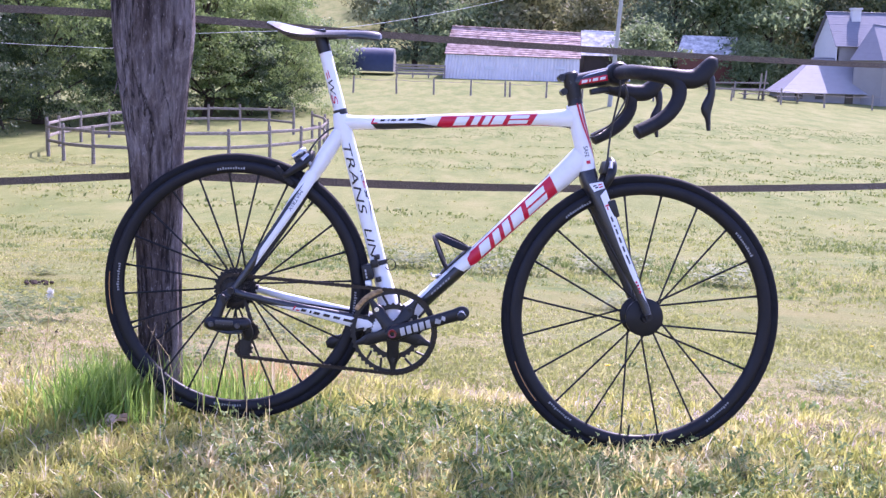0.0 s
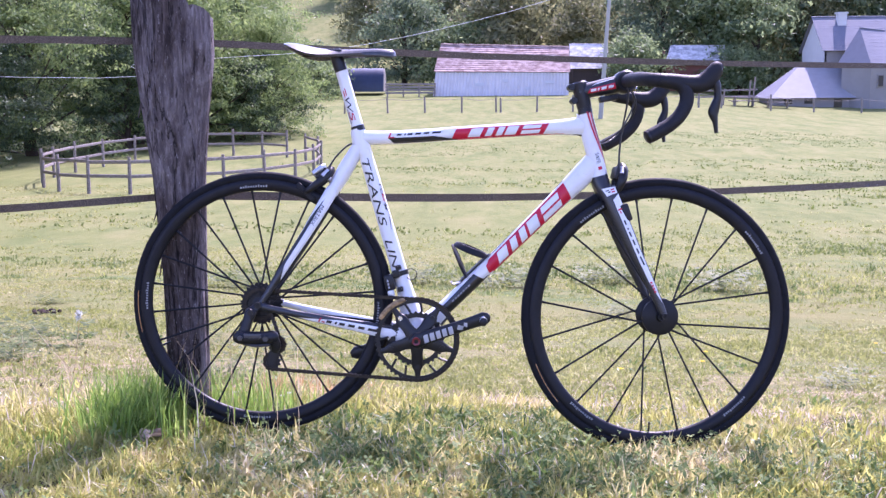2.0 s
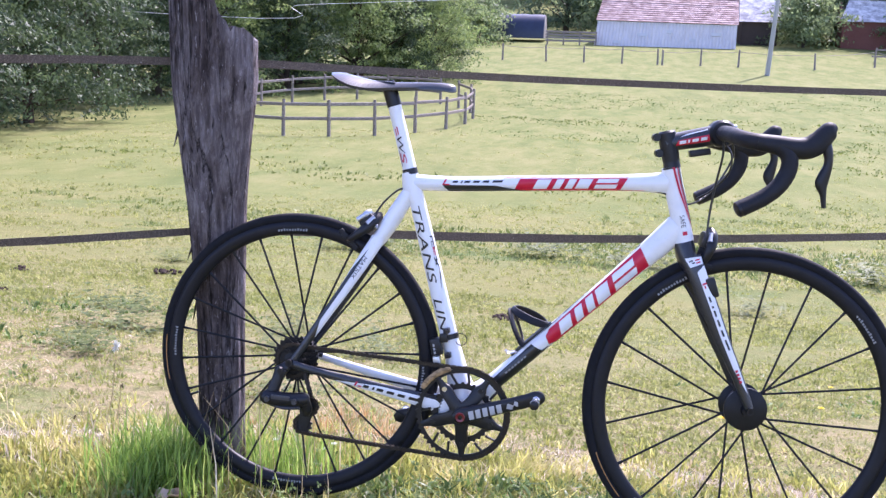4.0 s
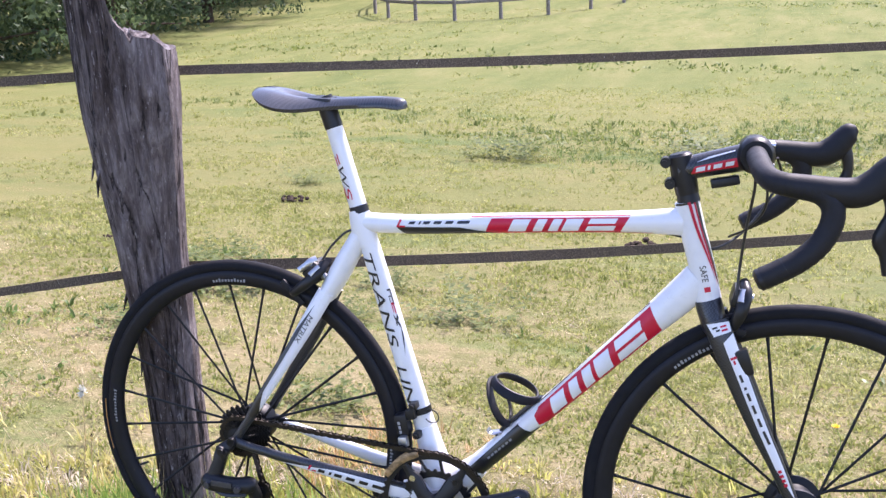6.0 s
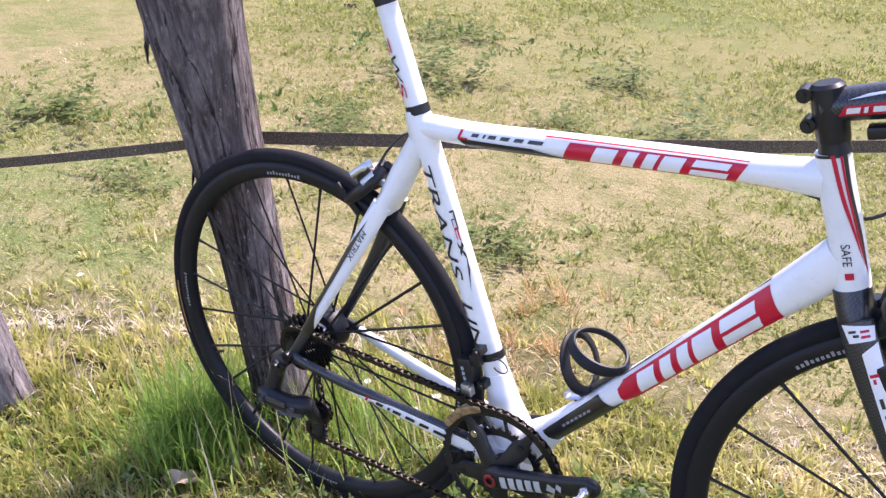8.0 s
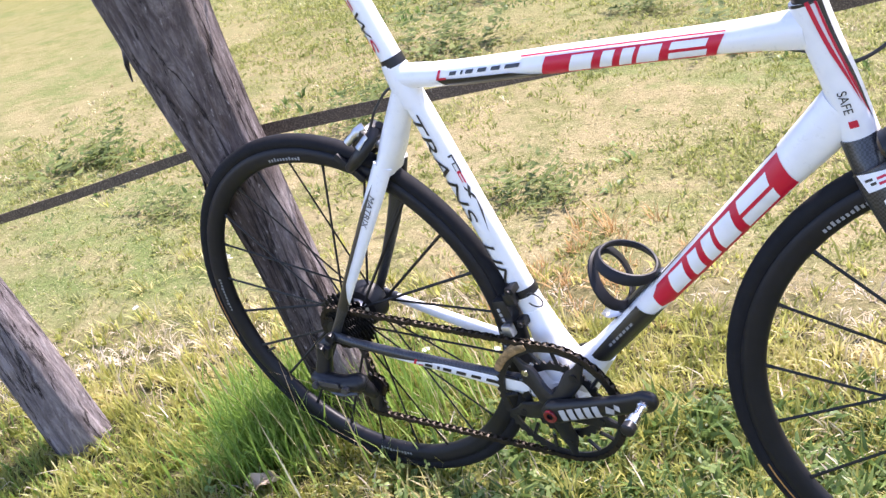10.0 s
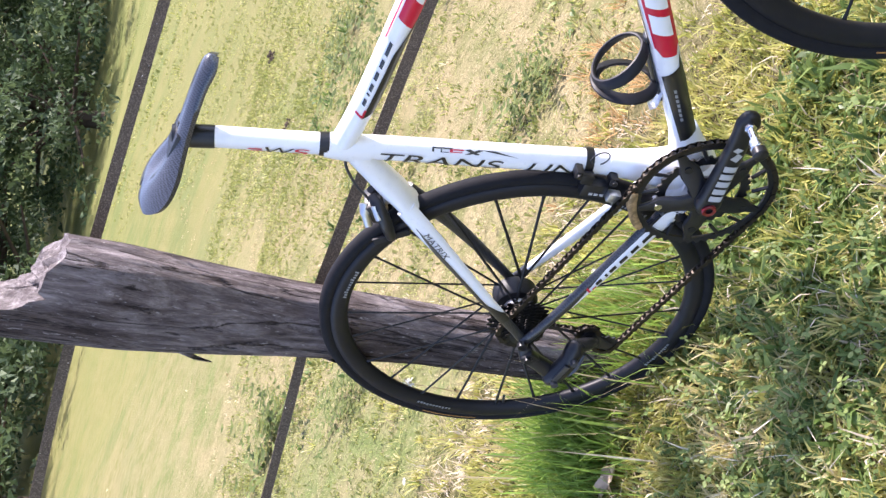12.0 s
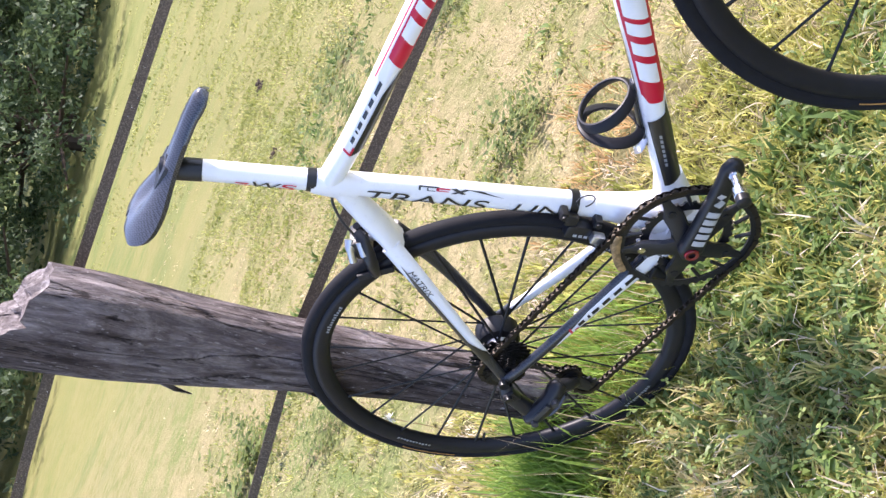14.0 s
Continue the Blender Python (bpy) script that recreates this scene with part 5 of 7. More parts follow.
# down tube marks
dt = frame_parts["down_tube"]
blocks("red_panel", down_skin, [((0.238, -0.0175), (0.500, -0.0200), (0.512, 0.0205), (0.246, 0.0125))], RED, dt, 0.0007, "red brand panel")
blocks("panel_end", down_skin, [((0.226, -0.012), (0.240, -0.0165), (0.248, 0.012), (0.232, 0.006))], RED, dt, 0.0007)
blocks("pin_stripe", down_skin, [((0.250, 0.0160), (0.515, 0.0235), (0.515, 0.0250), (0.250, 0.0172))], DECAL_BLACK, dt)
blocks("dark_wedge", down_skin, [((0.030, -0.0165), (0.180, -0.0175), (0.226, -0.0150), (0.205, -0.0120)), ((0.030, -0.0165), (0.205, -0.0120), (0.196, 0.0120), (0.030, 0.0060))], DECAL_BLACK, dt)
blocks("small_mark", down_skin, [slab(0.110 + i * 0.009, 0.116 + i * 0.009, -0.002, 0.0015, 0.001) for i in range(7)], DECAL_GREY, dt, 0.0012)
blocks("brand_block", down_skin, [slab(0.260, 0.292, -0.0130, 0.0105, 0.014), slab(0.304, 0.324, -0.0140, 0.0112, 0.014), slab(0.336, 0.356, -0.0145, 0.0125, 0.014), slab(0.364, 0.398, -0.0150, 0.0130, 0.014),
                                  slab(0.412, 0.472, -0.0160, -0.0030, 0.007), slab(0.420, 0.478, 0.0015, 0.0145, 0.007)], DECAL_WHITE, dt, 0.0013)

# seat tube and mast marks, head tube stripes
stp = frame_parts["seat_tube"]
lettering("tube_lettering", "TRANS", 0.0250, seat_skin, 0.060, -0.0125, DECAL_BLACK, stp, 0.45, 2.28)
lettering("tube_lettering", "LIN", 0.0250, seat_skin, 0.272, -0.0125, DECAL_BLACK, stp, 0.45, 2.0)
blocks("side_mark", seat_skin, [tuple((a, 0.0100 + (h - 0.004) * 0.5) for a, h in q) for q in [slab(0.138, 0.141, 0.0065, 0.0150), slab(0.138, 0.166, 0.0130, 0.0155, 0.001), slab(0.150, 0.152, 0.0065, 0.0125), slab(0.150, 0.162, 0.0060, 0.0075), ((0.184, 0.0140), (0.200, 0.0045), (0.206, 0.0060), (0.192, 0.0155)), ((0.184, 0.0045), (0.190, 0.0040), (0.212, 0.0150), (0.204, 0.0155)), ((0.206, 0.0155), (0.228, 0.0110), (0.262, 0.0035), (0.228, 0.0150))]], DECAL_BLACK, stp, 0.0009)
blocks("side_mark", seat_skin, [tuple((a, 0.0100 + (h - 0.004) * 0.5) for a, h in q) for q in [slab(0.164, 0.182, 0.0115, 0.0140, 0.002), slab(0.163, 0.167, 0.0075, 0.0130), slab(0.163, 0.180, 0.0070, 0.0088, 0.001)]], RED, stp, 0.0012)
mk = frame_parts["seat_mast"]
blocks("mast_mark", mast_skin, [slab(0.062, 0.080, -0.0040, -0.0020, 0.002), slab(0.066, 0.082, -0.0085, -0.0066, 0.002)], RED, mk)
lettering("mast_lettering", "W", 0.0165, mast_skin, 0.080, -0.0095, DECAL_BLACK, mk, 0.5, 2.3)
lettering("mast_lettering", "S", 0.0165, mast_skin, 0.119, -0.0095, RED, mk, 0.5, 3.2, 0.0013)
blocks("mast_mark", mast_skin, [((0.114, -0.0112), (0.150, -0.0112), (0.151, -0.0102), (0.115, -0.0102))], DECAL_BLACK, mk)
ht = frame_parts["head_tube"]
blocks("head_stripe", head_skin, [((0.000, 0.0030), (0.060, 0.0085), (0.125, 0.0175), (0.000, 0.0075))], RED, ht)
blocks("head_stripe", head_skin, [((0.000, 0.0115), (0.095, 0.0155), (0.140, 0.0198), (0.000, 0.0135))], RED, ht)
blocks("head_stripe", head_skin, [((0.000, 0.0140), (0.100, 0.0170), (0.145, 0.0203), (0.000, 0.0172))], DECAL_BLACK, ht)
blocks("head_edge", head_skin, [((0.000, -0.0160), (0.0035, -0.0160), (0.0035, 0.0170), (0.000, 0.0170))], DECAL_BLACK, ht)
lettering("head_lettering", "SAFE", 0.0135, head_skin, 0.103, -0.0010, DECAL_BLACK, ht, 0.0, 0.95)
blocks("head_badge", head_skin, [slab(0.138, 0.146, 0.000, 0.009)], RED, ht, 0.0011)

# ---- steered parts ----
STEER = [(0.7895, 0, 0.496), (0.829, 0, 0.340)]


def steer_at(z):
    return 0.7895 + (0.496 - z) * 0.2548


tube("headset", [(steer_at(0.512), 0, 0.512, 0.0165, 0.0165), (steer_at(0.503), 0, 0.503, 0.0175, 0.0175), (steer_at(0.495), 0, 0.495, 0.0185, 0.0185)], BLACKMETAL, bike, "black headset cover", 20)
crown_bm = bmesh.new()
sweep(crown_bm, [(0.828, 0, 0.341), (0.834, 0, 0.322), (0.841, 0, 0.300), (0.848, 0, 0.284)], [(0.0213, 0.0205), (0.0215, 0.0270), (0.0205, 0.0360), (0.0150, 0.0370)], 20, power=2.4)
fork = part("fork", crown_bm, CARBON, bike, "black carbon fork with white and red blade panels")
FRONT.append(fork)
BLADE = [(0.842, -0.0300, 0.312, 0.0205, 0.0095), (0.856, -0.0370, 0.280, 0.0200, 0.0092), (0.887, -0.0430, 0.214, 0.0190, 0.0088), (0.919, -0.0470, 0.147, 0.0160, 0.0080), (0.952, -0.0500, 0.084, 0.0125, 0.0070), (0.981, -0.0525, 0.024, 0.0100, 0.0062), (0.990, -0.0530, 0.004, 0.0088, 0.0060)]
blade_skin = Skin(BLADE)
for sgn in (1, -1):
    bl = tube("fork_blade", [(x, y * sgn, z, a, b) for x, y, z, a, b in BLADE], CARBON, fork, "", 16)
    if sgn == 1:
        blocks("white_panel", blade_skin, [((0.035, 0.000), (0.250, -0.003), (0.312, 0.0060), (0.025, 0.0185))], DECAL_WHITE, fork, 0.0008)
        blocks("crown_panel", blade_skin, [((0.000, -0.014), (0.022, -0.010), (0.022, 0.017), (0.006, 0.019))], DECAL_WHITE, fork, 0.0008)
        blocks("crown_mark", blade_skin, [slab(0.008, 0.011, -0.008, 0.000), slab(0.013, 0.016, -0.004, 0.002)], DECAL_BLACK, fork, 0.0013)
        blocks("crown_mark", blade_skin, [slab(0.009, 0.012, 0.004, 0.013), slab(0.015, 0.018, 0.004, 0.013)], RED, fork, 0.0013)
        blocks("blade_mark", blade_skin, [slab(0.060, 0.064, 0.001, 0.011), slab(0.066, 0.072, 0.003, 0.006)], RED, fork, 0.0013)
        blocks("blade_mark", blade_skin, [q for s0, w, kind in ((0.090, 0.014, 3), (0.111, 0.005, 0), (0.121, 0.015, 2), (0.142, 0.016, 5), (0.165, 0.016, 6), (0.187, 0.026, 7)) for q in glyph(s0, w, kind, 0.001, 0.0085, 0.0)], DECAL_BLACK, fork, 0.0013)
        blocks("tip_mark", blade_skin, [slab(0.255 + i * 0.008, 0.260 + i * 0.008, -0.001, 0.004) for i in range(4)], RED, fork, 0.0013)

# stem
bm = bmesh.new()
sweep(bm, [(steer_at(0.571), 0, 0.571), (steer_at(0.567), 0, 0.567), (steer_at(0.532), 0, 0.532), (steer_at(0.508), 0, 0.508)], [0.0150, 0.0190, 0.0195, 0.0180], 20)
stem = part("stem", bm, BLACKMETAL, bike, "black stem with red and white marks")
FRONT.append(stem)
STEM = [(0.770, 0, 0.544, 0.0200, 0.0190), (0.800, 0, 0.552, 0.0190, 0.0185), (0.845, 0, 0.563, 0.0205, 0.0195), (0.874, 0, 0.570, 0.0215, 0.0215)]
tube("stem_arm", STEM, CARBON, stem, "", 20)
stem_skin = Skin(STEM)
blocks("stem_flash", stem_skin, [((0.018, -0.008), (0.090, -0.010), (0.090, 0.004), (0.026, 0.002))], RED, stem, 0.0008)
blocks("stem_mark", stem_skin, [slab(0.026, 0.040, -0.006, 0.000, 0.002), slab(0.044, 0.048, -0.006, 0.000, 0.002), slab(0.053, 0.066, -0.006, 0.000, 0.002), slab(0.071, 0.084, -0.006, 0.000, 0.002)], DECAL_WHITE, stem, 0.0014)
blocks("stem_stripe", stem_skin, [((0.030, 0.008), (0.090, 0.0135), (0.090, 0.0150), (0.050, 0.0125))], DECAL_WHITE, stem, 0.0008)
for z in (0.556, 0.523):
    bm = bmesh.new()
    rod(bm, (steer_at(z) - 0.024, -0.012, z), (steer_at(z) - 0.024, 0.012, z), 0.0085, 12)
    rod(bm, (steer_at(z) - 0.026, -0.0150, z), (steer_at(z) - 0.026, -0.009, z), 0.0045, 10)
    part("clamp_bolt", bm, BLACKMETAL, stem, "stem clamp bolt")
bm = bmesh.new()
lathe(bm, [(0, -0.026), (0.0235, -0.027), (0.0285, -0.021), (0.0285, 0.021), (0.0235, 0.027), (0, 0.026)], 24, Matrix.Translation((0.885, 0, 0.574)) @ ACROSS)
plate = part("face_plate", bm, BLACKMETAL, stem)
for y in (-0.014, 0.014):
    for z in (0.590, 0.558):
        bm = bmesh.new()
        rod(bm, (0.897, y, z), (0.9125, y, z), 0.0046, 10)
        part("plate_bolt", bm, STEEL, stem)

# handlebar
BAR = [(0.885, 0.000, 0.574, 0.0145), (0.885, -0.040, 0.574, 0.0150), (0.886, -0.100, 0.571, 0.0160), (0.889, -0.150, 0.566, 0.0160), (0.898, -0.183, 0.5615, 0.0160), (0.916, -0.199, 0.5590, 0.0160), (0.940, -0.204, 0.5560, 0.0160),
       (0.963, -0.206, 0.549, 0.0158), (0.977, -0.208, 0.532, 0.0155), (0.976, -0.210, 0.506, 0.0150), (0.961, -0.212, 0.478, 0.0148), (0.938, -0.213, 0.456, 0.0146), (0.914, -0.214, 0.441, 0.0145), (0.892, -0.215, 0.429, 0.0145)]
bm = bmesh.new()
rows = smooth_path([r[:3] for r in BAR], 6)
both = [(x, -y, z) for x, y, z in rows[::-1]] + [tuple(r) for r in rows[1:]]
rr = [0.0160 + 0.0005 * ((i // 1) % 2) for i in range(len(both))]
sweep(bm, both, rr, 16)
handlebar = part("handlebar", bm, TAPE, bike, "drop handlebar wrapped in black tape", sharp=80)
FRONT.append(handlebar)
for sgn in (1, -1):
    bm = bmesh.new()
    sweep(bm, [(0.894, -0.2148 * sgn, 0.4300), (0.887, -0.2152 * sgn, 0.4262), (0.883, -0.2153 * sgn, 0.424)], [0.0158, 0.0162, 0.010], 16)
    part("bar_plug", bm, BLACKMETAL, handlebar, "black bar end plug")
    bm = bmesh.new()
    sweep(bm, [(0.916, -0.2139 * sgn, 0.4423), (0.922, -0.2138 * sgn, 0.4460)], [0.0160, 0.0160], 16)
    part("tape_finish", bm, BLACKMETAL, handlebar, "glossy finishing band")
    hood_rows = [(0.915, -0.200 * sgn, 0.5590, 0.0165, 0.0165), (0.950, -0.204 * sgn, 0.5560, 0.0185, 0.0172), (0.985, -0.205 * sgn, 0.5525, 0.0205, 0.0175), (1.010, -0.205 * sgn, 0.5545, 0.0215, 0.0170), (1.029, -0.205 * sgn, 0.5660, 0.0220, 0.0165), (1.041, -0.205 * sgn, 0.5815, 0.0195, 0.0155), (1.051, -0.205 * sgn, 0.5930, 0.0165, 0.0135), (1.060, -0.205 * sgn, 0.5985, 0.0065, 0.0060)]
    hood = tube("brake_hood", hood_rows, HOOD, bike, "black rubber brake hood", 18)
    FRONT.append(hood)
    LEVER = [(1.036, -0.205 * sgn, 0.572, 0.0150, 0.0100), (1.048, -0.206 * sgn, 0.552, 0.0105, 0.0095), (1.052, -0.206 * sgn, 0.528, 0.0085, 0.0095), (1.047, -0.206 * sgn, 0.506, 0.0115, 0.0090), (1.043, -0.206 * sgn, 0.488, 0.0125, 0.0085), (1.048, -0.206 * sgn, 0.468, 0.0065, 0.0075), (1.052, -0.206 * sgn, 0.442, 0.0042, 0.0065)]
    tube("brake_lever", LEVER, BLACKMETAL, hood, "curved black brake and shift lever", 12)

# front and rear brakes
def caliper(centre, tilt, size, wide=1.0):
    m = Matrix.Translation(centre) @ pose(0, 0, 0, 0, tilt, 0) @ Matrix.Diagonal((size, size * wide, size, 1))
    bm = bmesh.new()
    for sgn in (1, -1):
        arm = [m @ Vector(p) for p in ((0.004, 0.006 * sgn, 0.030), (0.008, 0.022 * sgn, 0.018), (0.008, 0.032 * sgn, -0.006), (0.004, 0.026 * sgn, -0.032), (0.000, 0.018 * sgn, -0.040))]
        rows = smooth_path([(*p, r, r * 0.7) for p, r in zip(arm, (0.007, 0.0105, 0.0105, 0.008, 0.006))], 4)
        sweep(bm, [r[:3] for r in rows], [tuple(r[3:]) for r in rows], 10)
    box(bm, (0.022, 0.046, 0.030), m @ Matrix.Translation((0.002, 0, 0.008)), 0.006)
    ob = part("brake_caliper", bm, BLACKMETAL, bike, "black dual-pivot brake caliper")
    bm = bmesh.new()
    rod(bm, m @ Vector((-0.006, 0, 0.010)), m @ Vector((0.022, 0, 0.010)), 0.0065, 12)
    rod(bm, m @ Vector((0.004, -0.032, 0.006)), m @ Vector((0.004, -0.020, 0.022)), 0.0060, 10)
    part("pivot", bm, SILVER, ob, "silver pivot bolt and cable anchor")
    for sgn in (1, -1):
        bm = bmesh.new()
        box(bm, (0.046, 0.007, 0.010), m @ Matrix.Translation((0.002, 0.0155 * sgn, -0.040)), 0.002)
        part("brake_pad", bm, HOOD, ob)
    return ob


FRONT.append(caliper((0.872, 0, 0.340), 12, 1.1))
caliper((0.136, 0, 0.318), 44, 1.25, 0.72)
bm = bmesh.new()
sweep(bm, smooth_path([(0.150, -0.010, 0.345), (0.140, -0.018, 0.340), (0.122, -0.024, 0.326)], 4), [(0.0075, 0.005)] * 5 + [(0.006, 0.004)] * 4, 10)
part("cable_arm", bm, SILVER, bike, "bright silver brake arm")


# wheels
def wheel(centre, front, size):
    m = Matrix.Translation(centre) @ ACROSS @ Matrix.Diagonal((size, size, 1, 1))
    bm = bmesh.new()
    rim = [(0.3135, -0.0105), (0.3150, -0.0075), (0.3150, 0.0075), (0.3135, 0.0105), (0.3050, 0.0118), (0.2960, 0.0110), (0.2885, 0.0080), (0.2855, 0.0035), (0.2850, 0.0), (0.2855, -0.0035), (0.2885, -0.0080), (0.2960, -0.0110), (0.3050, -0.0118)]
    ring(bm, rim, 120, m)
    rim_ob = part("front_wheel" if front else "rear_wheel", bm, RIM, bike, "deep-section black carbon wheel with bladed spokes", sharp=60)
    bm = bmesh.new()
    tyre = [(R_WHEEL - 0.0115 + 0.0115 * math.cos(w), 0.0118 * math.sin(w)) for w in np.linspace(-2.3, 2.3, 15)] + [(0.3125, 0.0085), (0.3115, 0.0), (0.3125, -0.0085)]
    ring(bm, tyre, 120, m)
    part("tyre", bm, TYRE, rim_ob, "narrow black road tyre", sharp=60)
    # hub shell: a wide carbon disc in front, a barrel behind
    bm = bmesh.new()
    if front:
        lathe(bm, [(0, -0.049), (0.010, -0.049), (0.012, -0.037), (0.036, -0.035), (0.0445, -0.031), (0.0450, -0.026), (0.034, -0.020), (0.030, 0), (0.034, 0.020), (0.0450, 0.026), (0.0445, 0.031), (0.036, 0.035), (0.012, 0.037), (0.010, 0.049), (0, 0.049)], 40, m)
    else:
        lathe(bm, [(0, -0.062), (0.009, -0.062), (0.011, -0.048), (0.033, -0.046), (0.0375, -0.042), (0.0375, -0.016), (0.034, -0.011), (0.020, -0.009), (0.017, 0.008), (0.026, 0.012), (0.027, 0.017), (0.020, 0.020), (0.019, 0.056), (0.008, 0.058), (0.008, 0.063), (0, 0.063)], 40, m)
    hub = part("hub", bm, SPOKE, rim_ob, "black carbon hub")
    if not front:
        bm = bmesh.new()
        lathe(bm, [(0.0215, -0.0088), (0.0212, -0.006), (0.0185, 0.006), (0.0180, 0.010)], 32, m)
        part("hub_band", bm, SILVER, hub, "bright silver hub band")
    # bladed spokes in groups of four, the middle two crossing
    count, first = (20, 12.4) if front else (24, 7.0)
    for k in range(count):
        w = radians(first + 360 / count * k)
        off = radians(((19, 27, -27, -19) if front else (6, 24, -30, -28))[k % 4])
        side = 1 if k % 2 else -1
        if front:
            ha, hr, hy = w + off, 0.0415, 0.028 * side
        else:
            ha, hr, hy = w + off, (0.035 if side < 0 else 0.024), (-0.034 if side < 0 else 0.015)
        a = m @ Vector((hr * math.cos(ha), hr * math.sin(ha), hy))
        b = m @ Vector((0.2875 * math.cos(w), 0.2875 * math.sin(w), 0.002 * side))
        d = (b - a).normalized()
        wide = d.cross(Vector((0, 1, 0))).normalized()
        thin = d.cross(wide)
        v, f = [], []
        for p, q in ((a, 0.75), (a.lerp(b, 0.06), 1.0), (a.lerp(b, 0.94), 1.0), (b, 1.5)):
            v += [p + wide * 0.0024 * q, p + thin * 0.0012 * q, p - wide * 0.0024 * q, p - thin * 0.0012 * q]
        for i in range(3):
            f += [(4 * i + j, 4 * i + (j + 1) % 4, 4 * i + 4 + (j + 1) % 4, 4 * i + 4 + j) for j in range(4)]
        mesh_ob("spoke", v, f + [(3, 2, 1, 0), (12, 13, 14, 15)], SPOKE, rim_ob, smooth=False)
    # faded maker's marks on the rim and a gold mark on the tyre wall
    for mid in ((95, 178, 268, 355) if not front else (38, 125, 232, 312)):
        bm = bmesh.new()
        for j in range(11):
            w0 = radians(mid + (j - 5) * 1.25)
            tall = 0.0042 if j in (0, 3, 8) else 0.0030
            lo, hi = 0.2945, 0.2945 + tall * 1.5
            vs = [m @ Vector((r * math.cos(w0 + dw), r * math.sin(w0 + dw), 0.0122)) for r, dw in ((lo, 0), (lo, 0.013), (hi, 0.013), (hi, 0))]
            bm.faces.new([bm.verts.new(v) for v in vs])
        part("rim_mark", bm, DECAL_GREY, rim_ob, "faded grey rim mark", smooth=False)
    bm = bmesh.new()
    mid = 212 if front else 186
    arc = [radians(mid + 1.2 * j) for j in range(-8, 9)]
    vs = [[bm.verts.new(m @ Vector((r * math.cos(w), r * math.sin(w), z))) for r, z in ((0.3185, 0.0116), (0.3203, 0.0119))] for w in arc]
    for p, q in zip(vs, vs[1:]):
        bm.faces.new((p[0], q[0], q[1], p[1]))
    part("tyre_mark", bm, GOLD, rim_ob, "gold sidewall mark")
    bm = bmesh.new()
    w = radians(268 if front else 205)
    rod(bm, m @ Vector((0.286 * math.cos(w), 0.286 * math.sin(w), 0)), m @ Vector((0.262 * math.cos(w), 0.262 * math.sin(w), 0)), 0.0026, 8)
    part("valve", bm, BLACKMETAL, rim_ob, "thin valve stem")
    return rim_ob


rear = wheel((0, 0, 0), False, 0.980)
FRONT.append(wheel((0.988, 0, -0.003), True, 1.030))
bm = bmesh.new()
rod(bm, (0.991, -0.064, 0.0), (0.991, 0.064, 0.0), 0.0048, 10)
rod(bm, (0.991, -0.064, 0.0), (0.991, -0.056, 0.0), 0.0080, 12)
FRONT.append(part("front_skewer", bm, BLACKMETAL, bike, "black quick-release skewer"))
bm = bmesh.new()
rod(bm, (0, -0.078, 0), (0, 0.078, 0), 0.0045, 10)
rod(bm, (0, -0.078, 0), (0, -0.068, 0), 0.0085, 12)
part("rear_skewer", bm, BLACKMETAL, bike, "black quick-release skewer")


def gear(bm, teeth, r_out, r_in, y, thick, centre, depth=0.0045):
    """A toothed ring about the y axis."""
    n = teeth * 4
    rows = []
    for k in range(n):
        r = r_out - (0 if k % 4 in (1, 2) else depth)
        w = 2 * math.pi * k / n
        c, s = math.cos(w), math.sin(w)
        rows.append([bm.verts.new((centre[0] + q * c, y + h, centre[2] + q * s)) for q, h in ((r_in, -thick / 2), (r, -thick / 2), (r, thick / 2), (r_in, thick / 2))])
    for k in range(n):
        a, b = rows[k], rows[(k + 1) % n]
        for i in range(4):
            bm.faces.new((a[i], a[(i + 1) % 4], b[(i + 1) % 4], b[i]))


cassette = None
for i, teeth in enumerate((25, 23, 21, 19, 17, 16, 15, 14, 13, 12)):
    bm = bmesh.new()
    gear(bm, teeth, teeth * 0.00205 + 0.002, 0.017, -0.022 - i * 0.0036, 0.0018, (0, 0, 0))
    if cassette is None:
        cassette = part("cassette", bm, COG, bike, "ten-speed cassette of dark steel cogs", smooth=False)
    else:
        part("cog", bm, COG, cassette, smooth=False)

# cranks and chainrings
BB = Vector((0.391, 0, -0.0745))
CRANK_A = radians(21)
crank_dir = Vector((math.cos(CRANK_A), 0, math.sin(CRANK_A)))
bm = bmesh.new()
rows = [(*(BB + crank_dir * d + Vector((0, y, 0))), a, b) for d, y, a, b in ((-0.016, -0.070, 0.010, 0.009), (0.0, -0.071, 0.019, 0.011), (0.025, -0.074, 0.0175, 0.0105), (0.09, -0.081, 0.0150, 0.0095), (0.150, -0.087, 0.0150, 0.0085), (0.173, -0.088, 0.0165, 0.0085), (0.186, -0.088, 0.0110, 0.0075), (0.1905, -0.088, 0.004, 0.004))]
sweep(bm, [r[:3] for r in smooth_path(rows, 5)], [tuple(r[3:]) for r in smooth_path(rows, 5)], 16, power=2.6)
crankset = part("crankset", bm, BLACKMETAL, bike, "black crankset with pale lettering blocks and two chainrings")
crank_skin = Skin(rows, 5, 2.6)
blocks("crank_mark", crank_skin, [slab(0.036 + i * 0.0160, 0.0472 + i * 0.0160, -0.0105, 0.0075, 0.002) for i in range(5)], DECAL_PALE, crankset, 0.0009, "pale lettering blocks")
blocks("crank_mark", crank_skin, [((0.122, -0.004), (0.134, -0.009), (0.140, -0.001), (0.128, 0.006)), ((0.140, 0.000), (0.147, -0.006), (0.151, 0.003), (0.144, 0.007))], DECAL_PALE, crankset, 0.0009, "pale chipped mark")
bm = bmesh.new()
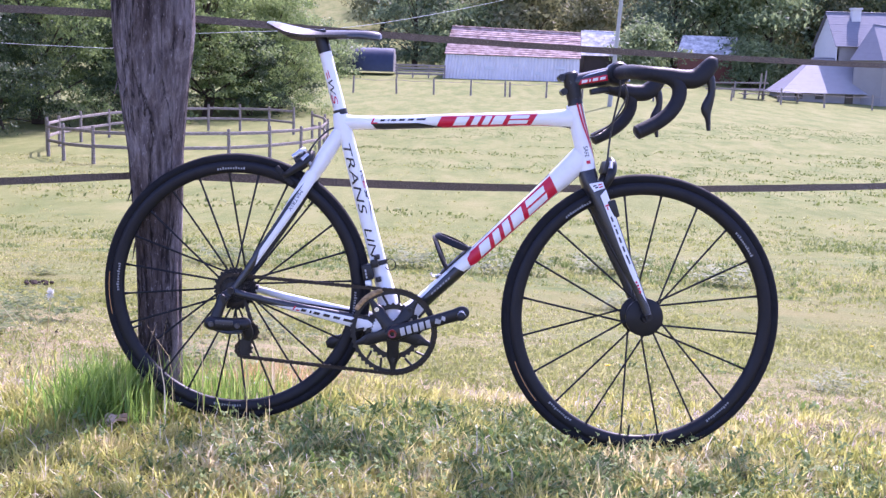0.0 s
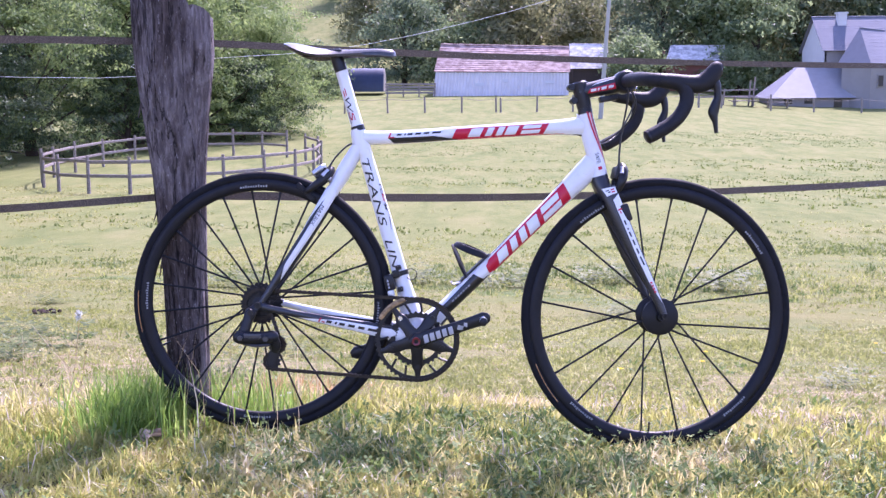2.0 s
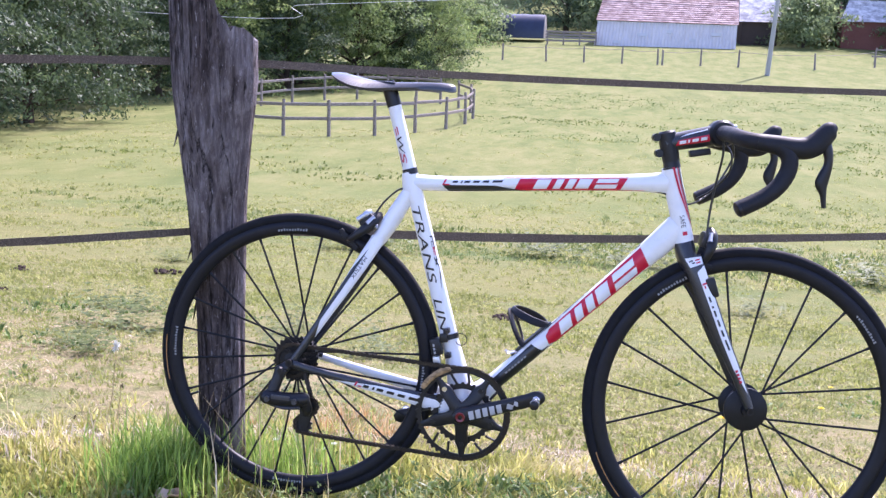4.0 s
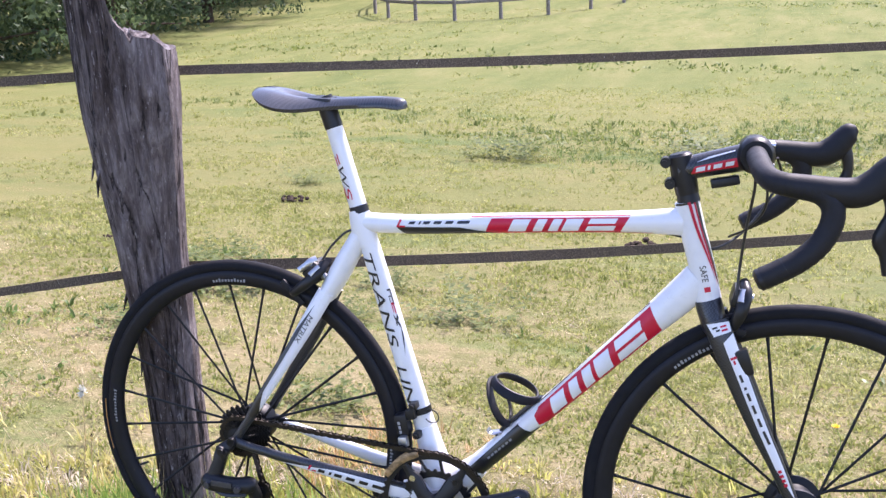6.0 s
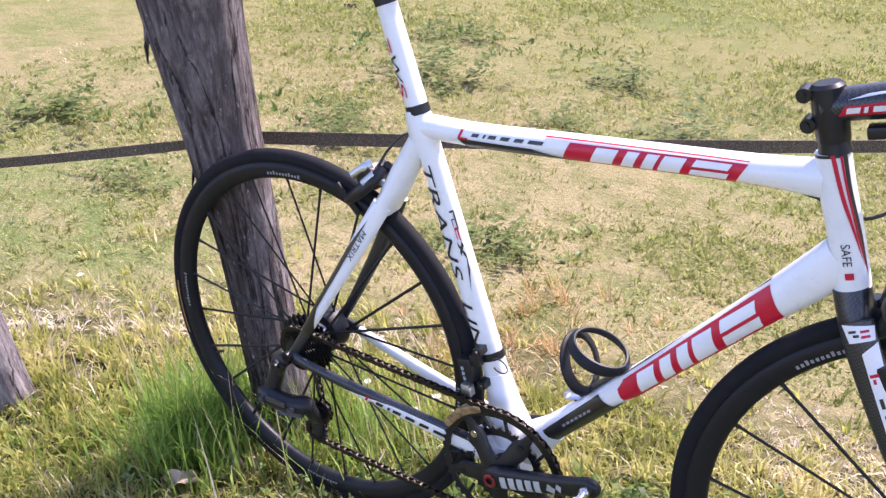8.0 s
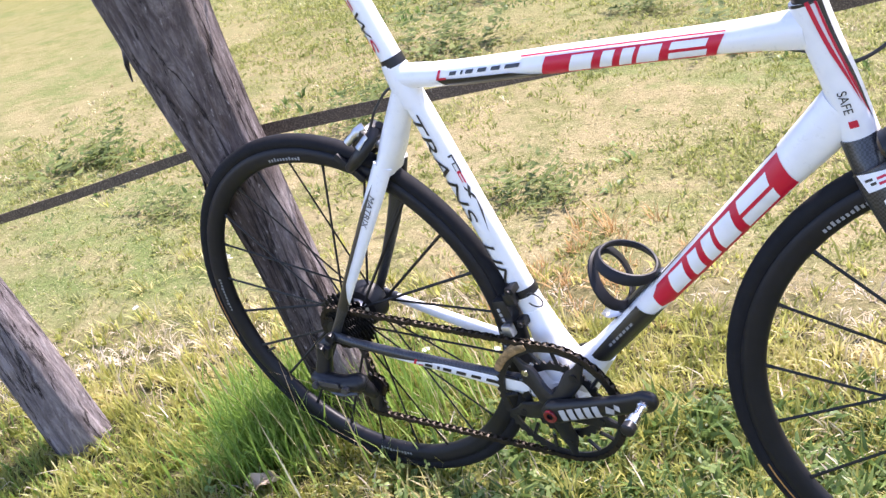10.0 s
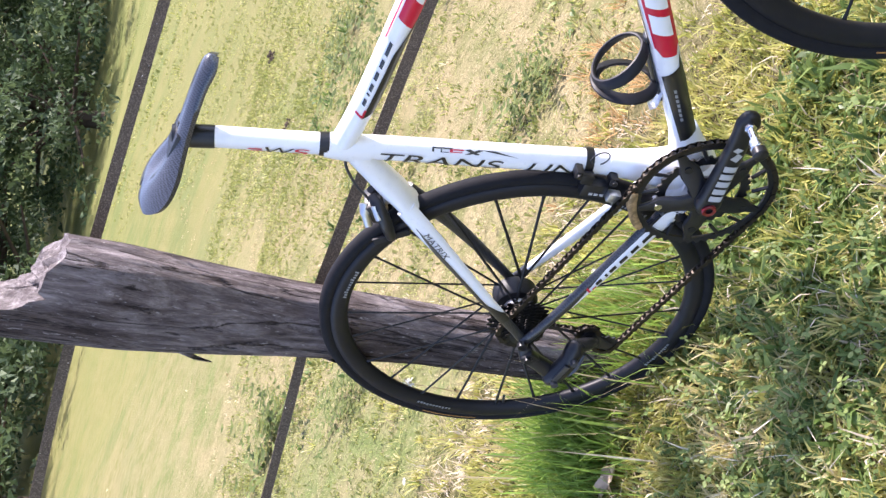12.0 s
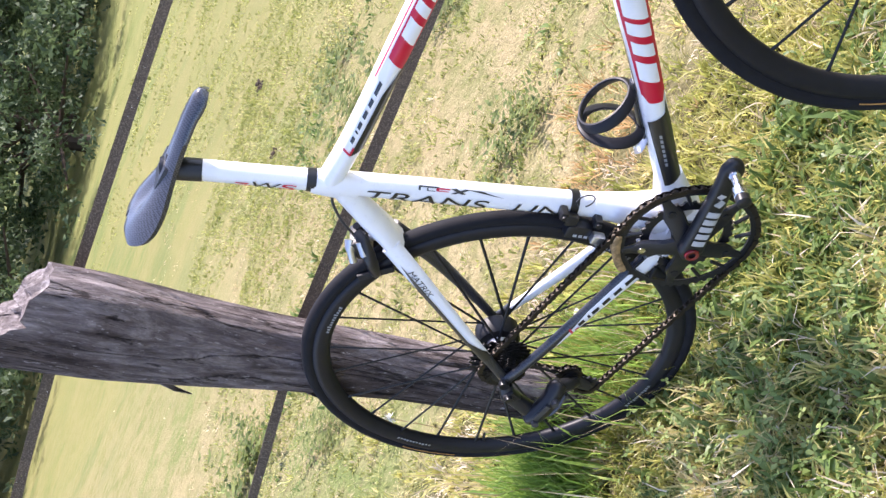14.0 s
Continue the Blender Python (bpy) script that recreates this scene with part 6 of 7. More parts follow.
back = [(*(BB - crank_dir * d + Vector((0, y, 0))), a, b) for d, y, a, b in ((-0.016, 0.070, 0.010, 0.009), (0.0, 0.071, 0.019, 0.011), (0.09, 0.081, 0.0150, 0.0095), (0.150, 0.087, 0.0150, 0.0085), (0.173, 0.088, 0.0165, 0.0085), (0.188, 0.088, 0.0080, 0.0060))]
sweep(bm, [r[:3] for r in smooth_path(back, 5)], [tuple(r[3:]) for r in smooth_path(back, 5)], 16, power=2.6)
part("crank_arm", bm, BLACKMETAL, crankset, "black crank arm")
for y, teeth, ro, ri, nm in ((-0.052, 50, 0.1038, 0.0910, "outer_chainring"), (-0.044, 32, 0.0690, 0.0540, "inner_chainring")):
    bm = bmesh.new()
    gear(bm, teeth, ro, ri, y, 0.0034, BB, 0.0040)
    part(nm, bm, BLACKMETAL, crankset, "black toothed chainring", smooth=False)
for i in range(5):
    w = CRANK_A + radians(36 + 72 * i)
    d = Vector((math.cos(w), 0, math.sin(w)))
    bm = bmesh.new()
    rows = [(*(BB + d * r + Vector((0, y, 0))), a, b) for r, y, a, b in ((0.012, -0.062, 0.019, 0.007), (0.035, -0.060, 0.0140, 0.006), (0.062, -0.054, 0.0150, 0.0055), (0.078, -0.053, 0.0085, 0.0040), (0.094, -0.053, 0.0060, 0.0028))]
    sweep(bm, [r[:3] for r in smooth_path(rows, 4)], [tuple(r[3:]) for r in smooth_path(rows, 4)], 10, power=2.6)
    arm = part("spider_arm", bm, BLACKMETAL, crankset)
    bm = bmesh.new()
    c = BB + d * 0.067
    rod(bm, c + Vector((0, -0.060, 0)), c + Vector((0, -0.040, 0)), 0.0058, 10)
    part("chainring_bolt", bm, STEEL if i == 1 else BLACKMETAL, crankset)
    # thin ribs brace the outer ring between the spider arms
    for turn in (24, 48):
        e0 = Vector((math.cos(w + radians(turn)), 0, math.sin(w + radians(turn))))
        e1 = Vector((math.cos(w + radians(turn + 5)), 0, math.sin(w + radians(turn + 5))))
        bm = bmesh.new()
        rod(bm, BB + e0 * 0.070 + Vector((0, -0.051, 0)), BB + e1 * 0.093 + Vector((0, -0.052, 0)), 0.0030, 6)
        part("ring_rib", bm, BLACKMETAL, crankset)
bm = bmesh.new()
lathe(bm, [(0.0052, 0.0850), (0.0095, 0.0860), (0.0105, 0.0850), (0.0105, 0.0700), (0.0052, 0.0700)], 20, Matrix.Translation(BB) @ ACROSS)
part("crank_bolt", bm, DARKRED, crankset, "dark red crank bolt ring")
bm = bmesh.new()
rod(bm, BB + Vector((0, -0.05, 0)), BB + Vector((0, 0.07, 0)), 0.012, 16)
part("axle", bm, BLACKMETAL, crankset)
tip = BB + crank_dir * 0.1725
for sgn, base in ((-1, tip), (1, BB - crank_dir * 0.1725)):
    bm = bmesh.new()
    prof = [(0.0, 0.094), (0.0078, 0.094), (0.0078, 0.101), (0.0060, 0.103), (0.0062, 0.122), (0.0095, 0.124), (0.0100, 0.137), (0.0075, 0.139)]
    lathe(bm, [(r, h) for r, h in prof] + [(0.0075, 0.147), (0.0, 0.147)], 20, Matrix.Translation(base) @ (ACROSS if sgn < 0 else pose(0, 0, 0, -90, 0, 0)))
    spindle = part("pedal_spindle", bm, STEEL, crankset, "bare polished pedal spindle")
    bm = bmesh.new()
    lathe(bm, [(0.0079, 0.1385), (0.0098, 0.139), (0.0098, 0.149), (0.0070, 0.151), (0, 0.151)], 20, Matrix.Translation(base) @ (ACROSS if sgn < 0 else pose(0, 0, 0, -90, 0, 0)))
    part("spindle_cap", bm, BLACKMETAL, crankset, "black spindle end cap")

# front derailleur
bm = bmesh.new()
sweep(bm, [(0.3440, 0, 0.078), (0.3405, 0, 0.089)], [(0.0215, 0.0190), (0.0215, 0.0190)], 20)
fd = part("front_derailleur", bm, BLACKMETAL, bike, "clamped front derailleur with silver body and golden cage")
bm = bmesh.new()
box(bm, (0.026, 0.024, 0.040), Matrix.Translation((0.3185, -0.022, 0.062)) @ pose(0, 0, 0, 0, -14, 0), 0.007)
box(bm, (0.018, 0.014, 0.020), Matrix.Translation((0.334, -0.026, 0.084)) @ pose(0, 0, 0, 0, -14, 0), 0.004)
part("body", bm, BLACKMETAL, fd, "black motor body")
for x, z in ((0.329, 0.100), (0.336, 0.046)):
    bm = bmesh.new()
    box(bm, (0.014, 0.020, 0.012), Matrix.Translation((x + 0.010, -0.024, z)) @ pose(0, 0, 0, 0, -14, 0), 0.003)
    rod(bm, (x + 0.010, -0.038, z), (x + 0.010, -0.030, z), 0.0042, 10)
    part("bracket", bm, BLACKMETAL, fd, "black clamp bracket with a bolt")
bm = bmesh.new()
for z in (0.050, 0.058, 0.066):
    box(bm, (0.004, 0.0012, 0.0055), Matrix.Translation((0.316 - (z - 0.058) * 0.25, -0.0345, z)) @ pose(0, 0, 0, 0, -14, 0))
part("body_mark", bm, DECAL_PALE, fd, "small pale marks")
bm = bmesh.new()
box(bm, (0.016, 0.014, 0.020), Matrix.Translation((0.324, -0.036, 0.034)) @ pose(0, 0, 0, 0, -10, 0), 0.003)
part("link", bm, SILVER, fd)
for y in (-0.042, -0.058):
    bm = bmesh.new()
    arc = [BB + Vector((math.cos(w) * 0.1035, y, math.sin(w) * 0.1035)) for w in np.linspace(radians(108), radians(152), 10)]
    sweep(bm, arc, [(0.0046 if i in (0, 9) else 0.0062, 0.0014) for i in range(10)], 8)
    part("cage_plate", bm, BRASS, fd, "worn golden chain guide")
bm = bmesh.new()
loop = [Vector((0.372 + 0.013 * math.cos(w), -0.024 - 0.004 * math.sin(w), 0.084 + 0.014 * math.sin(w))) for w in np.linspace(-2.6, 2.8, 18)]
sweep(bm, loop, [0.0011] * 18, 6)
part("cable_loop", bm, CABLE, fd, "curl of spare cable")

# rear derailleur
bm = bmesh.new()
sweep(bm, [(-0.004, -0.070, -0.006), (-0.018, -0.075, -0.018), (-0.024, -0.078, -0.040), (-0.032, -0.082, -0.066)], [(0.011, 0.007), (0.014, 0.010), (0.0125, 0.011), (0.014, 0.012)], 14, power=2.8)
box(bm, (0.024, 0.012, 0.026), Matrix.Translation((-0.016, -0.080, -0.022)) @ pose(0, 0, 0, 0, 24, 0), 0.004)
rod(bm, (-0.014, -0.092, -0.016), (-0.014, -0.080, -0.016), 0.0065, 12)
rd = part("rear_derailleur", bm, BLACKMETAL, bike, "black electronic rear derailleur")
tube("motor_body", [(-0.052, -0.084, -0.076, 0.008, 0.008), (-0.044, -0.087, -0.077, 0.0165, 0.0150), (-0.010, -0.091, -0.078, 0.0165, 0.0155), (0.020, -0.089, -0.076, 0.0150, 0.0150), (0.040, -0.083, -0.076, 0.0165, 0.0150), (0.050, -0.080, -0.080, 0.010, 0.010)], BLACKMETAL, rd, "", 16)
bm = bmesh.new()
box(bm, (0.042, 0.003, 0.010), Matrix.Translation((-0.006, -0.1060, -0.071)), 0.001)
part("name_plate", bm, GREYMETAL, rd, "small grey plate")
for x in (-0.036, 0.026):
    bm = bmesh.new()
    rod(bm, (x, -0.110, -0.077), (x, -0.098, -0.077), 0.0062, 12)
    part("pivot_pin", bm, GREYMETAL, rd, "grey pivot pin")
bm = bmesh.new()
sweep(bm, smooth_path([(-0.030, -0.088, -0.092), (0.000, -0.094, -0.096), (0.034, -0.086, -0.094)], 4), [(0.0045, 0.007)] * 9, 8)
part("link_arm", bm, GREYMETAL, rd, "lower parallelogram arm")
tube("knuckle", [(0.040, -0.080, -0.078, 0.014, 0.011), (0.046, -0.074, -0.098, 0.013, 0.010), (0.043, -0.066, -0.112, 0.010, 0.008)], BLACKMETAL, rd, "", 12)
for c in ((0.045, 0, -0.098), (0.036, 0, -0.140)):
    bm = bmesh.new()
    gear(bm, 11, 0.0215, 0.006, -0.056, 0.0030, c, 0.004)
    part("jockey_wheel", bm, BLACKMETAL, rd, "small toothed jockey wheel", smooth=False)
for y in (-0.0505, -0.0615):
    bm = bmesh.new()
    sweep(bm, [(0.046, y, -0.088), (0.044, y, -0.104), (0.038, y, -0.132), (0.035, y, -0.150)], [(0.010, 0.0011), (0.0135, 0.0011), (0.0125, 0.0011), (0.008, 0.0011)], 10)
    part("cage", bm, BLACKMETAL, rd, "black cage plate")

# chain, link by link along its run
def chain_run():
    cog_r, y0, y1, yp = 0.036, -0.042, -0.052, -0.056
    top_ring = [(BB.x + 0.1015 * math.cos(w), y1, BB.z + 0.1015 * math.sin(w)) for w in np.linspace(radians(98), radians(-96), 42)]
    low_pul = [(0.036 + 0.0195 * math.cos(w), yp, -0.140 + 0.0195 * math.sin(w)) for w in np.linspace(radians(-84), radians(-250), 12)]
    hi_pul = [(0.045 + 0.0195 * math.cos(w), yp, -0.098 + 0.0195 * math.sin(w)) for w in np.linspace(radians(-60), radians(70), 8)]
    cog = [(cog_r * math.cos(w), y0, cog_r * math.sin(w)) for w in np.linspace(radians(-40), radians(-262), 20)]
    return top_ring + low_pul + hi_pul + cog + [top_ring[0]]


run = np.array(chain_run())
dist = np.r_[0, np.cumsum(np.linalg.norm(np.diff(run, axis=0), axis=1))]
count = int(dist[-1] / 0.0127)
verts, faces = [], []
for i in range(count):
    s = (i + 0.5) * dist[-1] / count
    p = np.array([np.interp(s, dist, c) for c in run.T])
    q = np.array([np.interp(min(s + 0.004, dist[-1]), dist, c) for c in run.T])
    t = Vector(q - p).normalized() if np.linalg.norm(q - p) > 1e-6 else Vector((1, 0, 0))
    up = t.cross(Vector((0, 1, 0))).normalized()
    wide = 0.0036 if i % 2 else 0.0025
    for sgn in (1, -1):
        base = len(verts)
        for l, h in ((-0.0085, 0.0), (-0.0068, 0.0040), (-0.0030, 0.0042), (0.0, 0.0028), (0.0030, 0.0042), (0.0068, 0.0040), (0.0085, 0.0), (0.0068, -0.0040), (0.0030, -0.0042), (0.0, -0.0028), (-0.0030, -0.0042), (-0.0068, -0.0040)):
            for off in (0.0, 0.0010):
                verts.append(tuple(Vector(p) + t * l + up * h + Vector((0, sgn * (wide + off), 0))))
        idx = [base + 2 * j for j in range(12)]
        faces += [tuple(idx), tuple(j + 1 for j in idx[::-1])] + [(idx[j], idx[(j + 1) % 12], idx[(j + 1) % 12] + 1, idx[j] + 1) for j in range(12)]
    base = len(verts)
    c = Vector(p) + t * 0.00635
    for h in (-0.0045, 0.0045):
        verts += [tuple(c + t * 0.0036 * math.cos(w) + up * 0.0036 * math.sin(w) + Vector((0, h, 0))) for w in np.linspace(0, 2 * math.pi, 8, endpoint=False)]
    faces += [(base + j, base + (j + 1) % 8, base + 8 + (j + 1) % 8, base + 8 + j) for j in range(8)] + [tuple(base + j for j in range(8))[::-1], tuple(base + 8 + j for j in range(8))]
mesh_ob("chain", verts, faces, CHAIN, bike, "oily steel chain with glinting links", smooth=False)

# saddle: one thin carbon shell with a grooved, notched tail
def saddle_shell():
    stations = [(0.000, 0.018, 0.6450, 0.004, 0.000), (0.012, 0.050, 0.6460, 0.010, 0.004), (0.035, 0.0660, 0.6450, 0.020, 0.010), (0.060, 0.0665, 0.6415, 0.024, 0.012), (0.090, 0.055, 0.6370, 0.022, 0.011), (0.120, 0.040, 0.6345, 0.017, 0.008), (0.150, 0.030, 0.6345, 0.014, 0.005), (0.190, 0.0245, 0.6365, 0.013, 0.003), (0.230, 0.0215, 0.6385, 0.013, 0.002), (0.258, 0.0190, 0.6370, 0.013, 0.0), (0.270, 0.0120, 0.6340, 0.009, 0.0), (0.2745, 0.0030, 0.6300, 0.004, 0.0)]
    rows = smooth_path(stations, 5)
    top, low = [], []
    bm = bmesh.new()
    for d, w, z, drop, groove in rows:
        a, b = [], []
        for v in np.linspace(-1, 1, 17):
            notch = 0.028 * math.exp(-((v / 0.34) ** 2)) * max(0.0, 1 - d / 0.09)
            x = 0.042 + d + notch
            zz = z - drop * abs(v) ** 2.3 - groove * math.exp(-((v / 0.26) ** 2))
            a.append(bm.verts.new((x, w * v, zz)))
            b.append(bm.verts.new((x + 0.001, w * v * 0.955, zz - 0.0060)))
        top.append(a)
        low.append(b)
    n, k = len(top), 17
    for i in range(n - 1):
        for j in range(k - 1):
            bm.faces.new((top[i][j], top[i + 1][j], top[i + 1][j + 1], top[i][j + 1]))
            bm.faces.new((low[i][j + 1], low[i + 1][j + 1], low[i + 1][j], low[i][j]))
        for j in (0, k - 1):
            bm.faces.new((top[i][j], low[i][j], low[i + 1][j], top[i + 1][j]))
    for i in (0, n - 1):
        for j in range(k - 1):
            bm.faces.new((top[i][j], top[i][j + 1], low[i][j + 1], low[i][j]))
    return bm


saddle = part("saddle", saddle_shell(), SADDLE_CARBON, bike, "bare glossy carbon shell saddle", sharp=50)
for sgn in (1, -1):
    bm = bmesh.new()
    path = smooth_path([(0.085, 0.026 * sgn, 0.618), (0.110, 0.022 * sgn, 0.618), (0.150, 0.021 * sgn, 0.620), (0.200, 0.020 * sgn, 0.622), (0.265, 0.010 * sgn, 0.624)], 4)
    sweep(bm, path, [0.0035] * len(path), 8)
    part("rail", bm, BLACKMETAL, saddle, "thin saddle rail")
bm = bmesh.new()
box(bm, (0.046, 0.050, 0.014), Matrix.Translation((0.163, 0, 0.6255)), 0.004)
part("rail_clamp", bm, BLACKMETAL, saddle, "black rail clamp")

# bottle cage on the down tube: two tapering hoops
def cage_point(s, turn, r=0.0375):
    t, n = Vector((0.697, 0, 0.717)), Vector((-0.717, 0, 0.697))
    foot = Vector((0.405, 0, -0.055)) + t * s + n * (0.020 + r + 0.003)
    return foot - n * (r * math.cos(turn)) + Vector((0, -1, 0)) * (r * math.sin(turn))


bm = bmesh.new()
for s_low, s_out in ((0.240, 0.207), (0.170, 0.199)):
    turns = np.linspace(0, 2 * math.pi, 41)
    path = [cage_point(s_low + (s_out - s_low) * (1 - math.cos(w)) / 2, w) for w in turns]
    sweep(bm, path, [(0.0062 + 0.0026 * abs(math.sin(w)), 0.0030) for w in turns], 10, power=2.6)
cage = part("bottle_cage", bm, RIM, bike, "black carbon bottle cage of two tilted hoops")
bm = bmesh.new()
sweep(bm, [(0.405 + 0.697 * s - 0.717 * h, 0, -0.055 + 0.717 * s + 0.697 * h) for s, h in ((0.135, 0.020), (0.160, 0.0225), (0.240, 0.0225), (0.250, 0.021))], [(0.003, 0.007), (0.004, 0.009), (0.004, 0.009), (0.002, 0.006)], 10)
part("mount", bm, CARBON, cage, "flat mounting plate")
bm = bmesh.new()
hook = smooth_path([(0.500, 0, 0.066), (0.488, -0.004, 0.064), (0.476, -0.006, 0.062), (0.470, -0.006, 0.068)], 4)
sweep(bm, hook, [(0.003, 0.010)] * len(hook), 8)
part("foot_tab", bm, SILVER, cage, "pale foot tab")

# cables
def cable(points, r=0.0022, nm="brake_cable", front=False):
    bm = bmesh.new()
    path = smooth_path(points, 8)
    sweep(bm, path, [r] * len(path), 8)
    ob = part(nm, bm, CABLE, bike, "black cable housing")
    if front:
        FRONT.append(ob)
    return ob


cable([(0.236, -0.004, 0.402), (0.208, -0.004, 0.400), (0.178, -0.006, 0.372), (0.160, -0.008, 0.345), (0.146, -0.012, 0.330)])
cable([(0.885, -0.030, 0.570), (0.889, -0.026, 0.530), (0.880, -0.016, 0.460), (0.875, -0.014, 0.400), (0.874, -0.022, 0.356)], 0.0024)
cable([(0.725, 0.000, 0.443), (0.778, -0.006, 0.440), (0.830, 0.010, 0.420), (0.880, 0.060, 0.450), (0.920, 0.100, 0.520), (0.915, 0.080, 0.560)], 0.0022)
cable([(0.880, -0.020, 0.566), (0.905, -0.030, 0.535), (0.905, -0.020, 0.495), (0.880, 0.020, 0.455), (0.850, 0.060, 0.430)], 0.0020)
bm = bmesh.new()
box(bm, (0.044, 0.022, 0.014), Matrix.Translation((0.842, -0.010, 0.531)) @ pose(0, 0, 0, 0, -12, 0), 0.003)
FRONT.append(part("junction_box", bm, BLACKMETAL, bike, "small black junction box under the stem"))
bm = bmesh.new()
box(bm, (0.022, 0.018, 0.044), Matrix.Translation((0.889, -0.040, 0.252)) @ pose(0, 0, 0, 0, -20, 0), 0.005)
FRONT.append(part("speed_sensor", bm, BLACKMETAL, bike, "small black speed sensor strapped to the fork"))

# stand the parts on the ground and turn the handlebar a little
AXIS = (Vector(STEER[0]) - Vector(STEER[1])).normalized()
TURN = Matrix.Translation(STEER[0]) @ Matrix.Rotation(radians(7.0), 4, AXIS) @ Matrix.Translation(-Vector(STEER[0]))
LIFT = Matrix.Translation((0, 0, R_WHEEL))
for ob in list(bike.children):
    ob.matrix_local = LIFT @ TURN if ob in FRONT else LIFT


# ---- grass, weeds and litter ----
def blades(count, x_rng, y_rng, h_rng, width, seed, keep=None, lean=0.55, bend=0.5):
    """Curved, tapering blades: five points each."""
    g = np.random.default_rng(seed)
    x, y = g.uniform(*x_rng, count), g.uniform(*y_rng, count)
    if keep is not None:
        sel = g.random(count) < keep(x, y)
        x, y = x[sel], y[sel]
    n = len(x)
    h = h_rng[0] + (h_rng[1] - h_rng[0]) * g.random(n) ** 1.6
    a = g.random(n) * 2 * np.pi
    out = np.stack([np.cos(a), np.sin(a), np.zeros(n)], 1)
    flat = np.stack([-np.sin(a + 0.6 * g.normal(size=n)), np.cos(a), np.zeros(n)], 1)
    base = np.stack([x, y, ground_z(x, y) - 0.012], 1)
    tilt = np.abs(g.normal(scale=lean, size=n)).clip(0, 1.3)
    mid = base + out * (h * 0.5 * np.sin(tilt))[:, None] + np.array([0, 0, 1]) * (h * 0.55 * np.cos(tilt * 0.7))[:, None]
    t2 = (tilt + bend * g.random(n)).clip(0, 1.7)
    tip = mid + out * (h * 0.5 * np.sin(t2))[:, None] + np.array([0, 0, 1]) * (h * 0.5 * np.cos(t2))[:, None]
    w = (width * (0.6 + 0.8 * g.random(n)))[:, None]
    pts = np.stack([base - flat * w * 0.5, base + flat * w * 0.5, mid - flat * w * 0.42, mid + flat * w * 0.42, tip], 1).reshape(-1, 3)
    k = np.arange(n)[:, None] * 5
    tris = np.concatenate([k + [0, 1, 3], k + [0, 3, 2], k + [2, 3, 4]], 1).reshape(-1, 3)
    return pts, tris


def patchy(scale, seed, lo, hi):
    """A soft random mask over the ground between 0 and 1."""
    g = np.random.default_rng(seed)
    ks = [(g.normal(size=2) * scale * f, g.random() * 6.28, 1 / f) for f in (0.6, 1, 1.7, 2.9) for _ in range(3)]

    def fn(x, y):
        v = sum(w * np.sin(k[0] * x + k[1] * y + p) for k, p, w in ks) / 3.2
        return ((v - lo) / (hi - lo)).clip(0, 1)
    return fn


def stuff(name, groups, material, label, category):
    pts, tris, off = [], [], 0
    for p, t in groups:
        pts.append(p)
        tris.append(t + off)
        off += len(p)
    ob = new(name, fast_mesh(name, np.concatenate(pts), np.concatenate(tris), material))
    return tagged(ob, label, category, kind="stuff")


lush_mask, dry_mask, clover_mask = patchy(2.2, 31, -0.5, 0.7), patchy(3.0, 32, -0.3, 0.8), patchy(2.6, 33, -0.1, 0.6)
def clumps(count, per, x_rng, y_rng, h_rng, width, seed, keep=None, radius=0.016, lean=0.45, bend=0.6):
    """Small tufts: blades that fan outwards from a common root."""
    g = np.random.default_rng(seed)
    x, y = g.uniform(*x_rng, count), g.uniform(*y_rng, count)
    if keep is not None:
        sel = g.random(count) < keep(x, y)
        x, y = x[sel], y[sel]
    size = 0.55 + 0.9 * g.random(len(x)) ** 1.5
    x, y, size = np.repeat(x, per), np.repeat(y, per), np.repeat(size, per)
    n = len(x)
    a = g.random(n) * 2 * np.pi
    off = np.abs(g.normal(size=n)) * radius * size
    x, y = x + off * np.cos(a), y + off * np.sin(a)
    h = (h_rng[0] + (h_rng[1] - h_rng[0]) * g.random(n)) * size
    a = a + 0.5 * g.normal(size=n)
    out = np.stack([np.cos(a), np.sin(a), np.zeros(n)], 1)
    turn = a + 1.57 + 0.7 * g.normal(size=n)
    flat = np.stack([np.cos(turn), np.sin(turn), np.zeros(n)], 1)
    base = np.stack([x, y, ground_z(x, y) - 0.010], 1)
    tilt = (lean * (0.3 + off / radius * 0.5) + 0.25 * g.normal(size=n)).clip(-0.3, 1.25)
    rise = np.array([0, 0, 1.0])
    mid = base + out * (h * 0.5 * np.sin(tilt))[:, None] + rise * (h * 0.5 * np.cos(tilt))[:, None]
    t2 = (tilt + bend * (0.4 + g.random(n))).clip(0, 1.8)
    tip = mid + out * (h * 0.5 * np.sin(t2))[:, None] + rise * (h * 0.5 * np.cos(t2))[:, None]
    w = (width * (0.6 + 0.8 * g.random(n)))[:, None]
    pts = np.stack([base - flat * w * 0.5, base + flat * w * 0.5, mid - flat * w * 0.45, mid + flat * w * 0.45, tip], 1).reshape(-1, 3)
    k = np.arange(n)[:, None] * 5
    return pts, np.concatenate([k + [0, 1, 3], k + [0, 3, 2], k + [2, 3, 4]], 1).reshape(-1, 3)


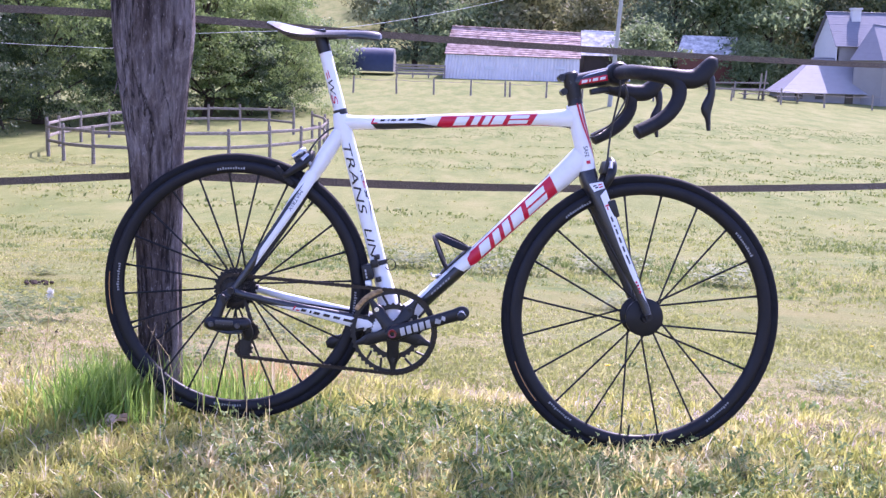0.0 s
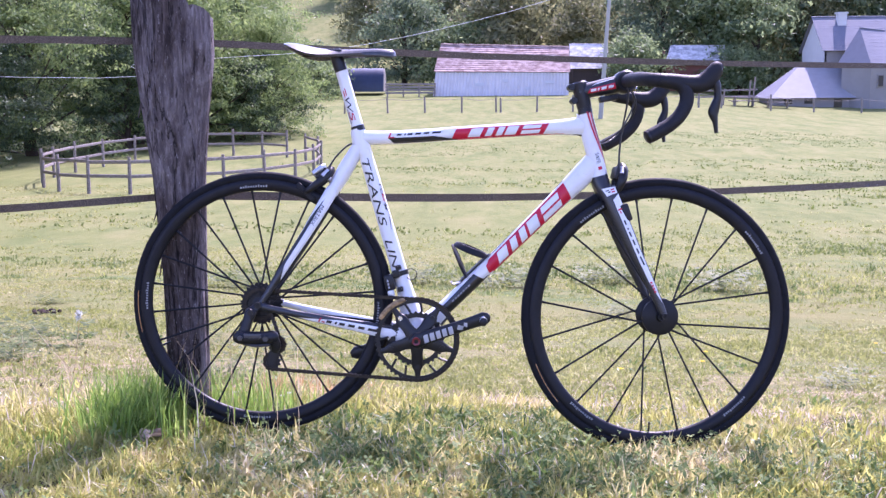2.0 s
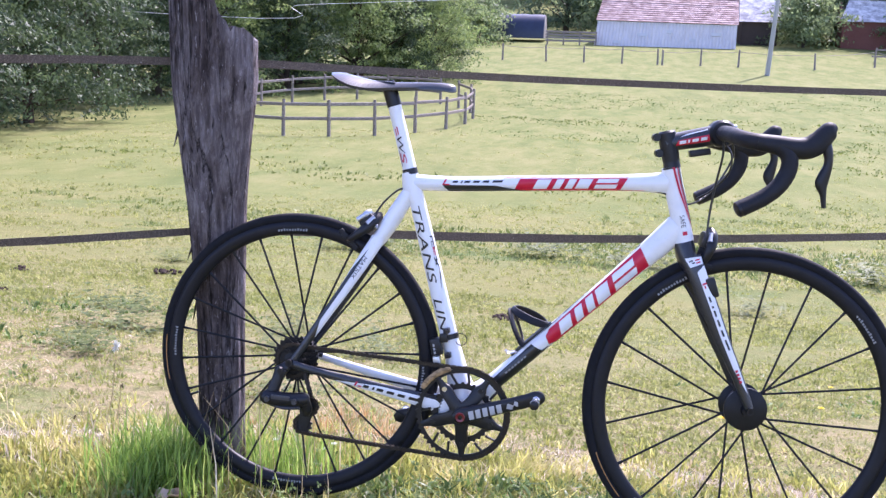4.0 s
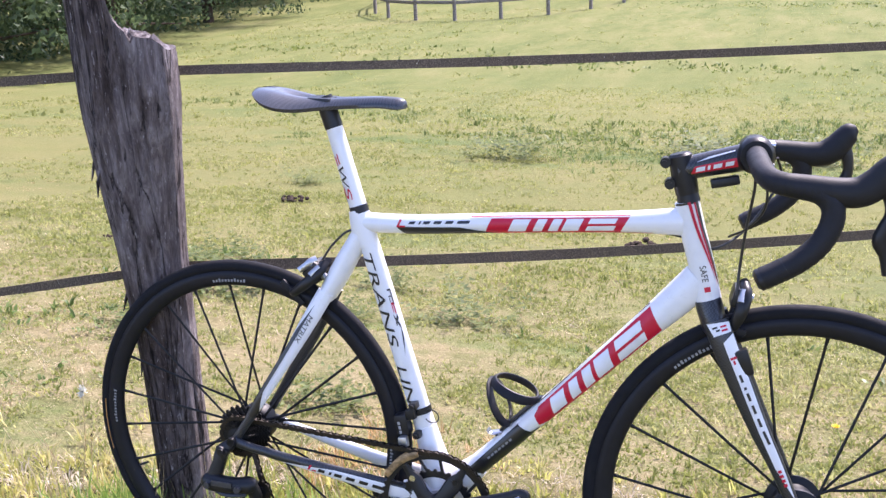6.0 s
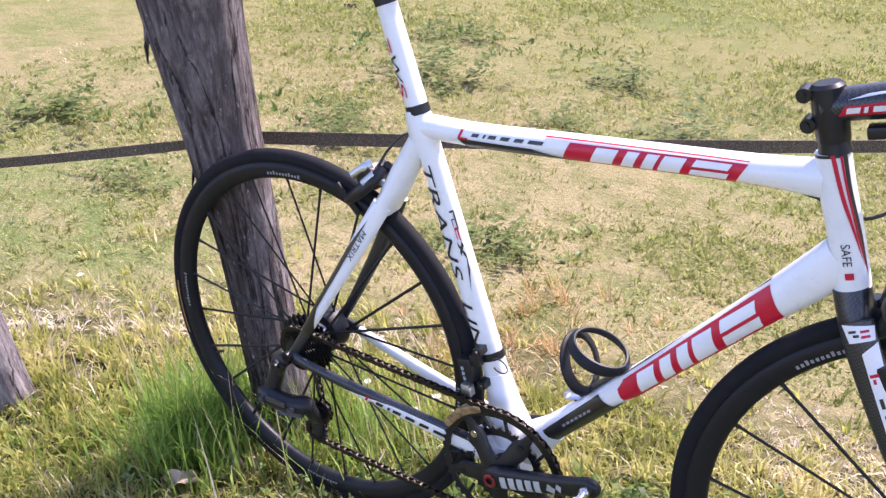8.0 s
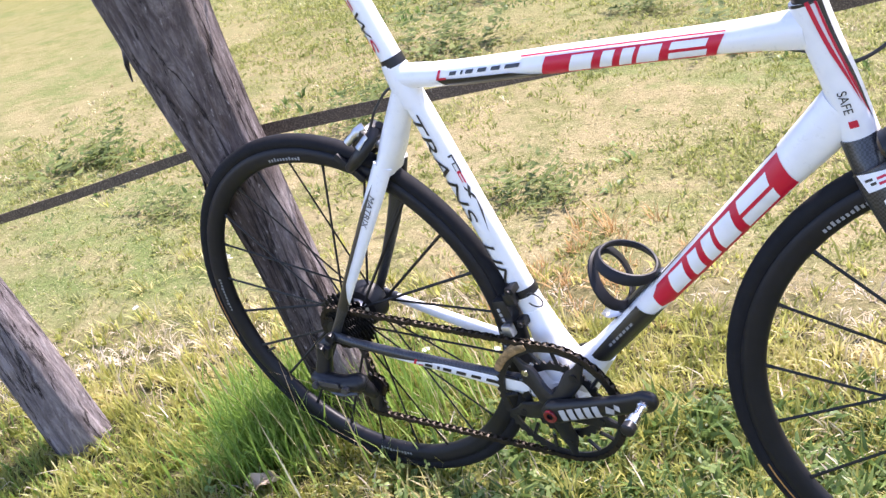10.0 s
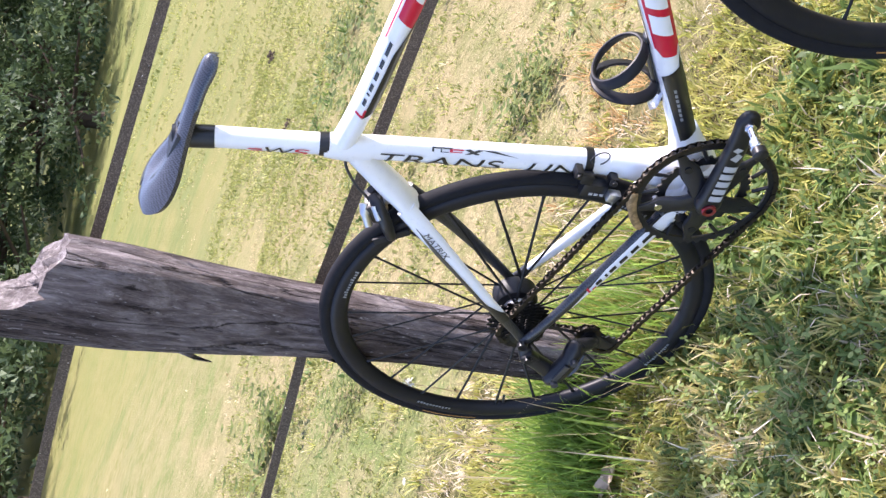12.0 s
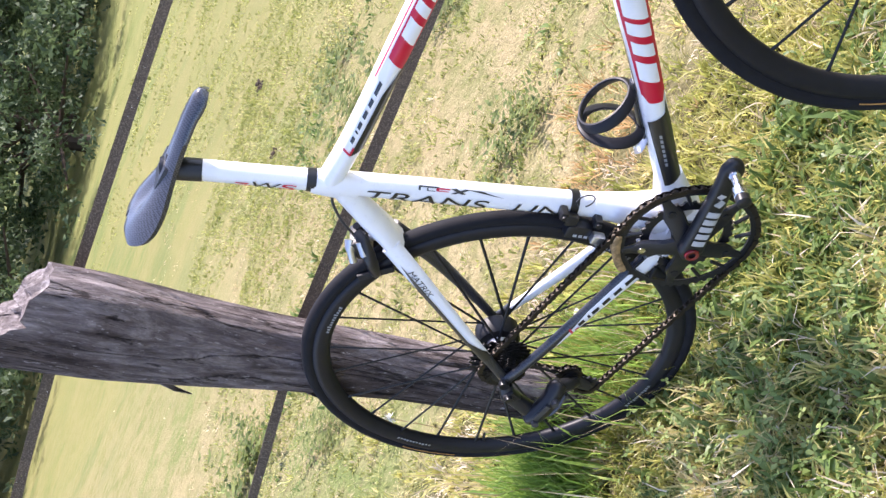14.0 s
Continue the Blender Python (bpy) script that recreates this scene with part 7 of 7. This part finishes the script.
edge_line = lambda x, y: np.exp(-((y - np.interp(x, (-1.6, -0.34, 0.07, 0.4, 1.6), (-0.22, 0.44, 0.61, 0.66, 0.50))) / 0.085) ** 2)
beyond = lambda x, y: ((y - np.interp(x, (-3.2, -1.6, -0.34, 0.07, 0.4, 1.6), (-0.9, -0.15, 0.50, 0.67, 0.72, 0.60))) / 0.15).clip(0, 1)
verge = lambda x, y: (0.55 + 0.45 * lush_mask(x * 1.6, y * 1.6)) * (1 - 0.8 * edge_line(x, y)) * (1 - 0.97 * beyond(x, y))
spot = lambda x, y: np.exp(-((x + 0.04) / 0.16) ** 2 - ((y - 0.68) / 0.17) ** 2)
close = lambda x, y: np.exp(-((x - 0.25) / 1.25) ** 4 - ((y + 0.15) / 0.75) ** 4)
wide = lambda x, y: np.exp(-((x - 0.3) / 3.0) ** 4 - ((y + 0.8) / 2.0) ** 4)
stuff("verge_grass", [clumps(19000, 16, (-1.5, 2.0), (-1.2, 0.9), (0.022, 0.058), 0.0040, 41, lambda x, y: verge(x, y) * close(x, y), 0.017, 0.55),
                      clumps(21000, 10, (-3.4, 4.0), (-3.2, 1.2), (0.022, 0.058), 0.0044, 40, lambda x, y: verge(x, y) * wide(x, y) * (1 - 0.85 * close(x, y)), 0.020, 0.55)], GRASS, "short tufted verge grass under the bicycle", "grass")
stuff("dry_grass", [clumps(10500, 9, (-3.2, 3.8), (-3.0, 0.9), (0.02, 0.058), 0.0031, 43, lambda x, y: (0.12 + 0.7 * dry_mask(x * 1.5, y * 1.5)) * wide(x, y) * (1 - 0.95 * beyond(x, y)), 0.022, 1.0),
                    clumps(4500, 8, (-3.2, 3.4), (0.5, 3.0), (0.008, 0.020), 0.0036, 44, lambda x, y: 0.10 + 0.7 * dry_mask(x * 1.3, y * 1.3), 0.026, 1.1)], STRAW, "dry straw-coloured grass among the green", "grass")
weedy_spot = lambda x, y: (0.05 + 0.62 * clover_mask(x * 1.7, y * 1.7)) * (np.exp(-((x - 0.50) / 0.42) ** 4 - ((y + 0.06) / 0.42) ** 4) + 0.5 * np.exp(-((x - 0.75) / 0.75) ** 4 - ((y + 0.40) / 0.45) ** 4)).clip(0, 1)
stuff("broad_weeds", [clumps(7000, 8, (-0.1, 1.7), (-0.9, 0.5), (0.030, 0.062), 0.0105, 39, weedy_spot, 0.016, 0.85, 0.9),
                      clumps(1500, 7, (-2.4, 2.6), (0.9, 3.4), (0.020, 0.050), 0.011, 34, lambda x, y: clover_mask(x * 0.9, y * 0.9), 0.03, 0.9, 0.9)], BROAD, "low broad-leaved dark green weeds in the verge", "weeds")
stuff("straw_band", [clumps(9000, 10, (-1.8, 1.6), (-0.40, 0.95), (0.012, 0.034), 0.0032, 33, lambda x, y: edge_line(x, y) * (0.35 + 0.65 * dry_mask(x * 2, y * 2)), 0.020, 1.1)], BLEACHED, "bleached straw along the edge of the mown verge", "grass")
stuff("bleached_blades", [clumps(2600, 3, (-1.2, 2.2), (-1.3, 0.55), (0.035, 0.085), 0.0030, 30, lambda x, y: (0.35 + 0.65 * dry_mask(x * 2.3, y * 2.3)) * (1 - beyond(x, y)), 0.012, 0.8, 0.9)], BLEACHED, "single bleached blades among the green", "grass")
stuff("rusty_tuft", [clumps(900, 14, (-0.3, 1.3), (-0.1, 1.1), (0.03, 0.075), 0.0030, 45, spot, 0.022, 0.8)], RUST, "rust-coloured dry grass patch behind the cranks", "grass")
field = lambda x, y: 0.25 + 0.6 * lush_mask(x * 0.7, y * 0.7)
tufty = lambda x, y: (0.30 + 0.70 * lush_mask(x * 2.1 + 5, y * 2.1)) * beyond(x, y)
stuff("grazed_turf", [clumps(23000, 10, (-3.0, 2.8), (-0.6, 3.0), (0.008, 0.026), 0.0050, 42, tufty, 0.021, 0.85),
                      clumps(13000, 9, (-4.5, 4.8), (3.0, 6.0), (0.012, 0.034), 0.0070, 32, tufty, 0.030, 0.75)], TURF, "close-grazed turf in small tufts beyond the verge", "grass")
stuff("meadow_grass", [clumps(7500, 8, (-6.5, 6.5), (5.8, 9.5), (0.012, 0.034), 0.0090, 46, field, 0.040, 0.8),
                       clumps(9500, 7, (-12, 11), (9.0, 18), (0.016, 0.044), 0.013, 47, field, 0.07, 0.8)], TURF, "grazed meadow grass on the slope below", "grass")
stuff("meadow_straw", [clumps(2600, 7, (-7, 6.5), (0.8, 6), (0.008, 0.020), 0.0044, 48, lambda x, y: 0.7 * dry_mask(x * 0.8, y * 0.8), 0.03, 1.1)], STRAW, "straw patches in the grazed meadow", "grass")
band = patchy(0.9, 35, 0.0, 0.5)
stuff("lush_tufts", [clumps(4200, 9, (-9, 9), (6.6, 12), (0.025, 0.07), 0.012, 49, lambda x, y: band(x * 0.6, y) * np.exp(-((y - 9) / 2.2) ** 2), 0.06, 0.7),
                     clumps(5200, 6, (-16, 22), (11, 36), (0.03, 0.08), 0.024, 50, lambda x, y: 0.15 + 0.85 * band(x * 0.25, y * 0.5), 0.12, 0.8)], TURF, "greener tufts scattered over the grazed meadow", "grass")
weedy = patchy(1.6, 36, 0.05, 0.45)
stuff("weed_band", [clumps(3600, 9, (0, 11), (7.5, 16), (0.03, 0.08), 0.011, 38, lambda x, y: weedy(x * 0.6, y) * np.exp(-((y - 11.5 + 0.2 * x) / 2.6) ** 2), 0.07, 0.7),
                    clumps(2600, 9, (-5, 4), (7.6, 11), (0.02, 0.06), 0.009, 37, lambda x, y: weedy(x + 7, y * 1.5) * np.exp(-((y - 9.2) / 1.0) ** 2), 0.06, 0.8),
                    clumps(2200, 9, (-6, 22), (34, 64), (0.03, 0.07), 0.04, 36, lambda x, y: weedy(x * 0.15, y * 0.4), 0.45, 0.8)], CLOVER, "low green weeds in a band across the meadow", "weeds")
far_patch = patchy(0.55, 29, 0.0, 0.4)
stuff("far_weeds", [clumps(6500, 8, (-9, 13), (9.5, 20), (0.03, 0.085), 0.020, 28, lambda x, y: far_patch(x * 0.8, y * 1.6) * (0.35 + 0.65 * weedy(x * 2, y * 2)), 0.10, 0.8),
                    clumps(5500, 7, (-14, 22), (20, 46), (0.04, 0.11), 0.045, 27, lambda x, y: far_patch(x * 0.5, y * 0.9) * (0.35 + 0.65 * weedy(x, y)), 0.26, 0.8)], FIELDWEED, "patches of taller green weeds down the meadow", "weeds")
tuft = lambda cx, cy, rx, ry: (lambda x, y: np.exp(-((x - cx) / rx) ** 2 - ((y - cy) / ry) ** 2))
stuff("tall_tuft", [blades(46000, (-0.9, 0.1), (-0.40, 0.32), (0.05, 0.19), 0.0040, 51, tuft(-0.31, 0.02, 0.088, 0.11), 0.38, 0.7),
                    blades(4000, (-0.4, 0.3), (-0.05, 0.4), (0.05, 0.20), 0.0030, 52, tuft(-0.10, 0.16, 0.14, 0.12), 0.3, 0.6),
                    blades(9000, (-1.6, 0.2), (-0.7, 0.35), (0.020, 0.055), 0.0042, 53, tuft(-0.62, -0.22, 0.40, 0.20), 0.5, 0.7)], LUSH, "tall lush green tuft at the foot of the post", "grass")
stuff("tall_straw", [blades(500, (-0.9, 0.3), (-0.3, 0.45), (0.12, 0.34), 0.0022, 54, tuft(-0.2, 0.12, 0.3, 0.2), 0.25, 0.5)], STRAW, "dry stalks standing in the tuft", "grass")


def clover(count, x_rng, y_rng, seed, keep):
    """Three rounded leaflets on each spot."""
    g = np.random.default_rng(seed)
    x, y = g.uniform(*x_rng, count), g.uniform(*y_rng, count)
    sel = g.random(count) < keep(x, y)
    x, y = x[sel], y[sel]
    n = len(x)
    z = ground_z(x, y) + 0.012 + 0.044 * g.random(n)
    r = 0.0034 + 0.0046 * g.random(n)
    a0, out, tri = g.random(n) * 6.28, [], []
    tilt = 0.5 * g.normal(size=(n, 2))
    for k in range(3):
        a = a0 + k * 2.094
        for f, s in ((0.0, 0.0), (0.75, -0.55), (1.5, -0.25), (1.5, 0.25), (0.75, 0.55)):
            px, py = f * np.cos(a) - s * np.sin(a), f * np.sin(a) + s * np.cos(a)
            out.append(np.stack([x + r * px, y + r * py, z + r * (px * tilt[:, 0] + py * tilt[:, 1])], 1))
    pts = np.stack(out, 1).reshape(-1, 3)
    base = np.arange(n)[:, None] * 15
    for k in range(3):
        for t in ((0, 1, 2), (0, 2, 3), (0, 3, 4)):
            tri.append(base + np.array(t) + 5 * k)
    return pts, np.concatenate(tri, 1).reshape(-1, 3)


stuff("clover", [clover(16000, (-0.6, 2.4), (-1.4, 0.3), 61, lambda x, y: (0.03 + 0.42 * clover_mask(x, y)) * np.exp(-((x - 0.9) / 1.1) ** 4 - ((y + 0.5) / 0.7) ** 4)), clover(9000, (-2.5, 3), (0.3, 2.6), 62, lambda x, y: 0.25 * clover_mask(x, y))], CLOVER, "low clover and broad small leaves in the verge", "clover")


def weed(at, size, seed, label, material=None):
    """A clump of arching, toothed leaf fronds."""
    g = np.random.default_rng(seed)
    ob = thing("meadow_weed", Matrix.Translation(on_land(*at, -0.01)), label, "weed", "weeds in the meadow")
    pts, tris = [], []
    for i in range(int(44 + 24 * size / 0.2)):
        a, long = g.random() * 6.28, size * (0.5 + 0.7 * g.random())
        d = Vector((math.cos(a), math.sin(a), 0))
        s = Vector((-math.sin(a), math.cos(a), 0))
        rise = 0.55 + 0.9 * g.random()
        off = Vector((g.normal() * size * 0.62, g.normal() * size * 0.45, 0))
        for j in range(6):
            u = j / 5
            c = off + d * long * u * 0.75 + Vector((0, 0, long * (rise * u - 0.55 * u * u)))
            w = long * 0.16 * math.sin(math.pi * min(1, u * 0.9 + 0.1)) + 0.002
            for q in (-1, 1):
                k = len(pts)
                pts += [c, c + s * q * w + d * w * 0.5 + Vector((0, 0, 0.2 * w)), c + d * long * 0.10 + Vector((0, 0, 0.02 * long))]
                tris.append((k, k + 1, k + 2))
    leaf = new("leaves", fast_mesh("leaves", np.array([tuple(p) for p in pts]), np.array(tris), material or WEED))
    leaf.parent = ob
    return ob


WEEDS = [(-1.53, 2.50, 0.20), (-2.22, 1.14, 0.19), (-0.90, 2.92, 0.13), (-0.78, 2.21, 0.10), (-0.35, 2.40, 0.15), (-0.36, 1.08, 0.11), (-1.48, 1.78, 0.11), (-1.86, 3.20, 0.16), (-1.91, 8.6, 0.30), (-0.18, 9.26, 0.32), (0.9, 8.9, 0.3), (-1.3, 1.55, 0.12), (-1.50, 0.81, 0.10), (2.1, 9.6, 0.34), (3.2, 8.8, 0.3), (1.7, 6.2, 0.16), (-3.0, 6.4, 0.15), (3.0, 3.4, 0.12), (2.0, 1.6, 0.10)]
for i, (x, y, s) in enumerate(WEEDS):
    weed((x, y), s * 1.1, 70 + i, "grey-green thistle clump in the grazed meadow" if i % 2 else "low fern-like weed clump in the grazed meadow")


def dung(at, size, seed):
    g = np.random.default_rng(seed)
    ob = thing("dung_pile", Matrix.Translation(on_land(*at)), "dark crumbled dung pile on the meadow", "dung", "dung piles")
    bm = bmesh.new()
    for i in range(22):
        r = size * (0.07 + 0.11 * g.random())
        c = Vector((g.normal() * size * 0.45, g.normal() * size * 0.32, r * 0.3 + size * 0.05 * g.random()))
        made = bmesh.ops.create_icosphere(bm, subdivisions=2, radius=r)["verts"]
        for v in made:
            v.co = c + v.co * (1 + 0.35 * noise.noise(v.co * 40 + c * 20)) * 1.0
            v.co.z *= 0.7
    part("clods", bm, DUNG, ob)
    return ob


for i, (x, y, s) in enumerate([(-3.52, 4.85, 0.09), (-2.74, 5.61, 0.12), (0.02, 4.74, 0.15), (-2.84, 3.48, 0.045)]):
    dung((x, y), s, 90 + i)


def flower(at, h, r, seed, petals, material, label):
    g = np.random.default_rng(seed)
    ob = thing("meadow_flower", Matrix.Translation(on_land(*at)), label, "flower", "flowers in the verge")
    bm = bmesh.new()
    top = Vector((0.02 * g.normal(), 0.02 * g.normal(), h))
    sweep(bm, [(0, 0, -0.01), top * 0.5 + Vector((0.006, 0, 0)), top], [0.0012, 0.001, 0.001], 5)
    part("stalk", bm, LUSH, ob)
    bm = bmesh.new()
    for k in range(petals):
        a = 2 * math.pi * k / petals
        for lay, q in ((0.0, 1.0), (0.3, 0.65)):
            d = Vector((math.cos(a + lay), math.sin(a + lay), 0.35 + lay))
            s = Vector((-math.sin(a + lay), math.cos(a + lay), 0))
            vs = [bm.verts.new(top + v) for v in (Vector(), d * r * 0.6 * q + s * r * 0.16, d * r * q, d * r * 0.6 * q - s * r * 0.16)]
            bm.faces.new(vs)
    part("head", bm, material, ob, smooth=False)
    return ob


for i, (x, y, h) in enumerate([(1.47, 1.74, 0.07), (1.63, 2.40, 0.08), (2.75, 3.22, 0.09), (2.62, 2.15, 0.07), (1.10, 1.30, 0.06), (2.30, 1.55, 0.06), (3.0, 2.3, 0.08)]):
    flower((x, y), h, 0.014, 110 + i, 14, YELLOW, "yellow dandelion head on a thin stalk")
for i, (x, y) in enumerate([(0.01, 0.22), (-0.12, 0.24), (-0.99, 0.25), (0.05, 0.30), (1.9, 2.4)]):
    flower((x, y), 0.05, 0.010, 130 + i, 12, PALE, "pale clover head in the verge")

# a curled dead leaf lying by the rear wheel
ob = thing("dead_leaf", Matrix.Translation(on_land(-0.240, -0.124, 0.014)) @ pose(0, 0, 0, 25, -20, 30), "curled pale brown dead leaf beside the rear wheel", "leaf")
bm = bmesh.new()
grid = []
for i in range(9):
    u = i / 8
    w = 0.026 * math.sin(math.pi * u) ** 0.7 * (1 + 0.25 * math.sin(9 * u)) + 0.0005
    grid.append([bm.verts.new((0.055 * (u - 0.5), 0.75 * w * v, 0.018 * (v * v) + 0.012 * math.sin(5 * u + v))) for v in (-1, -0.5, 0, 0.5, 1)])
for p, q in zip(grid, grid[1:]):
    for k in range(4):
        bm.faces.new((p[k], q[k], q[k + 1], p[k + 1]))
part("blade", bm, DEADLEAF, ob)


def stalk(at, h, seed, head, material, label):
    """A dry flower stalk with side heads."""
    g = np.random.default_rng(seed)
    ob = thing("seed_stalk", Matrix.Translation(on_land(*at, -0.01)), label, "stalk", "dry stalks by the post")
    top = Vector((0.03 * g.normal(), 0.03 * g.normal(), h))
    bm = bmesh.new()
    sweep(bm, [(0, 0, 0), top * 0.5 + Vector((0.008, 0, 0)), top], [0.0014, 0.0011, 0.0009], 5)
    part("stem", bm, STRAW, ob)
    bm = bmesh.new()
    for k in range(40 if material is PALE else 14):
        d = Vector(g.normal(size=3)).normalized() * head * (0.5 + 0.5 * g.random())
        d.z *= 1.3
        q = d.cross(Vector((0.3, 0.8, 0.1))).normalized() * head * 0.14
        bm.faces.new([bm.verts.new(top + v) for v in (d * 0.1 - q, d * 0.1 + q, d + q * 0.6, d - q * 0.6)])
    part("seed_head", bm, material, ob, smooth=False)
    return ob


stalk((-0.59, 0.25), 0.27, 201, 0.016, PALE, "tall dry stalk with a white fluffy seed head")
for i, (x, y, h) in enumerate(((-0.57, 0.24, 0.17), (-0.62, 0.21, 0.08), (-0.63, 0.23, 0.06), (-0.545, 0.22, 0.07))):
    stalk((x, y), h, 202 + i, 0.007, DUNG, "thin dry stalk with a dark seed head")
